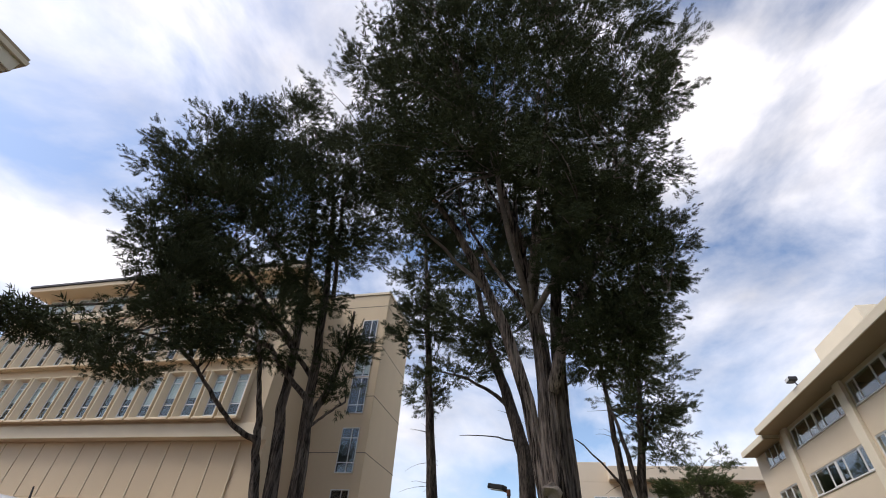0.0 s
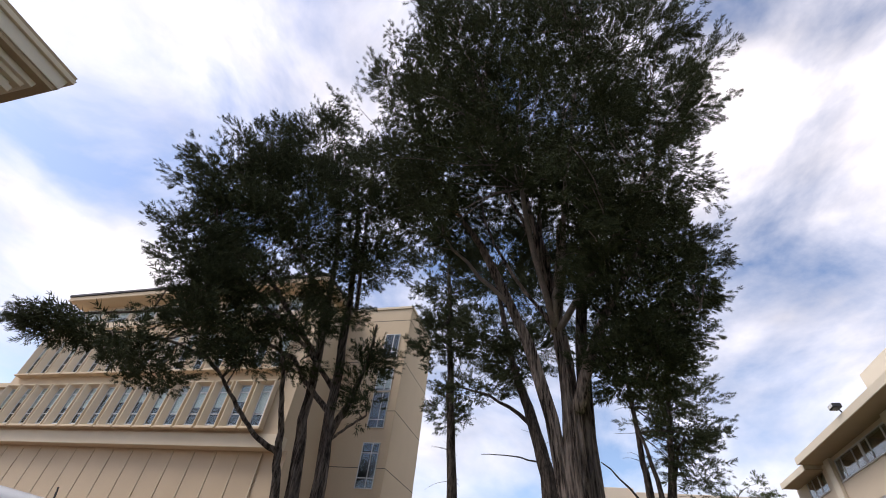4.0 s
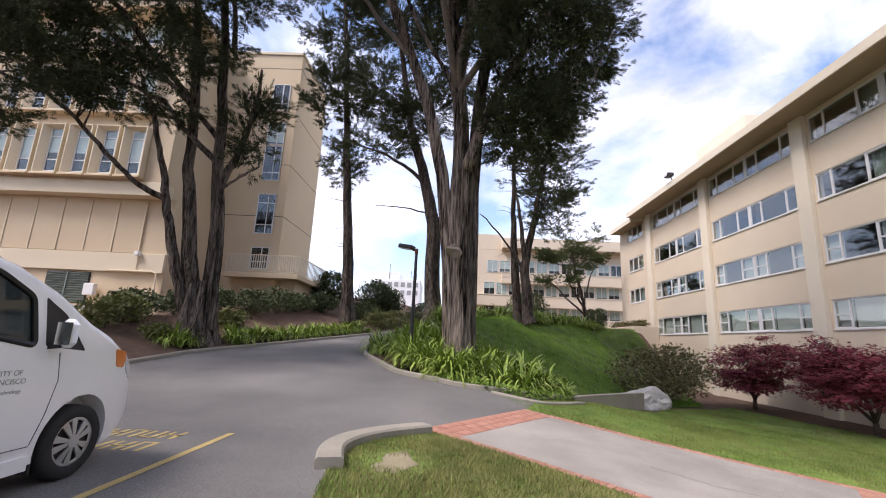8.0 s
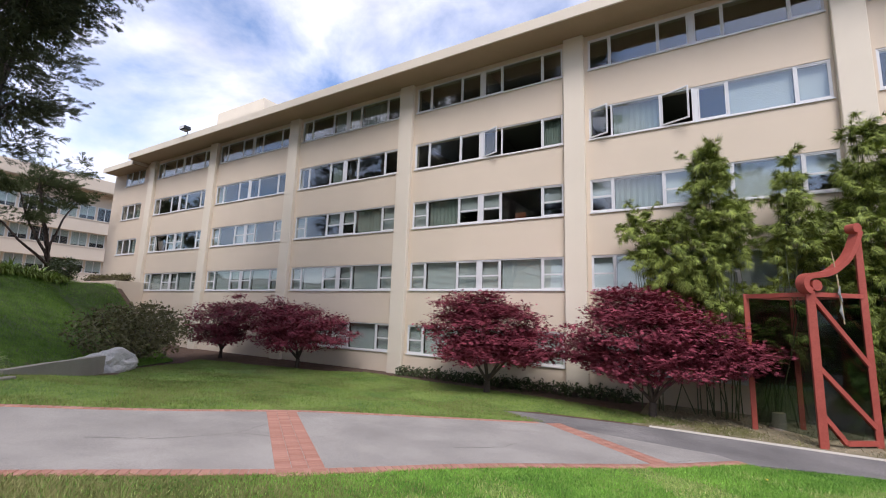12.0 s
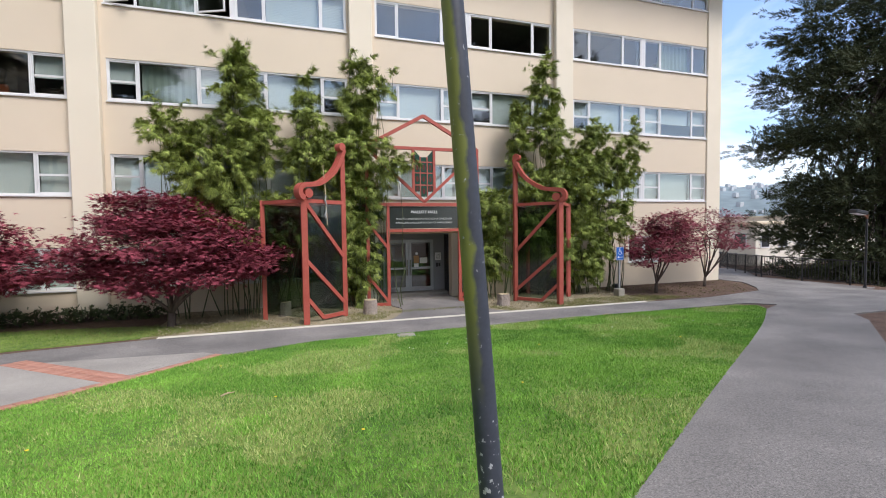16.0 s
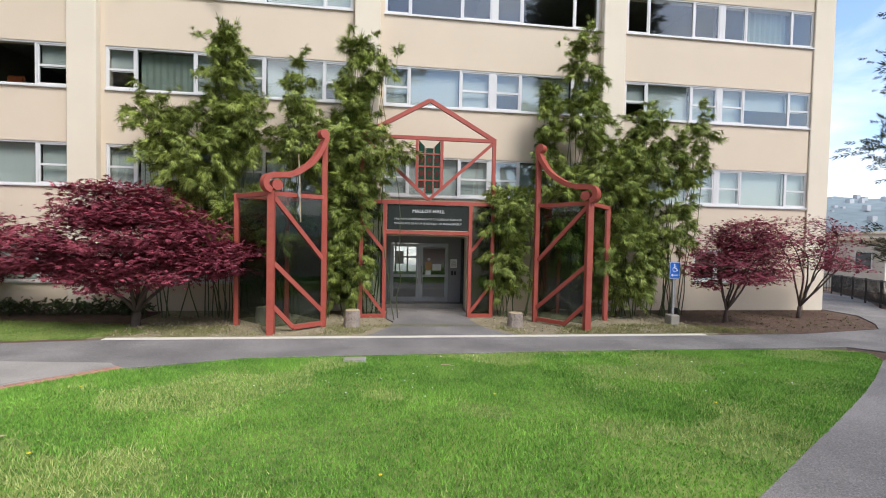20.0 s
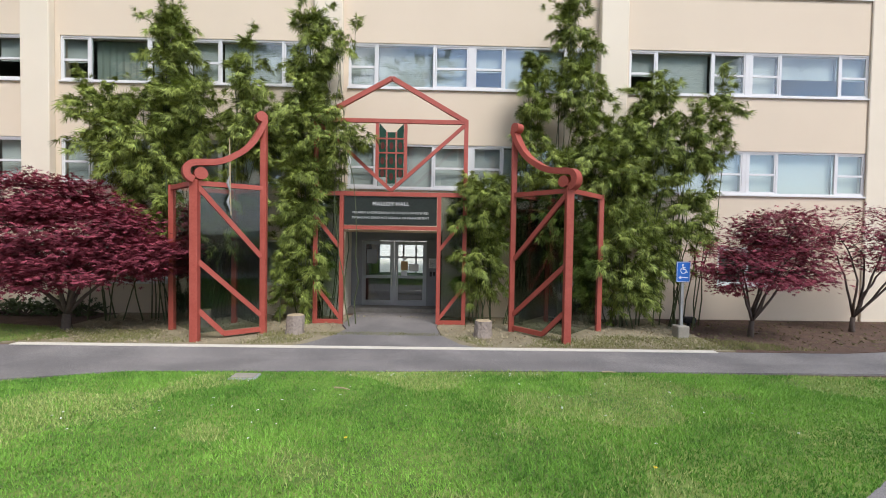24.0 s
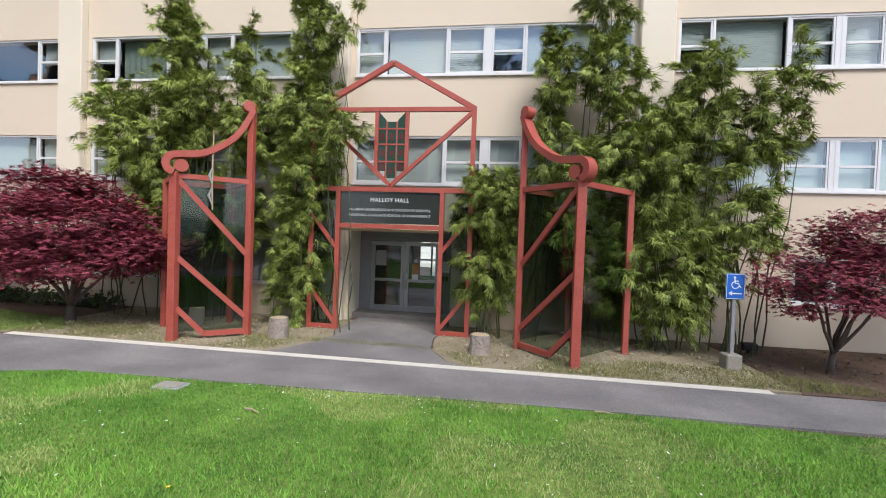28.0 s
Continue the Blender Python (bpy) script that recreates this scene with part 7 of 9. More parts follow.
def hills():
    """A broad wooded ridge in the distance, with pale houses scattered on it."""
    bm = bmesh.new()
    n, m = 70, 10
    grid = []
    for i in range(n + 1):
        a = radians(-60 + 170 * i / n)
        col = []
        for j in range(m + 1):
            t = j / m
            r = 240 + 240 * t
            h = -14 + (38 + 16 * math.sin(a * 3.1 + 0.6) + 7 * math.sin(a * 11) + 2.5 * math.sin(a * 37)) * math.sin(math.pi * min(1, t * 1.15) * 0.5)
            col.append(bm.verts.new((r * math.cos(a), r * math.sin(a), h + 1.2 * noise.noise(Vector((a * 90, t * 20, 0))))))
        grid.append(col)
    for i in range(n):
        for j in range(m):
            bm.faces.new((grid[i][j], grid[i + 1][j], grid[i + 1][j + 1], grid[i][j + 1]))
    bmesh.ops.recalc_face_normals(bm, faces=bm.faces[:])
    tagged(part("hill_backdrop", bm, M_HILL, None, smooth=True), "distant wooded hills, tinted blue-green by painted haze, with pale houses", "hill", kind="structure")
    rng = random.Random(31)
    bm = bmesh.new()
    for i in range(420):
        a = radians(rng.uniform(5, 75))
        t = rng.uniform(0.05, 0.8)
        r = 240 + 240 * t
        h = -14 + (38 + 16 * math.sin(a * 3.1 + 0.6) + 7 * math.sin(a * 11)) * math.sin(math.pi * min(1, t * 1.15) * 0.5)
        x, y, s = r * math.cos(a), r * math.sin(a), rng.uniform(0.7, 1.7)
        box(bm, x - s, y - s, h - 2, x + s, y + s, h + rng.uniform(0.6, 1.6))
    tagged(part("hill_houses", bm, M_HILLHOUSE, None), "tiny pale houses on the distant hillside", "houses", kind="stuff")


# the haze of distance is mixed into both of these colours
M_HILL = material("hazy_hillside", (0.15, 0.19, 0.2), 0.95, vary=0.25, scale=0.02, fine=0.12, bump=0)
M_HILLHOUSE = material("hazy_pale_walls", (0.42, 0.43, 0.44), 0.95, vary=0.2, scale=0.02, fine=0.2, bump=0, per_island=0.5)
hills()
# round dark tree before the far building and shrubs beyond the bank

# ---- trees ----
TREE_GROUP = "tall conifers round the drive"


def cypress_main():
    rng = np.random.default_rng(11)
    x, y = -21.9, -15.75
    z0 = ground_z(x, y) - 0.3
    root = thing("cypress_tree", (x, y, z0), "huge dark cypress with fluted grey-brown trunk beside the drive", "tree", TREE_GROUP)
    W = lambda a, b, c: (a - x, b - y, c - z0)
    bm = bmesh.new()
    hs = [0, 0.5, 1.2, 2.2, 3.4, 5, 7, 9, 10.5]
    pts = [W(-21.9 + 0.03 * h, -15.75 - 0.03 * h + 0.06 * math.sin(h), z0 + h) for h in hs]
    fluted_trunk(bm, pts, [0.5, 0.4, 0.34, 0.31, 0.29, 0.28, 0.27, 0.26, 0.24], 84, 6, 0.36, rng)
    part("trunk", bm, M_BARKPALE, root, smooth=True)
    # a darker stem grown together with the trunk on its north side
    bm = bmesh.new()
    st = [W(-22.3, -15.42, z0 + 0.1), W(-22.25, -15.4, 4.5), W(-22.2, -15.45, 8), W(-22.0, -15.3, 11.5), W(-21.6, -14.9, 15), W(-21.0, -14.4, 19)]
    fluted_trunk(bm, st, [0.28, 0.25, 0.23, 0.21, 0.18, 0.12], 36, 4, 0.3, rng, 3.0)
    part("stem", bm, M_BARK, root, smooth=True)
    # burl where a limb was lost
    bm = bmesh.new()
    bmesh.ops.create_icosphere(bm, subdivisions=3, radius=0.26, matrix=Matrix.Translation(W(-21.45, -16.05, 5.5)) @ Matrix.Diagonal((0.8, 1.15, 0.75, 1)))
    for v in bm.verts:
        v.co += Vector((noise.noise(v.co * 4), noise.noise(v.co * 4 + Vector((9, 0, 0))), noise.noise(v.co * 4 + Vector((0, 9, 0))))) * 0.2
    part("burl", bm, M_BARKLIGHT, root, "pale weathered burl", smooth=True)
    # second stem, leaning south, and its broken end
    bm = bmesh.new()
    st = [W(-21.8, -15.98, z0 + 0.3), W(-21.75, -16.2, 5.0), W(-21.6, -16.6, 8.4), W(-21.5, -17.3, 11.2), W(-21.4, -18.2, 13.7), W(-21.2, -19.3, 16.4), W(-20.95, -20.5, 18.4)]
    fluted_trunk(bm, st, [0.27, 0.25, 0.22, 0.2, 0.17, 0.14, 0.1], 36, 4, 0.28, rng, 1.0)
    part("stem", bm, M_BARKPALE, root, smooth=True)
    bm = bmesh.new()
    tube(bm, [W(-20.97, -20.4, 18.25), W(-20.9, -20.75, 18.8), W(-20.88, -21.0, 19.2)], [0.15, 0.13, 0.02], 7, True, 0.3, random.Random(3))
    part("broken_end", bm, M_SPLINTER, root, "splintered orange-brown broken branch end")
    # pale bare limbs that fan out above the fork, and darker ones within the crown
    top = (-21.55, -16.2, z0 + 10.2)
    ends = []
    for b, r, m in (((-20.9, -20.3, 24.5), 0.15, M_BARKPALE), ((-20.6, -18.4, 20.5), 0.17, M_BARKPALE), ((-20.6, -17.4, 23.0), 0.2, M_BARKPALE), ((-20.6, -16.1, 21.0), 0.24, M_BARKPALE), ((-20.6, -14.2, 21.0), 0.2, M_BARKPALE), ((-20.9, -19.4, 19.5), 0.09, M_BARKPALE),
                    ((-18.6, -15.0, 22), 0.18, M_BARKGREY), ((-16.5, -18.5, 21), 0.14, M_BARKGREY), ((-18, -11.8, 17), 0.15, M_BARKGREY), ((-14.5, -14, 22), 0.13, M_BARKGREY), ((-22.6, -18.6, 20), 0.14, M_BARKGREY)):
        bm = bmesh.new()
        pp = limb(bm, W(*top), W(*b), r, 0.05, rng, 0.04, 9, 8, 0.05)
        part("limb", bm, m, root, smooth=True)
        ends += [np.array(q) for q in pp[4:]]
    for a, b, r0, r1 in (((-21.5, -15.75, 8.6), (-21.0, -14.2, 12.4), 0.24, 0.16), ((-21.0, -14.2, 12.4), (-20.4, -12.4, 15.5), 0.16, 0.05), ((-21.4, -17.9, 12.9), (-19.8, -22.5, 19), 0.11, 0.03), ((-21.3, -15.2, 10.5), (-20.2, -11.4, 11.6), 0.09, 0.03)):
        bm = bmesh.new()
        pp = limb(bm, W(*a), W(*b), r0, r1, rng, 0.03, 8, 9)
        part("limb", bm, M_BARKPALE if r0 > 0.15 else M_BARKGREY, root, smooth=True)
        ends += [np.array(q) for q in pp[4:]]
    lobes = [(-17.2 - x, -16.7 - y, 19.9 - z0, 7.1, 7.8, 8.5, 10), (-20.6 - x, -13.0 - y, 14.0 - z0, 3.0, 2.8, 4.4, 2.4), (-21.1 - x, -13.4 - y, 10.4 - z0, 1.9, 1.9, 1.8, 0.7), (-19.5 - x, -19.5 - y, 18.8 - z0, 4, 4.5, 4.2, 2)]
    GAPS = [(-20.2 - x, -18.3 - y, 15.4 - z0, 1.7, 2.4, 3.6), (-18.2 - x, -18.0 - y, 13.7 - z0, 2.2, 2.3, 3.4), (-16.0 - x, -17.6 - y, 11.9 - z0, 2.3, 2.0, 3.0)]
    c = crown("crown", rng, lobes, 2300, M_DARKFOL, root, 1.1, 19, 0.32, 4, 0.75, 0.3, 0.3, 1.0, 4.5, GAPS)
    bm = bmesh.new()
    E = np.array(ends)
    for q in c[:450]:
        a = E[np.argmin(np.linalg.norm(E - q, axis=1))]
        limb(bm, a, q, 0.04, 0.012, rng, 0.05, 4, 4)
    tagged(part("branch_mass", bm, M_BARK, root), kind="stuff")


def cypress_left():
    rng = np.random.default_rng(23)
    x, y = -23.9, -26.2
    z0 = ground_z(x, y) - 0.3
    root = thing("cypress_tree", (x, y, z0), "multi-stemmed dark cypress with long low branches, rooted in bark mulch", "tree", TREE_GROUP)
    W = lambda a, b, c: (a - x, b - y, c - z0)
    bm = bmesh.new()
    hs = [0, 0.3, 0.7, 1.2, 1.9, 2.6]
    fluted_trunk(bm, [W(x + 0.1, y - 0.04 * h, z0 + h) for h in hs], [0.82, 0.66, 0.56, 0.5, 0.44, 0.34], 80, 7, 0.4, rng, 0.6)
    part("trunk", bm, M_BARK, root, smooth=True)
    ends = []
    stems = (
        ([(-23.7, -26.45, 2.2), (-23.5, -27.0, 4.1), (-23.4, -27.7, 6.2), (-23.3, -28.15, 8.0), (-23.2, -28.6, 9.8), (-22.8, -29.3, 12.0)], 0.22, 0.08),
        ([(-23.7, -26.2, 2.4), (-23.6, -26.95, 6.4), (-23.6, -27.5, 9.0), (-23.5, -27.9, 13.8), (-23.2, -28.4, 18.4), (-22.6, -29.0, 22)], 0.28, 0.1),
        ([(-23.8, -25.75, 2.4), (-23.7, -25.85, 5.8), (-23.6, -26.2, 9.3), (-23.4, -26.6, 13.7), (-23.0, -27.0, 18.4), (-22, -27.4, 22)], 0.29, 0.1),
        ([(-23.6, -26.1, 8.2), (-23.8, -25.6, 10.0), (-23.9, -25.2, 12.0), (-23.8, -25.1, 14.0)], 0.15, 0.05),
    )
    for pts, r0, r1 in stems:
        bm = bmesh.new()
        n = len(pts)
        P = [W(*q) for q in pts]
        fine = []
        for i in range(n - 1):
            for k in range(4):
                t = k / 4
                a, b = np.array(P[i]), np.array(P[i + 1])
                fine.append(a + (b - a) * t + rng.normal(size=3) * 0.03)
        fine.append(np.array(P[-1]))
        m = len(fine)
        fluted_trunk(bm, fine, [r0 + (r1 - r0) * i / (m - 1) for i in range(m)], 36, 4, 0.3, rng, n)
        part("stem", bm, M_BARK, root, smooth=True)
        ends += fine[m // 2:]
    # the long low branches reaching over the parking place
    low = (((-23.3, -28.1, 7.6), (-22.0, -29.2, 8.4), 0.14, -0.06), ((-22.0, -29.2, 8.4), (-20.5, -31.2, 10.6), 0.1, -0.04), ((-20.5, -31.2, 10.6), (-16.5, -32.6, 9.6), 0.07, 0.05),
           ((-23.5, -26.15, 9.3), (-22.6, -28.4, 11.6), 0.15, -0.05), ((-22.6, -28.4, 11.6), (-20.0, -31.6, 12.4), 0.11, 0.04), ((-20.0, -31.6, 12.4), (-15.4, -32.9, 9.6), 0.07, 0.08),
           ((-23.5, -26.4, 10.4), (-20.2, -29.4, 13.2), 0.12, 0.04), ((-23, -27.6, 12), (-17.5, -31, 15.5), 0.13, 0.05), ((-22.8, -28.0, 15), (-17, -31.5, 19.5), 0.12, 0.05), ((-23.3, -26.2, 14.5), (-20, -25, 20), 0.12, 0.05), ((-23.6, -26.2, 8.0), (-24.2, -24.8, 9.5), 0.07, 0.0))
    for a, b, r, sag in low:
        bm = bmesh.new()
        pp = limb(bm, W(*a), W(*b), r, r * 0.62, rng, sag, 9, 7, 0.02)
        part("limb", bm, M_BARK, root, smooth=True)
        ends += [np.array(q) for q in pp[3:]]
    lobes = [(-20.3 - x, -28.6 - y, 15.6 - z0, 4.8, 4.8, 5.8, 6.4), (-17.4 - x, -31.0 - y, 18.2 - z0, 3.2, 3.0, 3.6, 2.2), (-17.2 - x, -31.4 - y, 9.2 - z0, 3.2, 2.2, 0.6, 1.1), (-15.6 - x, -32.7 - y, 9.2 - z0, 1.6, 1.4, 0.4, 0.45), (-18.6 - x, -29.2 - y, 10.4 - z0, 2.8, 2.0, 0.7, 0.8), (-18.8 - x, -30.2 - y, 12.0 - z0, 3.4, 2.6, 1.2, 1.3), (-20.8 - x, -25.6 - y, 19 - z0, 3.8, 3.6, 4.4, 3), (-24.0 - x, -25.0 - y, 11.2 - z0, 0.9, 0.8, 3.0, 0.5), (-17.0 - x, -31.0 - y, 14.2 - z0, 1.9, 1.6, 1.3, 0.9), (-17.0 - x, -31.0 - y, 18.0 - z0, 2.2, 1.9, 2.2, 1.1), (-17.8 - x, -30.4 - y, 21.4 - z0, 2.4, 2.2, 2.4, 1.2), (-19.8 - x, -29.0 - y, 24.2 - z0, 3.0, 2.8, 3.0, 1.6)]
    c = crown("crown", rng, lobes, 1700, M_DARKFOL, root, 1.2, 17, 0.33, 5, 0.3, 0.14, 0.3, 0.97, 2.4)
    bm = bmesh.new()
    E = np.array(ends)
    for q in c:
        a = E[np.argmin(np.linalg.norm(E - q, axis=1))]
        limb(bm, a, q, 0.045, 0.012, rng, 0.05, 4, 4)
    tagged(part("branch_mass", bm, M_BARK, root), kind="stuff")


def tall_conifer(seed, at, trunk_pts, r0, lobes, fingers, label, length=1.4, plume=0.45, name="cypress_tree", per=16, fan=4, twigs=0, flat=0.25, lift=0.12, mat=None, sides=26, forks=(), core=0.3, template=None, droop=0.0):
    """A conifer with a bare trunk and its foliage in lobes (world places)."""
    rng = np.random.default_rng(seed)
    x, y, z0 = at
    root = thing(name, at, label, "tree", TREE_GROUP)
    W = lambda q: (q[0] - x, q[1] - y, q[2] - z0)
    bm = bmesh.new()
    P = [np.array(W(q)) for q in trunk_pts]
    fine = []
    for a, b in zip(P, P[1:]):
        for k in range(5):
            fine.append(a + (b - a) * k / 5 + rng.normal(size=3) * 0.03)
    fine.append(P[-1])
    m = len(fine)
    fluted_trunk(bm, fine, [r0 * (1.25 if i == 0 else 1) * (1 - 0.75 * i / (m - 1)) for i in range(m)], sides, 5, 0.14, rng)
    part("trunk", bm, M_BARKDARK, root, smooth=True)
    ends = list(fine[m // 2:])
    for fk in forks:
        bm = bmesh.new()
        q = limb(bm, W(fk[0]), W(fk[1]), fk[2], fk[2] * 0.3, rng, 0.05, 8, 8)
        part("stem", bm, M_BARKDARK, root, smooth=True)
        ends += [np.array(v) for v in q[3:]]
    L = [(q[0] - x, q[1] - y, q[2] - z0, *q[3:]) for q in lobes]
    c = crown("crown", rng, L, fingers, mat or M_DARKFOL, root, length, per, plume, fan, flat, lift, 0.2, 0.88, core, (), template, droop)
    bm = bmesh.new()
    E = np.array(ends)
    for q in c[:300]:
        lower = E - np.array([0, 0, 0.8])
        a = E[np.argmin(np.linalg.norm(lower - q, axis=1))]
        limb(bm, a, q, 0.05, 0.012, rng, 0.08, 5, 4)
    for i in range(twigs):
        a = fine[int(m * rng.uniform(0.25, 0.8))]
        d = rng.normal(size=3)
        d[2] = rng.uniform(-0.3, 0.25)
        limb(bm, a, a + d / np.linalg.norm(d) * rng.uniform(0.8, 2.4), 0.025, 0.006, rng, 0.05, 4, 3)
    tagged(part("branch_mass", bm, M_BARKDARK, root), kind="stuff")
    return root


cypress_main()
cypress_left()
tall_conifer(31, (-34.6, -22.75, ground_z(-34.6, -22.75) - 0.2), [(-34.6, -22.75, 3.2), (-34.5, -23.3, 9.5), (-34.5, -24.2, 18.5), (-34.5, -25.4, 31)], 0.4,
             [(-34.4, -24.9, 25.5, 3.6, 3.8, 6.0, 4), (-34.4, -24.5, 18.8, 2.4, 2.6, 2.6, 1.6), (-34.4, -23.9, 13.6, 1.5, 1.8, 1.6, 0.4)], 420, "tall slender pine with a bare dark trunk on the bank", 1.2, 0.5, "pine_tree", 12, 4, 46, 0.3, 0.1, core=0.4)
tall_conifer(37, (-33.0, -17.2, ground_z(-33, -17.2) - 0.2), [(-33.0, -17.2, 3.0), (-33.0, -17.45, 9.6), (-33.0, -18.4, 13.4), (-33.0, -19.3, 16.2), (-32.6, -20.6, 24)], 0.5,
             [(-32.4, -19.2, 17.6, 4.0, 4.4, 2.2, 3), (-31.8, -18.6, 23, 4.2, 4.6, 4.2, 4), (-32.5, -21.6, 14.4, 1.8, 2.6, 0.7, 0.9)], 380, "leaning dark cypress behind the great trunk", 1.6, 0.5, twigs=18,
             forks=(((-33, -18.0, 12.0), (-32.9, -23.2, 14.9), 0.16), ((-33, -17.6, 10.2), (-32.8, -21.2, 10.6), 0.06)))
tall_conifer(41, (-33.2, -12.0, ground_z(-33.2, -12.0) - 0.2), [(-33.2, -11.95, 3.6), (-33.2, -12.3, 7.6), (-33.1, -12.45, 10.5), (-32.8, -12.4, 18)], 0.3,
             [(-32.4, -10.6, 14.6, 3.4, 2.2, 2.4, 3), (-32.4, -10.6, 11.4, 3.2, 2.2, 1.3, 1.6), (-32.4, -12.4, 17.4, 3.3, 3.0, 2.4, 2)], 200, "slim open-crowned cypress with fanned flat sprays", 1.3, 0.38, twigs=12, flat=0.12, lift=0.05)
tall_conifer(43, (-32.6, -11.5, ground_z(-32.6, -11.5) - 0.2), [(-32.6, -11.45, 3.6), (-32.6, -11.75, 6.9), (-32.5, -11.1, 10.5), (-32.2, -10.3, 15)], 0.34,
             [(-31.8, -10.4, 12.4, 3.0, 2.2, 2.0, 2), (-32, -10.2, 9.6, 2.2, 2.0, 1.0, 0.7)], 90, "twin-stemmed slim cypress with fanned flat sprays", 1.3, 0.38, twigs=10, flat=0.12, lift=0.05,
             forks=(((-32.6, -11.7, 7.0), (-32.4, -12.6, 12.5), 0.17), ((-32.6, -11.7, 6.4), (-32.3, -10.0, 12.0), 0.14), ((-32.6, -11.8, 6.9), (-32.3, -14.6, 10.2), 0.1)))
# spreading tree by the hall's west end
tall_conifer(47, (-47.5, -4.2, 2.0), [(-47.5, -4.2, 2.0), (-47.5, -3.6, 4.5), (-47.3, -3.8, 6.5), (-47.0, -4.6, 9), (-47, -5, 11.5)], 0.24,
             [(-46.5, -5.2, 10.6, 3.0, 3.4, 1.4, 3), (-46.8, -6.2, 8.4, 2.2, 2.8, 0.7, 1.3), (-47, -4, 12.6, 2.2, 2.2, 1.2, 1)], 230, "spreading light-green cypress by the end of the hall", 1.0, 0.36, mat=M_MIDFOL, flat=0.2,
             forks=(((-47.4, -3.4, 5), (-46.6, -7.6, 8.6), 0.12), ((-47.4, -3.5, 5.5), (-46.4, -6.2, 10.4), 0.12), ((-47.3, -3.8, 6.3), (-47.2, -2.2, 10.8), 0.1)))
# big layered cypress at the east end, over the railing
tall_conifer(53, (24.5, -1.0, -1.2), [(24.5, -1.0, -1.2), (24.6, -1.0, 6), (24.6, -1.0, 13), (24.6, -1, 21)], 0.55,
             [(24.2, -0.8, -0.4, 4.8, 4.8, 1.0, 2.2), (24.2, -0.8, 1.6, 5.4, 5.4, 1.6, 3), (24.0, -0.6, 4.2, 5.8, 5.8, 1.5, 3), (23.9, -0.6, 7.0, 6.0, 6.0, 1.6, 3), (24.2, -0.8, 10.0, 6.0, 6.0, 1.7, 3), (24.2, -0.8, 13.0, 5.8, 5.8, 1.7, 3), (24.4, -1, 16.2, 5.2, 5.2, 1.8, 2.6), (24.5, -1, 20, 4.2, 4.2, 2.4, 2.2)], 1150, "broad dark cypress with drooping layered branches beyond the railing", 2.0, 0.5, per=17, flat=0.1, lift=-0.05, core=1.9, droop=0.12)
# trees behind the walker, seen mirrored in the windows
tall_conifer(59, (-1, -52, 1.0), [(-1, -52, 1.0), (-1, -52, 12), (-1, -52, 26)], 0.6, [(-1, -52, 14, 6, 5, 3, 3), (-1, -52, 20, 6.5, 5, 3.5, 3), (-1, -52, 26, 5, 4, 3, 2)], 260, "broad dark cypress behind the parking place", 2.2, 1.1, per=8)
tall_conifer(61, (21, -31, 0.0), [(21, -31, 0.0), (21, -31, 14), (21, -31, 33)], 0.8, [(21, -31, 12, 6.5, 5, 3.5, 3), (22, -31, 19, 8, 5, 4, 4), (21, -31, 26, 7.5, 5, 4, 3.5), (21, -31, 32, 5.5, 4, 3.5, 2)], 800, "broad dark cypress south of the path", 2.4, 1.5, per=8, core=1.5)

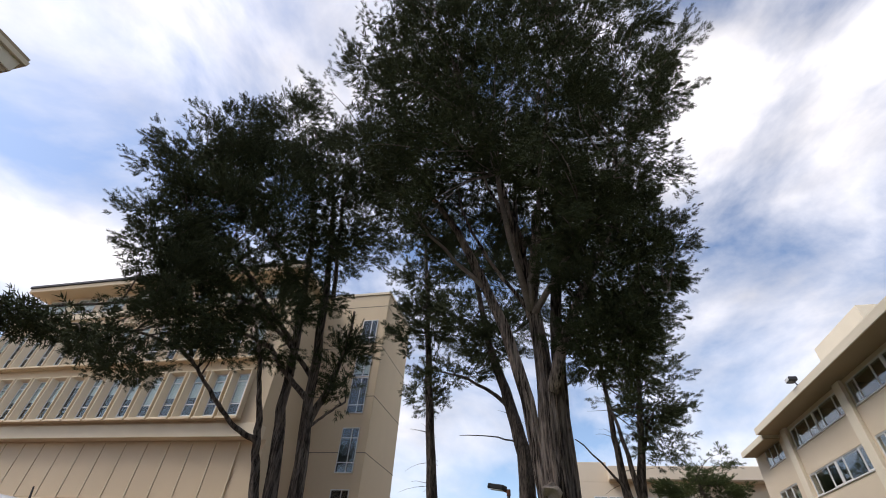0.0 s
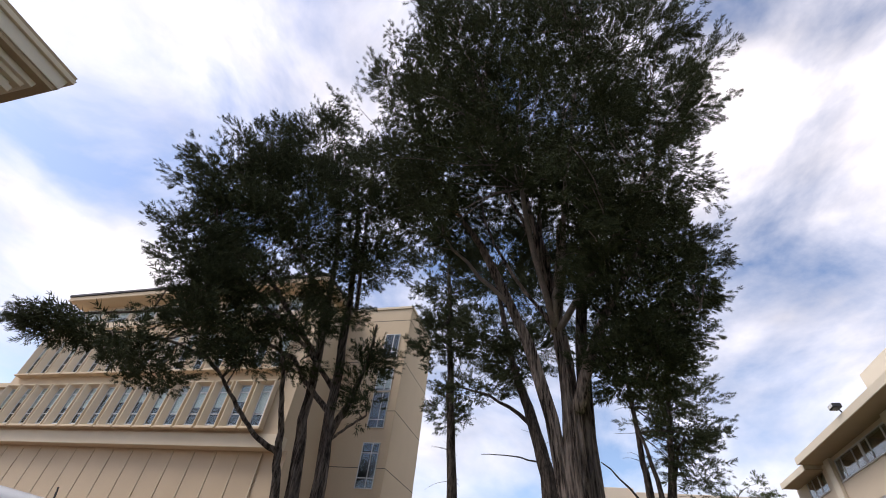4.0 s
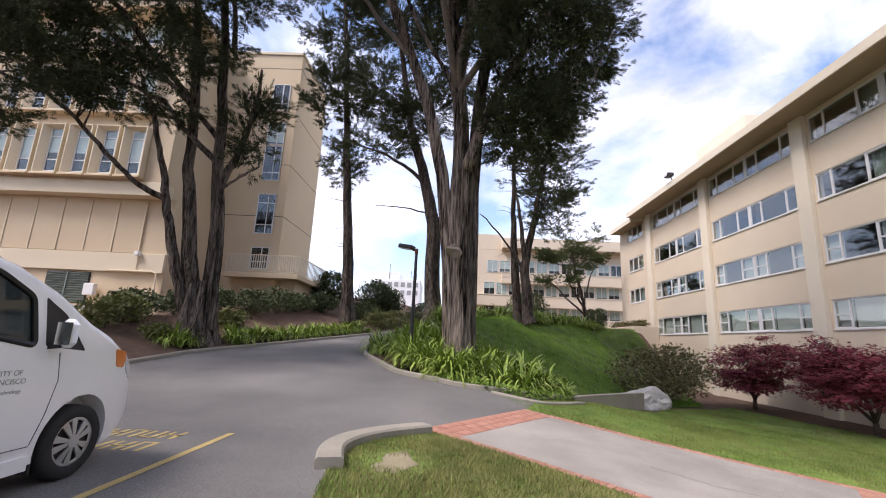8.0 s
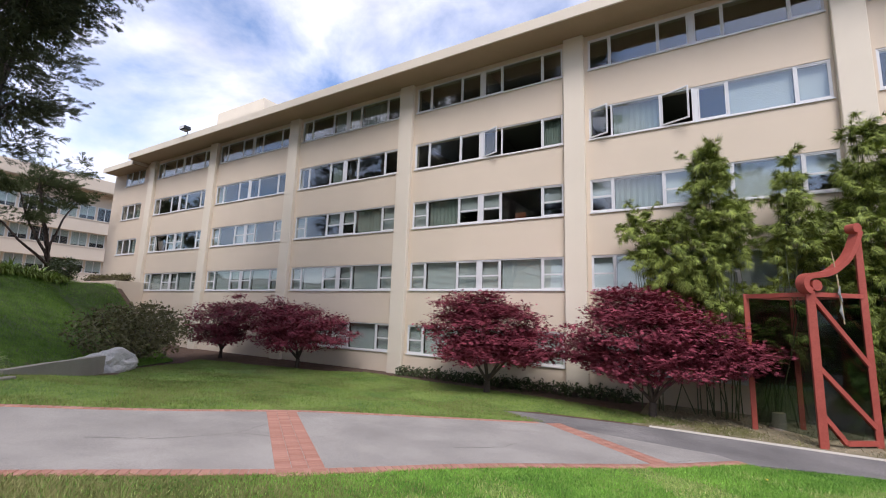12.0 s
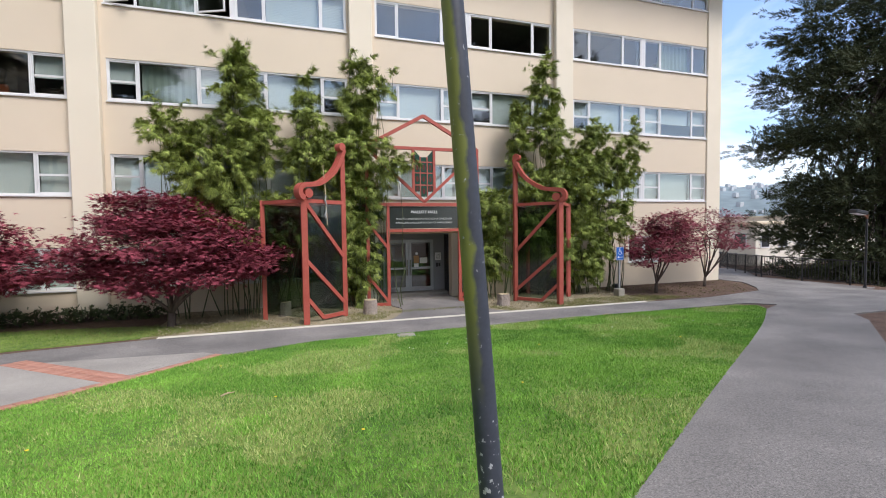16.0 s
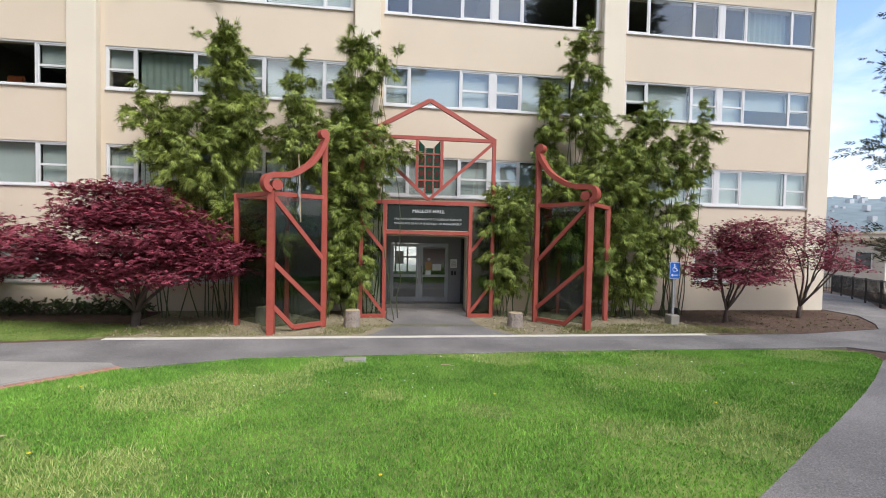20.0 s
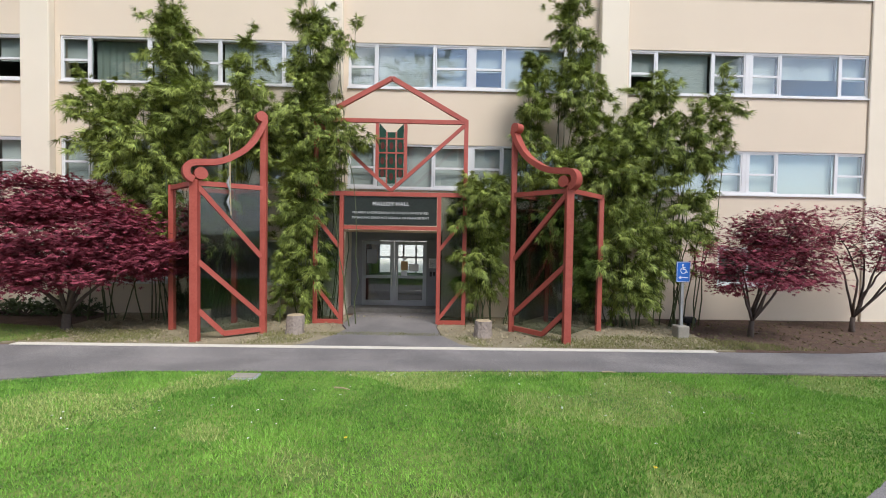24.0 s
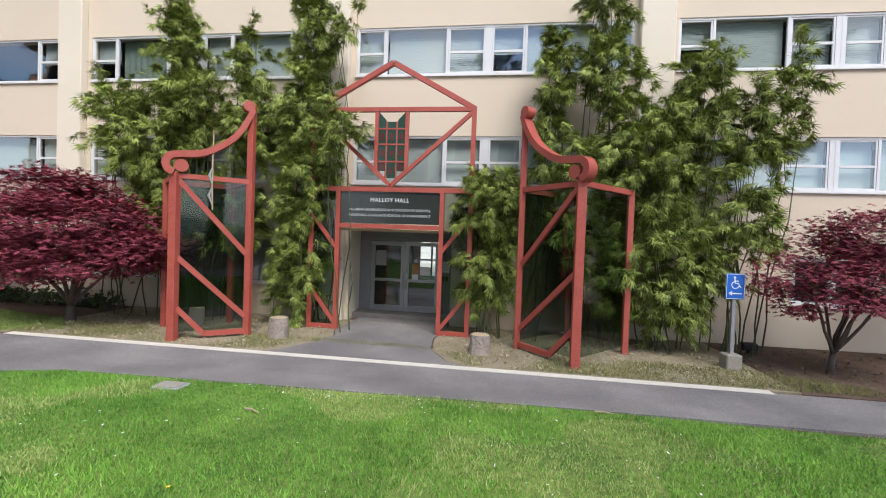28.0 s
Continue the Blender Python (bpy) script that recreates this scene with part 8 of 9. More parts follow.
# ---- shrubs and small planting ----
def bamboo_clump(cx, lobes, culms, label, seed, per):
    """Leafy bamboo: jointed canes and drooping fans of leaves."""
    rng = np.random.default_rng(seed)
    z0 = 0.0
    y0 = lobes[0][1]
    root = thing("bamboo_clump", (cx, y0, z0), label, "bamboo", "bamboo at the entrance")
    L = [(q[0] - cx, q[1] - y0, q[2], q[3] * 0.82, q[4] * 0.9, q[5] * 0.92, q[6]) for q in lobes]
    for i in range(culms):
        q = L[i % len(L)]
        bx = q[0] * 0.8 + rng.normal() * 0.25
        by = q[1] * 0.5 + rng.normal() * 0.18 - 0.05
        bm = bmesh.new()
        top = q[2] + q[5] * rng.uniform(0.4, 1.0)
        P = limb(bm, (bx, by, 0), (q[0] + rng.normal() * q[3] * 0.4, q[1] + rng.normal() * 0.2, top), 0.018, 0.006, rng, 0.0, 8, 5, 0.03)
        part("culm", bm, M_CULM, root)
    w = np.array([q[6] for q in L])
    n = int(per * w.sum())
    # leaves sit along arching twigs that droop at their ends
    c, d = in_lobes(rng, L, n // 24, 0.3)
    d = d * np.array([1, 0.8, 0.5]) + rng.normal(size=d.shape) * 0.35 + np.array([0, -0.1, 0.3])
    long = rng.uniform(0.15, 0.5, len(c))
    # long shoots that rise out of the clump and nod at the tip
    tops = np.array([(q[0], q[1], q[2] + q[5] * 0.75) for q in L if q[2] + q[5] > 4.5 for _ in range(4)])
    tops += rng.normal(size=tops.shape) * np.array([0.16, 0.1, 0.2])
    rise = rng.normal(size=tops.shape) * np.array([0.32, 0.2, 0.15]) + np.array([0, -0.1, 0.85])
    c, d = np.concatenate([c, tops]), np.concatenate([d, rise])
    long = np.concatenate([long, rng.uniform(0.5, 1.0, len(tops))])
    ii = rng.integers(0, len(c), n)
    t = rng.uniform(0, 1, n)
    ln = long[ii] * t
    p = c[ii] + d[ii] * ln[:, None] + rng.normal(size=(n, 3)) * 0.04
    p[:, 2] -= 0.5 * ln * t
    way = d[ii] * 0.7 + rng.normal(size=(n, 3)) * 0.5 + np.array([0, -0.15, -0.4]) + np.array([0, 0, -0.8]) * t[:, None]
    p[:, 1] = np.minimum(p[:, 1], -y0 - 0.28)
    tv, tf = BAMBOO
    ob = new("foliage", scatter("foliage", tv, tf, p, frames_from(way, rng, 0.3), rng.uniform(0.17, 0.29, n), M_BAMBOO))
    ob.parent = root
    bm = bmesh.new()
    for q, w, k in zip(tops, rise, long[-len(tops):]):
        tube(bm, [q - np.array([0, 0, 0.6]), q, q + w * k * 0.6 - np.array([0, 0, 0.15 * k]), q + w * k - np.array([0, 0, 0.5 * k])], [0.008, 0.006, 0.004, 0.002], 4)
    tagged(part("shoot_mass", bm, M_CULM, root), kind="stuff")


bamboo_clump(-5.4, [(-6.4, -1.0, 4.6, 1.35, 0.7, 1.25, 3.2), (-7.6, -1.0, 5.5, 0.45, 0.35, 0.4, 0.3), (-5.65, -1.0, 6.7, 0.42, 0.4, 1.3, 1.1), (-5.0, -1.05, 5.4, 0.5, 0.5, 0.9, 0.8), (-3.7, -1.0, 6.3, 0.35, 0.35, 0.85, 0.45), (-3.6, -1.0, 4.9, 0.7, 0.5, 0.9, 1.2), (-5.6, -0.95, 2.6, 1.6, 0.5, 1.3, 2.6), (-4.2, -0.95, 2.6, 0.9, 0.5, 1.3, 1.2)],
             34, "dense green bamboo clump behind the gate and against the wall", 71, 1600)
bamboo_clump(-2.1, [(-2.15, -1.0, 5.1, 0.62, 0.5, 1.2, 1.5), (-2.15, -1.0, 6.9, 0.36, 0.35, 1.15, 0.8), (-1.4, -1.05, 7.1, 0.36, 0.3, 0.4, 0.25), (-2.1, -1.05, 3.4, 0.62, 0.55, 1.3, 1.7), (-2.25, -1.05, 1.6, 0.6, 0.5, 1.3, 1.7), (-1.1, -1.6, 4.6, 0.35, 0.3, 0.4, 0.25)],
             22, "tall bamboo clump between gate and arch", 73, 1600)
bamboo_clump(2.2, [(2.35, -1.0, 3.2, 0.8, 0.5, 0.75, 1.5), (2.3, -0.95, 1.8, 0.65, 0.5, 1.2, 1.3), (3.7, -0.9, 6.0, 0.25, 0.3, 1.15, 0.45), (3.7, -0.9, 4.4, 0.4, 0.4, 1.0, 0.6)],
             16, "bamboo clump beside the entrance doors", 77, 1600)
bamboo_clump(5.8, [(5.8, -1.1, 4.0, 1.3, 0.7, 1.5, 3.0), (4.7, -1.0, 7.5, 0.28, 0.35, 1.05, 0.55), (4.9, -1.0, 6.0, 0.55, 0.45, 0.9, 0.9), (5.9, -1.2, 1.7, 1.5, 0.7, 1.4, 3.0), (6.8, -1.0, 5.5, 0.45, 0.4, 1.0, 0.7), (7.9, -1.0, 4.8, 0.75, 0.5, 0.8, 0.9), (8.6, -1.0, 5.6, 0.35, 0.35, 0.5, 0.3), (7.6, -1.1, 2.9, 0.7, 0.5, 1.3, 1.2), (4.3, -1.0, 3.2, 0.5, 0.5, 1.6, 1.0)],
             38, "large dark green bamboo clump beside the access sign", 79, 1600)


def maple(x, y, lobes, n, label, seed, trunk=0.09, leaf=0.1, bare=0.0):
    """A small red maple: forked bare stems under layered palmate leaves."""
    rng = np.random.default_rng(seed)
    z0 = ground_z(x, y)
    root = thing("red_maple", (x, y, z0), label, "tree", "red maples along the hall")
    L = [(q[0] - x, q[1] - y, q[2] - z0, *q[3:]) for q in lobes]
    bm = bmesh.new()
    fork = np.array((0.02, 0, 0.38))
    tube(bm, [(0, 0, -0.1), (0, 0, 0.12), tuple(fork)], [trunk * 1.4, trunk, trunk * 0.9], 9)
    part("trunk", bm, M_MAPLEBARK, root, smooth=True)
    ends = []
    for i in range(7):
        q = L[i % len(L)]
        an = 2 * math.pi * i / 7 + rng.uniform(-0.3, 0.3)
        tip = np.array((q[0] + q[3] * 0.62 * math.cos(an), q[1] + q[4] * 0.6 * math.sin(an), q[2] + q[5] * rng.uniform(-0.2, 0.5)))
        bm = bmesh.new()
        P = limb(bm, fork, tip, trunk * 0.55, 0.012, rng, 0.1, 8, 6, 0.05)
        part("stem", bm, M_MAPLEBARK, root, smooth=True)
        ends += [np.array(v) for v in P[2:]]
    # leaf layers
    n = int(n * 2.6)
    pads = max(60, n // 75)
    c, out = in_lobes(rng, L, pads, 0.35)
    ii = rng.integers(0, pads, n)
    off = rng.normal(size=(n, 3)) * np.array([0.24, 0.24, 0.075])
    off = np.clip(off, -0.42, 0.42)
    p = c[ii] + off
    way = off * np.array([1, 1, 0.3]) + out[ii] * 0.12 + rng.normal(size=(n, 3)) * 0.06 + np.array([0, 0, -0.07])
    tv, tf = MAPLE
    me = scatter("foliage", tv, tf, p, frames_from(way, rng, 0.6), leaf * rng.uniform(0.7, 1.3, n), M_MAPLE)
    ob = new("foliage", me)
    ob.parent = root
    bm = bmesh.new()
    E = np.array(ends)
    for q in c[:int(110 + 80 * bare)]:
        a = E[np.argmin(np.linalg.norm(E - q, axis=1))]
        limb(bm, a, q, 0.014, 0.004, rng, 0.06, 4, 4)
    tagged(part("twig_mass", bm, M_MAPLEBARK, root), kind="stuff")


maple(-27.6, -2.0, [(-27.4, -2.2, 1.9, 2.2, 1.6, 0.95, 2), (-27.2, -2.3, 1.2, 1.8, 1.3, 0.4, 0.9), (-26.6, -2.2, 2.5, 1.6, 1.4, 0.7, 1)], 5200, "broad dark-red maple with low branches on the lawn edge", 91)
maple(-21.9, -1.9, [(-21.9, -2.1, 1.95, 2.5, 1.6, 0.85, 2), (-22.0, -2.3, 1.2, 2.1, 1.4, 0.4, 1.0), (-23.2, -2.1, 2.5, 1.7, 1.4, 0.7, 1.2), (-20.2, -2, 1.6, 1.4, 1.2, 0.5, 0.8)], 6500, "broad dark-red maple against the cream wall", 92)
maple(-12.45, -1.85, [(-12.5, -1.9, 2.2, 2.4, 1.5, 0.95, 3), (-12.4, -2.1, 1.35, 1.9, 1.3, 0.42, 1.2), (-12.9, -1.9, 2.9, 1.5, 1.2, 0.6, 1.3), (-10.6, -1.9, 1.7, 1.1, 1.0, 0.5, 0.8)], 9000, "large round dark-red maple on the lawn edge", 93, 0.1)
maple(-7.25, -2.3, [(-7.3, -2.35, 2.2, 2.1, 1.35, 0.9, 3), (-7.2, -2.5, 1.35, 1.7, 1.1, 0.42, 1.1), (-7.7, -2.3, 2.95, 1.2, 1.0, 0.5, 1.1), (-5.4, -2.4, 1.75, 0.9, 0.9, 0.45, 0.7), (-9.0, -2.3, 1.7, 0.8, 0.9, 0.5, 0.6)], 9000, "large dark-red maple beside the bamboo", 94, 0.1)
maple(8.7, -2.2, [(8.9, -2.2, 1.75, 1.5, 1.1, 0.75, 2.4), (9.5, -2.1, 2.5, 1.1, 0.9, 0.6, 1.4)], 3600, "small airy dark-red maple in the mulch bed", 95, 0.06, 0.08, 1)
maple(11.85, -1.5, [(12.0, -1.5, 2.5, 1.5, 1.0, 0.75, 2), (12.8, -1.5, 1.9, 1.1, 0.9, 0.5, 0.8)], 1500, "sparse small red maple with bare twigs by the wall's end", 96, 0.06, 0.075, 2)


def shrub(x, y, rx, ry, h, n, label, mat, seed, leaf=0.1, template=None, base=0.0, name="shrub", group=""):
    rng = np.random.default_rng(seed)
    z0 = ground_z(x, y) + base
    root = thing(name, (x, y, z0), label, "shrub", group)
    bm = bmesh.new()
    for i in range(9):
        an = rng.uniform(0, 6.28)
        limb(bm, (rng.normal() * 0.08, rng.normal() * 0.08, -0.05), (rx * 0.7 * math.cos(an), ry * 0.7 * math.sin(an), h * rng.uniform(0.5, 0.85)), 0.03, 0.008, rng, 0.05, 5, 4)
    tagged(part("stem_mass", bm, M_MAPLEBARK, root), kind="stuff")
    L = [(0, 0, h * 0.55, rx, ry, h * 0.47, 3), (rx * 0.4, 0.1 * ry, h * 0.66, rx * 0.55, ry * 0.6, h * 0.36, 1), (-rx * 0.45, 0, h * 0.6, rx * 0.5, ry * 0.6, h * 0.38, 1)]
    p, d = in_lobes(rng, L, n, 0.45)
    p += rng.normal(size=p.shape) * 0.07
    way = d + rng.normal(size=d.shape) * 0.5
    tv, tf = template or OVAL
    ob = new("foliage", scatter("foliage", tv, tf, p, frames_from(way, rng, 0.2), leaf * rng.uniform(0.6, 1.4, n), mat))
    ob.parent = root
    return root


shrub(-26.4, -6.8, 2.3, 2.2, 2.4, 3900, "rounded brown-green shrub beside the pale rock", M_BROWNFOL, 101, 0.12)
shrub(-28.8, -5.2, 1.6, 1.4, 2.1, 1700, "rounded brown-green shrub beside the pale rock", M_BROWNFOL, 102, 0.12)


def strap_mesh(seed, n, length, width):
    """A tuft of long arching strap leaves."""
    rng = np.random.default_rng(seed)
    V, F = [], []
    for i in range(n):
        an = rng.uniform(0, 2 * np.pi)
        el = rng.uniform(0.45, 1.4)
        ln = length * rng.uniform(0.6, 1.15)
        dx, dy = math.cos(an), math.sin(an)
        x = y = 0.0
        z = 0.0
        w = width * rng.uniform(0.7, 1.2)
        b = len(V)
        seg = 5
        for k in range(seg + 1):
            t = k / seg
            ww = w * (0.75 + 0.5 * t - 1.2 * t * t) if k < seg else 0.002
            V.append((x * dx - dy * ww / 2 + dx * 0.05, x * dy + dx * ww / 2 + dy * 0.05, z))
            V.append((x * dx + dy * ww / 2 + dx * 0.05, x * dy - dx * ww / 2 + dy * 0.05, z))
            a = el - 3.1 * t * t * (1.5 - el * 0.72)
            x += math.cos(a) * ln / seg
            z += math.sin(a) * ln / seg
        for k in range(seg):
            F.append((b + 2 * k, b + 2 * k + 1, b + 2 * k + 3, b + 2 * k + 2))
    return V, F


STRAPS = []
for _s, (_n, _l, _w) in enumerate(((60, 0.8, 0.075), (66, 0.95, 0.08), (54, 0.66, 0.07))):
    _v, _f = strap_mesh(200 + _s, _n, _l, _w)
    STRAPS.append(quads_mesh("strap_leaves", _v, _f, M_STRAP))
    STRAPS[-1].shade_smooth()


def strap_clump(x, y, s, i, label, group):
    z = ground_z(x, y)
    ob = new("lily_clump", STRAPS[i % 3])
    ob.location = (x, y, z - 0.02)
    ob.rotation_euler = (0, 0, i * 2.4)
    ob.scale = (s, s, s * (0.9 + 0.05 * (i % 4)))
    return tagged(ob, label, "plant", group)


_rnd = random.Random(8)
# the island's front: a broad drift of strap-leaved lilies round lamp and trunk
_k = 0
for _i in range(190):
    _t = _rnd.uniform(0, 1)
    _p = ISLAND[int(_t * (len(ISLAND) - 8)) + 6]
    _c = Vector((-23.0, -15.6))
    _d = (_c - Vector(_p))
    _q = Vector(_p) + _d.normalized() * _rnd.uniform(0.5, 3.4)
    if (_q - Vector((-21.9, -15.75))).length > 1.0:
        strap_clump(_q.x, _q.y, _rnd.uniform(0.95, 1.5), _k, "bright green strap-leaved lily clump on the island", "lily clumps on the island")
        _k += 1
for _x, _y, _s in ((-19.9, -14.2, 1.25), (-20.3, -13.9, 1.3), (-20.0, -13.5, 1.15), (-20.3, -14.6, 1.2), (-20.4, -12.75, 0.8), (-20.7, -12.4, 0.75), (-20.2, -13.0, 0.7)):
    strap_clump(_x, _y, _s, _k, "large bright green strap-leaved clump above the ground cover", "lily clumps on the island")
    _k += 1
# lily row along the garden kerb and along the drive's far bend
for _i in range(64):
    _x = -22.5 - 13.5 * _i / 63 + _rnd.uniform(-0.12, 0.12)
    if -24.7 < _x < -23.2:
        continue
    _y = kerb_y(_x) - 0.55 - _rnd.uniform(0, 0.7)
    strap_clump(_x, _y, _rnd.uniform(0.9, 1.25), _k, "dark green lily clump in the row along the kerb", "lily row along the garden kerb")
    _k += 1
# lily hedge on the crest of the bank
for _i in range(90):
    _t = _i / 89
    _c = [(-27.5, -16.6), (-30.5, -15.4), (-33.4, -14.3), (-34.4, -12.5), (-35.8, -10.4), (-37.6, -8.0), (-39.6, -6.0), (-41.0, -4.6)]
    _j = min(6, int(_t * 7))
    _f = _t * 7 - _j
    _x = _c[_j][0] * (1 - _f) + _c[_j + 1][0] * _f + _rnd.uniform(-0.3, 0.3)
    _y = _c[_j][1] * (1 - _f) + _c[_j + 1][1] * _f + _rnd.uniform(-0.4, 0.4)
    strap_clump(_x, _y, _rnd.uniform(1.0, 1.4), _k, "dark green lily clump in the hedge on the bank", "lily hedge on the bank")
    _k += 1


def cover(name, poly, n, h, leaf, mat, label, seed):
    """Low creeping leaves over a patch of ground."""
    rng = np.random.default_rng(seed)
    px, py = np.array([p[0] for p in poly]), np.array([p[1] for p in poly])
    x = rng.uniform(px.min(), px.max(), n * 3)
    y = rng.uniform(py.min(), py.max(), n * 3)
    k = inside(poly, x, y)
    x, y = x[k][:n], y[k][:n]
    z = np.array([ground_z(a, b) for a, b in zip(x, y)]) + rng.uniform(0.02, h, len(x))
    p = np.stack([x, y, z], 1)
    tv, tf = OVAL
    way = rng.normal(size=p.shape) + np.array([0, 0, 0.5])
    ob = new(name, scatter(name, tv, tf, p, frames_from(way, rng, 0.4), leaf * rng.uniform(0.6, 1.4, len(x)), mat))
    return tagged(ob, label, "plant", kind="stuff")


cover("ground_cover", [(-18.7, -16.2), (-18.4, -15.1), (-18.2, -13.7), (-19.6, -12.4), (-20.6, -12.5), (-21.5, -13.5), (-21.2, -15.0), (-20.2, -16.6)], 7000, 0.22, 0.075, M_IVY, "bright green creeping ground cover on the island", 301)
cover("ground_cover", [(-21, -17.6), (-24.5, -19.0), (-28, -19.2), (-28, -15), (-22.5, -14.6), (-20.6, -15.6)], 7000, 0.16, 0.075, M_IVY, "green creeping ground cover on the island", 302)
cover("leaf_litter", [(-7.4, -3.4), (-7.4, -0.3), (7.3, -0.3), (7.3, -3.45), (2.0, -3.45), (1.3, -2.4), (1.3, -0.4), (-1.2, -0.4), (-1.2, -2.4), (-1.75, -3.45)], 5000, 0.02, 0.042, M_LITTER, "dry pale bamboo leaves on the bed", 303)
cover("leaf_litter", [(7.4, -3.4), (7.4, -0.3), (14.1, -0.3), (13.8, -1.6), (12.6, -3.0), (9.6, -3.5)], 700, 0.02, 0.05, M_BROWNFOL, "dark fallen leaves on the mulch bed", 304)
# garden bank left of the drive
for _i, (_x, _y, _rx, _h, _m, _n, _l) in enumerate((
        (-21.8, -28.6, 0.7, 0.9, 'M', 500, "olive green garden shrub on the bark slope"), (-23.2, -28.8, 0.9, 1.0, 'M', 700, "olive green garden shrub on the bark slope"),
        (-24.6, -29.4, 1.1, 1.1, 'D', 800, "dark green garden shrub below the building"), (-26.5, -28.6, 1.0, 1.0, 'D', 800, "dark green garden shrub below the building"),
        (-28.6, -28.4, 1.2, 1.2, 'D', 900, "dark green garden shrub below the balcony"), (-30.6, -27.2, 1.3, 1.3, 'D', 900, "dark green garden shrub below the balcony"),
        (-32.8, -26.8, 1.4, 1.4, 'D', 900, "dark green garden shrub below the balcony"), (-35.2, -26.4, 1.3, 1.1, 'D', 1000, "dark rounded shrub on the bank"),
        (-37.8, -25.6, 1.3, 1.2, 'D', 1200, "dark rounded shrub on the bank"), (-40.0, -23.0, 1.5, 1.3, 'D', 1200, "dark rounded shrub on the bank"), (-38.6, -21.4, 1.3, 1.2, 'M', 900, "light olive shrub on the crest of the bank"),
        (-41.0, -20.4, 1.4, 1.3, 'M', 900, "light olive shrub on the crest of the bank"), (-39.5, -18.2, 1.4, 1.5, 'D', 1100, "dark rounded shrub beyond the drive"),
        (-27.2, -26.6, 0.8, 0.7, 'M', 500, "olive green garden shrub on the bark slope"), (-22.6, -26.9, 0.5, 0.5, 'M', 300, "small olive green shrub on the bark slope"))):
    shrub(_x, _y, _rx, _rx, _h, int(_n * 1.6), _l, M_OLIVE if _m == 'M' else M_GARDEN, 400 + _i, 0.13, group="garden shrubs on the bank")
shrub(-41.6, -26.0, 1.6, 1.6, 2.7, 3000, "large dark bush beyond the balcony", M_GARDEN, 481, 0.16, group="garden shrubs on the bank")
shrub(-43.4, -22.6, 1.8, 1.8, 3.0, 3000, "large dark bush on the crest of the bank", M_GARDEN, 482, 0.16, group="garden shrubs on the bank")
shrub(-43.8, -21.6, 1.5, 1.5, 2.6, 2200, "dark bush on the crest of the bank", M_GARDEN, 483, 0.16, group="garden shrubs on the bank")
shrub(-51.5, -8.4, 2.2, 2.2, 3.6, 4200, "round dark small tree before the far building", M_GARDEN, 484, 0.16, name="round_tree")
for _i, (_x, _y) in enumerate(((-21.3, -29.0), (-22.3, -26.5), (-22.9, -27.6), (-24.8, -27.0), (-26.4, -26.2))):
    strap_clump(_x, _y, 0.75, _i, "upright grassy clump on the bark slope", "grassy clumps on the bark slope")
shrub(-40.6, -4.9, 0.9, 0.9, 1.5, 1100, "dark conical shrub at the end of the lily hedge", M_GARDEN, 431, 0.12)
# low dark border plants along the wall
for _i in range(17):
    _x = -17.0 + _i * 0.55
    shrub(_x, -0.45, 0.36, 0.26, 0.3, 150, "low dark border plant at the foot of the wall", M_GARDEN, 440 + _i, 0.1, name="border_plant", group="border plants at the wall")


def fallen(seed):
    """Pale petals and leaves on lawn and path."""
    rng = np.random.default_rng(seed)
    n = 120
    x = np.concatenate([rng.uniform(-3, 5, n // 2), rng.normal(0.5, 1.2, n // 2)])
    y = np.concatenate([rng.uniform(-8.4, -5.6, n // 2), rng.normal(-5.62, 0.1, n // 2)])
    z = np.array([ground_z(a, b) for a, b in zip(x, y)]) + 0.05
    p = np.stack([x, y, z], 1)
    way = rng.normal(size=p.shape) * np.array([1, 1, 0.2])
    ob = new("fallen_petals", scatter("fallen_petals", *OVAL, p, frames_from(way, rng, 0.8), rng.uniform(0.012, 0.03, n), M_PAPER))
    tagged(ob, "white petals and small pale leaves fallen on the lawn", "litter", kind="stuff")


fallen(9)


def dandelions():
    """Small yellow flower heads on the lawn."""
    rng = random.Random(12)
    for x, y in ((-4.2, -9.6), (-1.15, -10.3), (0.3, -8.2), (-3.3, -11.1), (-6.3, -10.4), (-8.1, -11.8), (-5.2, -7.4), (3.0, -8.8), (-7.0, -14.2)):
        root = thing("dandelion", (x, y, ground_z(x, y)), "small yellow dandelion flower open in the lawn", "flower", "dandelions on the lawn")
        bm = bmesh.new()
        tube(bm, [(0, 0, -0.01), (0.003, 0, 0.045)], [0.003, 0.0025], 5)
        part("stalk", bm, M_STRAP, root)
        bm = bmesh.new()
        n = 14
        top = bm.verts.new((0.003, 0, 0.058))
        ring = [bm.verts.new((0.003 + (0.018 if k % 2 else 0.013) * math.cos(2 * math.pi * k / n), 0.018 * math.sin(2 * math.pi * k / n), 0.05 + rng.uniform(-0.003, 0.003))) for k in range(n)]
        foot = bm.verts.new((0.003, 0, 0.042))
        for k in range(n):
            bm.faces.new((top, ring[k], ring[(k + 1) % n]))
            bm.faces.new((foot, ring[(k + 1) % n], ring[k]))
        part("flower_head", bm, M_DANDELION, root, "bright yellow flower head")


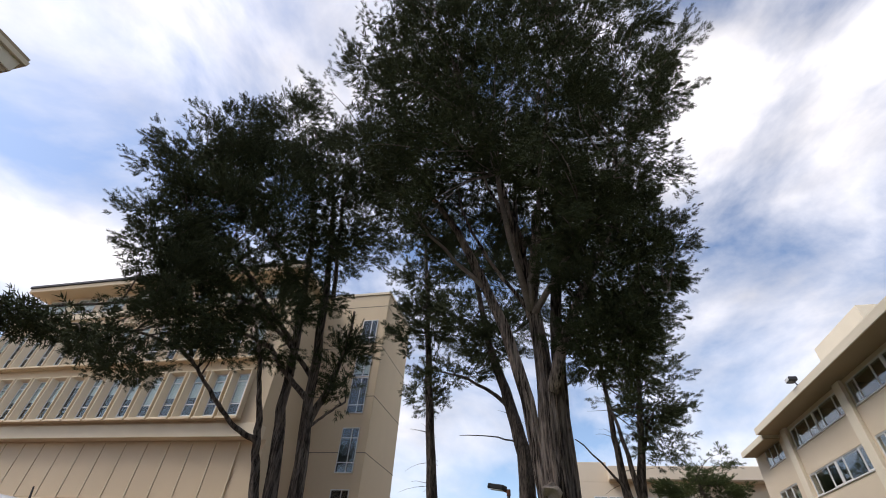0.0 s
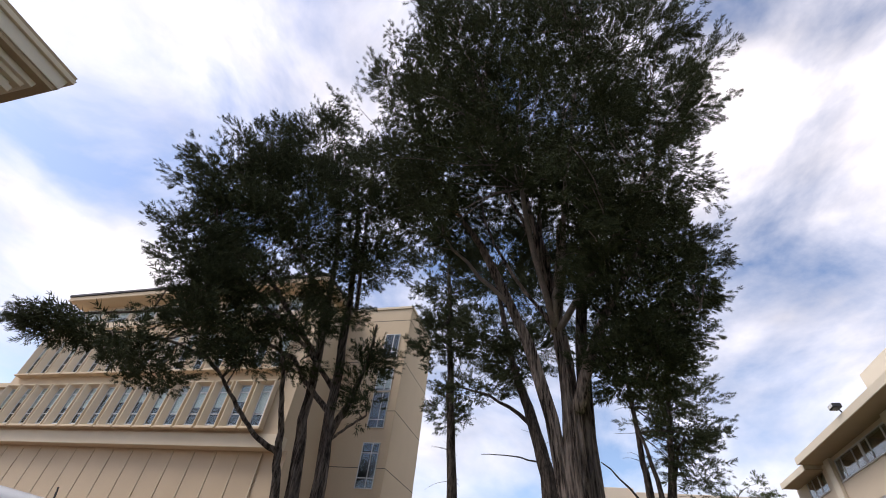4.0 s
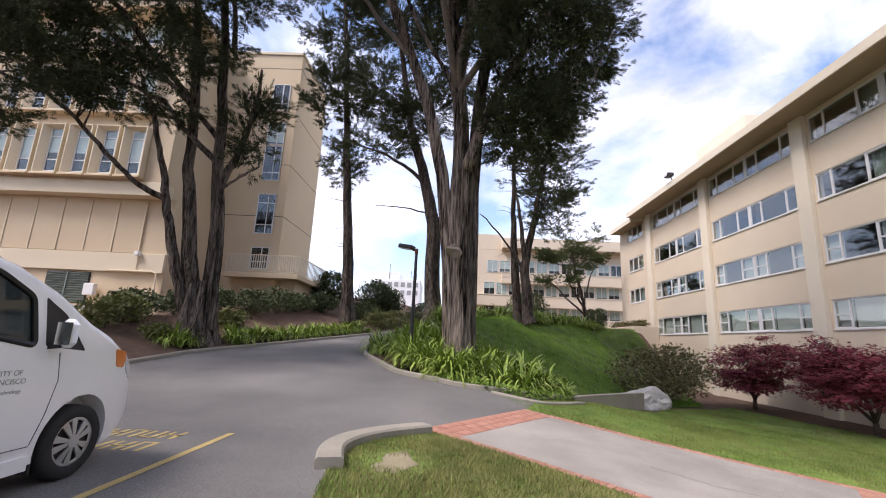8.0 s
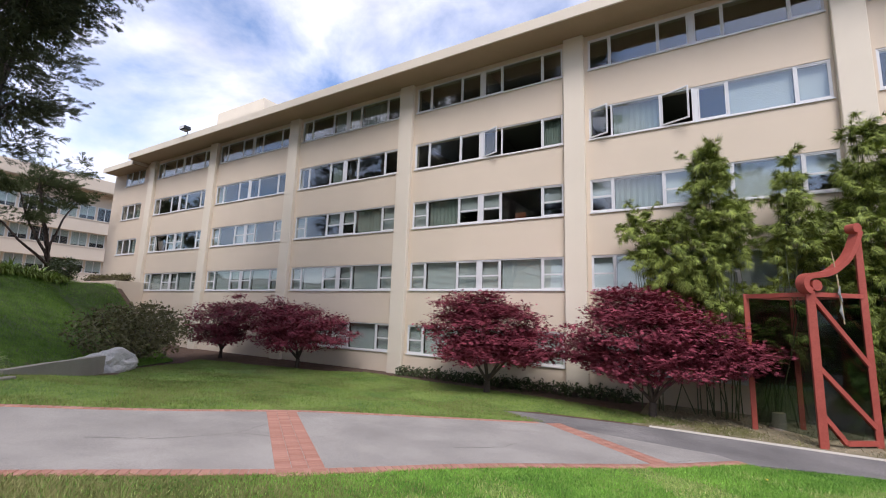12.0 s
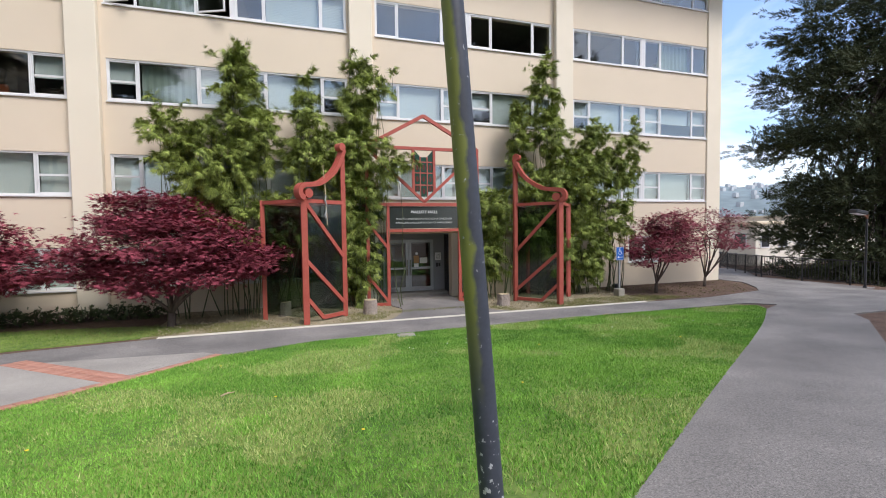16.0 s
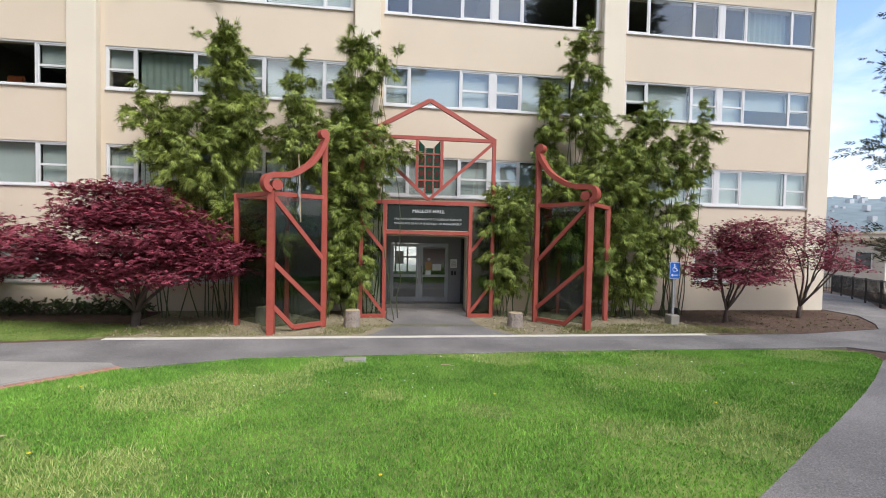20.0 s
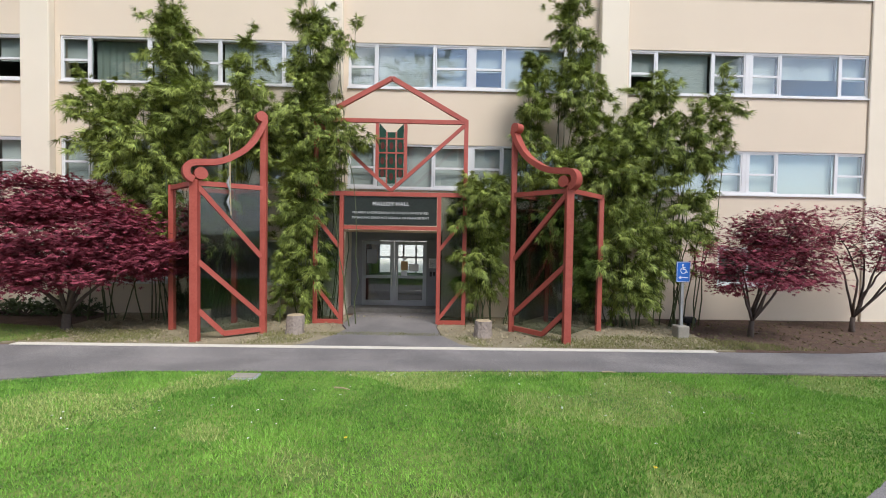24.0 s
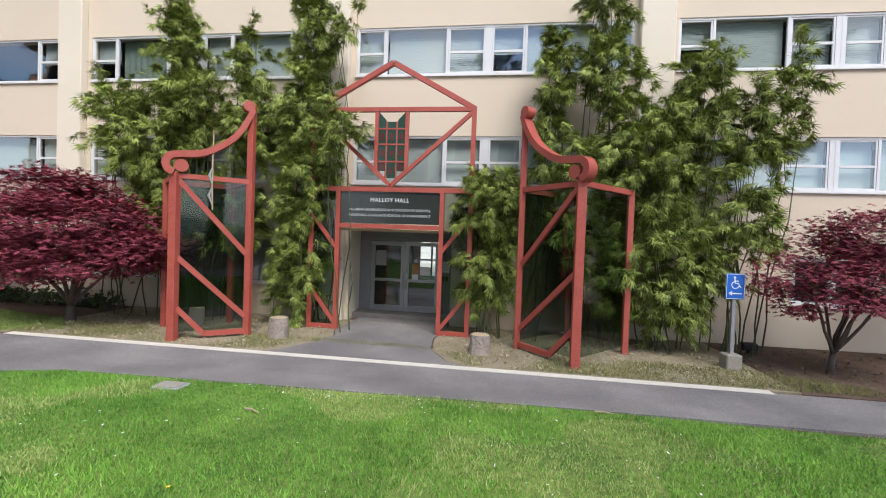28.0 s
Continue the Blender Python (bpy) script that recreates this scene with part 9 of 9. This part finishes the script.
M_DANDELION = material("yellow_petals", (0.7, 0.5, 0.02), 0.7, vary=0.15, scale=40, fine=200, bump=0)
dandelions()
grass("dry_grass", [(-7.4, -3.45), (-7.4, -2.2), (7.3, -2.4), (9.5, -3.5), (7.3, -3.5), (2.1, -3.45), (1.5, -2.6), (-1.4, -2.6), (-1.8, -3.4)], 16000, 0.055, M_BLADEDRY, "thin straw-yellow grass before the gates", 18, only=-0.2)


def boulder():
    x, y = -23.4, -8.75
    bm = bmesh.new()
    bmesh.ops.create_icosphere(bm, subdivisions=4, radius=1.0)
    for v in bm.verts:
        d = v.co.normalized()
        q = 0.8 + 0.35 * noise.noise(d * 1.3 + Vector((3, 1, 0))) + 0.12 * noise.noise(d * 4)
        v.co = Vector((d.x * 0.85, d.y * 1.25, max(-0.2, d.z * 0.66))) * q
    ob = part("boulder", bm, M_STONE, None)
    ob.location = (x, y, ground_z(x, y) + 0.12)
    ob.rotation_euler = (0, 0, 0.5)
    tagged(ob, "pale grey-white granite boulder at the end of the low wall", "rock")


boulder()


def low_wall():
    """Low concrete retaining wall between island and boulder."""
    bm = bmesh.new()
    pts = [(-20.0, -12.3), (-20.9, -11.1), (-21.9, -9.9), (-22.7, -9.2)]
    rings = []
    for i, (x, y) in enumerate(pts):
        h = (0.1, 0.32, 0.5, 0.55)[i]
        z = ground_z(x, y)
        rings.append([bm.verts.new((x - o, y - o * 0.7, q)) for o, q in ((-0.09, z - 0.2), (-0.09, z + h), (0.09, z + h), (0.09, z - 0.2))])
    for a, b in zip(rings, rings[1:]):
        for k in range(3):
            bm.faces.new((a[k], b[k], b[k + 1], a[k + 1]))
    bm.faces.new(rings[0][::-1])
    bm.faces.new(rings[-1])
    bmesh.ops.recalc_face_normals(bm, faces=bm.faces[:])
    tagged(part("low_wall", bm, M_KERB, None), "low weathered concrete retaining wall", "wall", kind="structure")
    bm = bmesh.new()
    box(bm, -47.5, -1.9, 1.5, -40.8, -1.65, 4.2, 0.02)
    box(bm, -41.048, -1.648, -0.5, -40.8, -0.02, 4.2, 0.02)
    tagged(part("planter_wall", bm, M_STUCCO, None), "cream retaining wall of the raised bed", "wall", kind="structure")
    bm = bmesh.new()
    box(bm, -47.5, -1.648, 2.5, -41.05, -0.05, 4.08)
    tagged(part("planter_soil", bm, M_MULCH, None), "raised planting bed by the hall", "ground", kind="structure")


low_wall()
for _i in range(6):
    _s = shrub(-47.0 + _i * 1.1, -1.0, 0.6, 0.45, 0.6, 260, "low dark shrub in the raised bed", M_BROWNFOL, 470 + _i, 0.12, group="shrubs in the raised bed")
    _s.location.z = 4.08


def valve_cover(x, y):
    root = thing("valve_cover", (x, y, ground_z(x, y)), "grey plastic valve cover set into the lawn edge", "cover")
    bm = bmesh.new()
    box(bm, -0.2, -0.14, -0.05, 0.2, 0.14, 0.035, 0.015)
    part("box", bm, M_PAPERGREY, root)
    bm = bmesh.new()
    box(bm, -0.17, -0.11, 0.036, 0.17, 0.11, 0.046, 0.006)
    part("lid", bm, M_KERB, root)


def foot_light(x, y):
    root = thing("ground_light", (x, y, ground_z(x, y)), "small black ground floodlight at the foot of the wall", "light")
    bm = bmesh.new()
    tube(bm, [(0, 0, -0.05), (0, 0, 0.1)], [0.04, 0.035], 10)
    part("stake", bm, M_DARK, root)
    bm = bmesh.new()
    box(bm, -0.17, -0.1, 0.08, 0.17, 0.1, 0.24, 0.04)
    part("housing", bm, M_DARK, root)


def lawn_stick(x, y, rz, ln):
    bm = bmesh.new()
    tube(bm, [(-ln / 2, 0, 0.0), (0, 0.012, 0.006), (ln / 2, 0, 0.0)], [0.012, 0.011, 0.006], 7)
    ob = part("fallen_sheath", bm, M_DRYCULM, None)
    ob.location, ob.rotation_euler = (x, y, ground_z(x, y) + 0.045), (0.06, 0, rz)
    tagged(ob, "pale dry bamboo sheath fallen on the lawn", "twig", "fallen bamboo sheaths")


valve_cover(-1.69, -5.82)
foot_light(7.95, -0.95)
lawn_stick(-0.09, -6.5, -0.35, 0.24)
lawn_stick(4.0, -5.4, -0.1, 0.22)
lawn_stick(-4.8, -9.2, 0.6, 0.18)
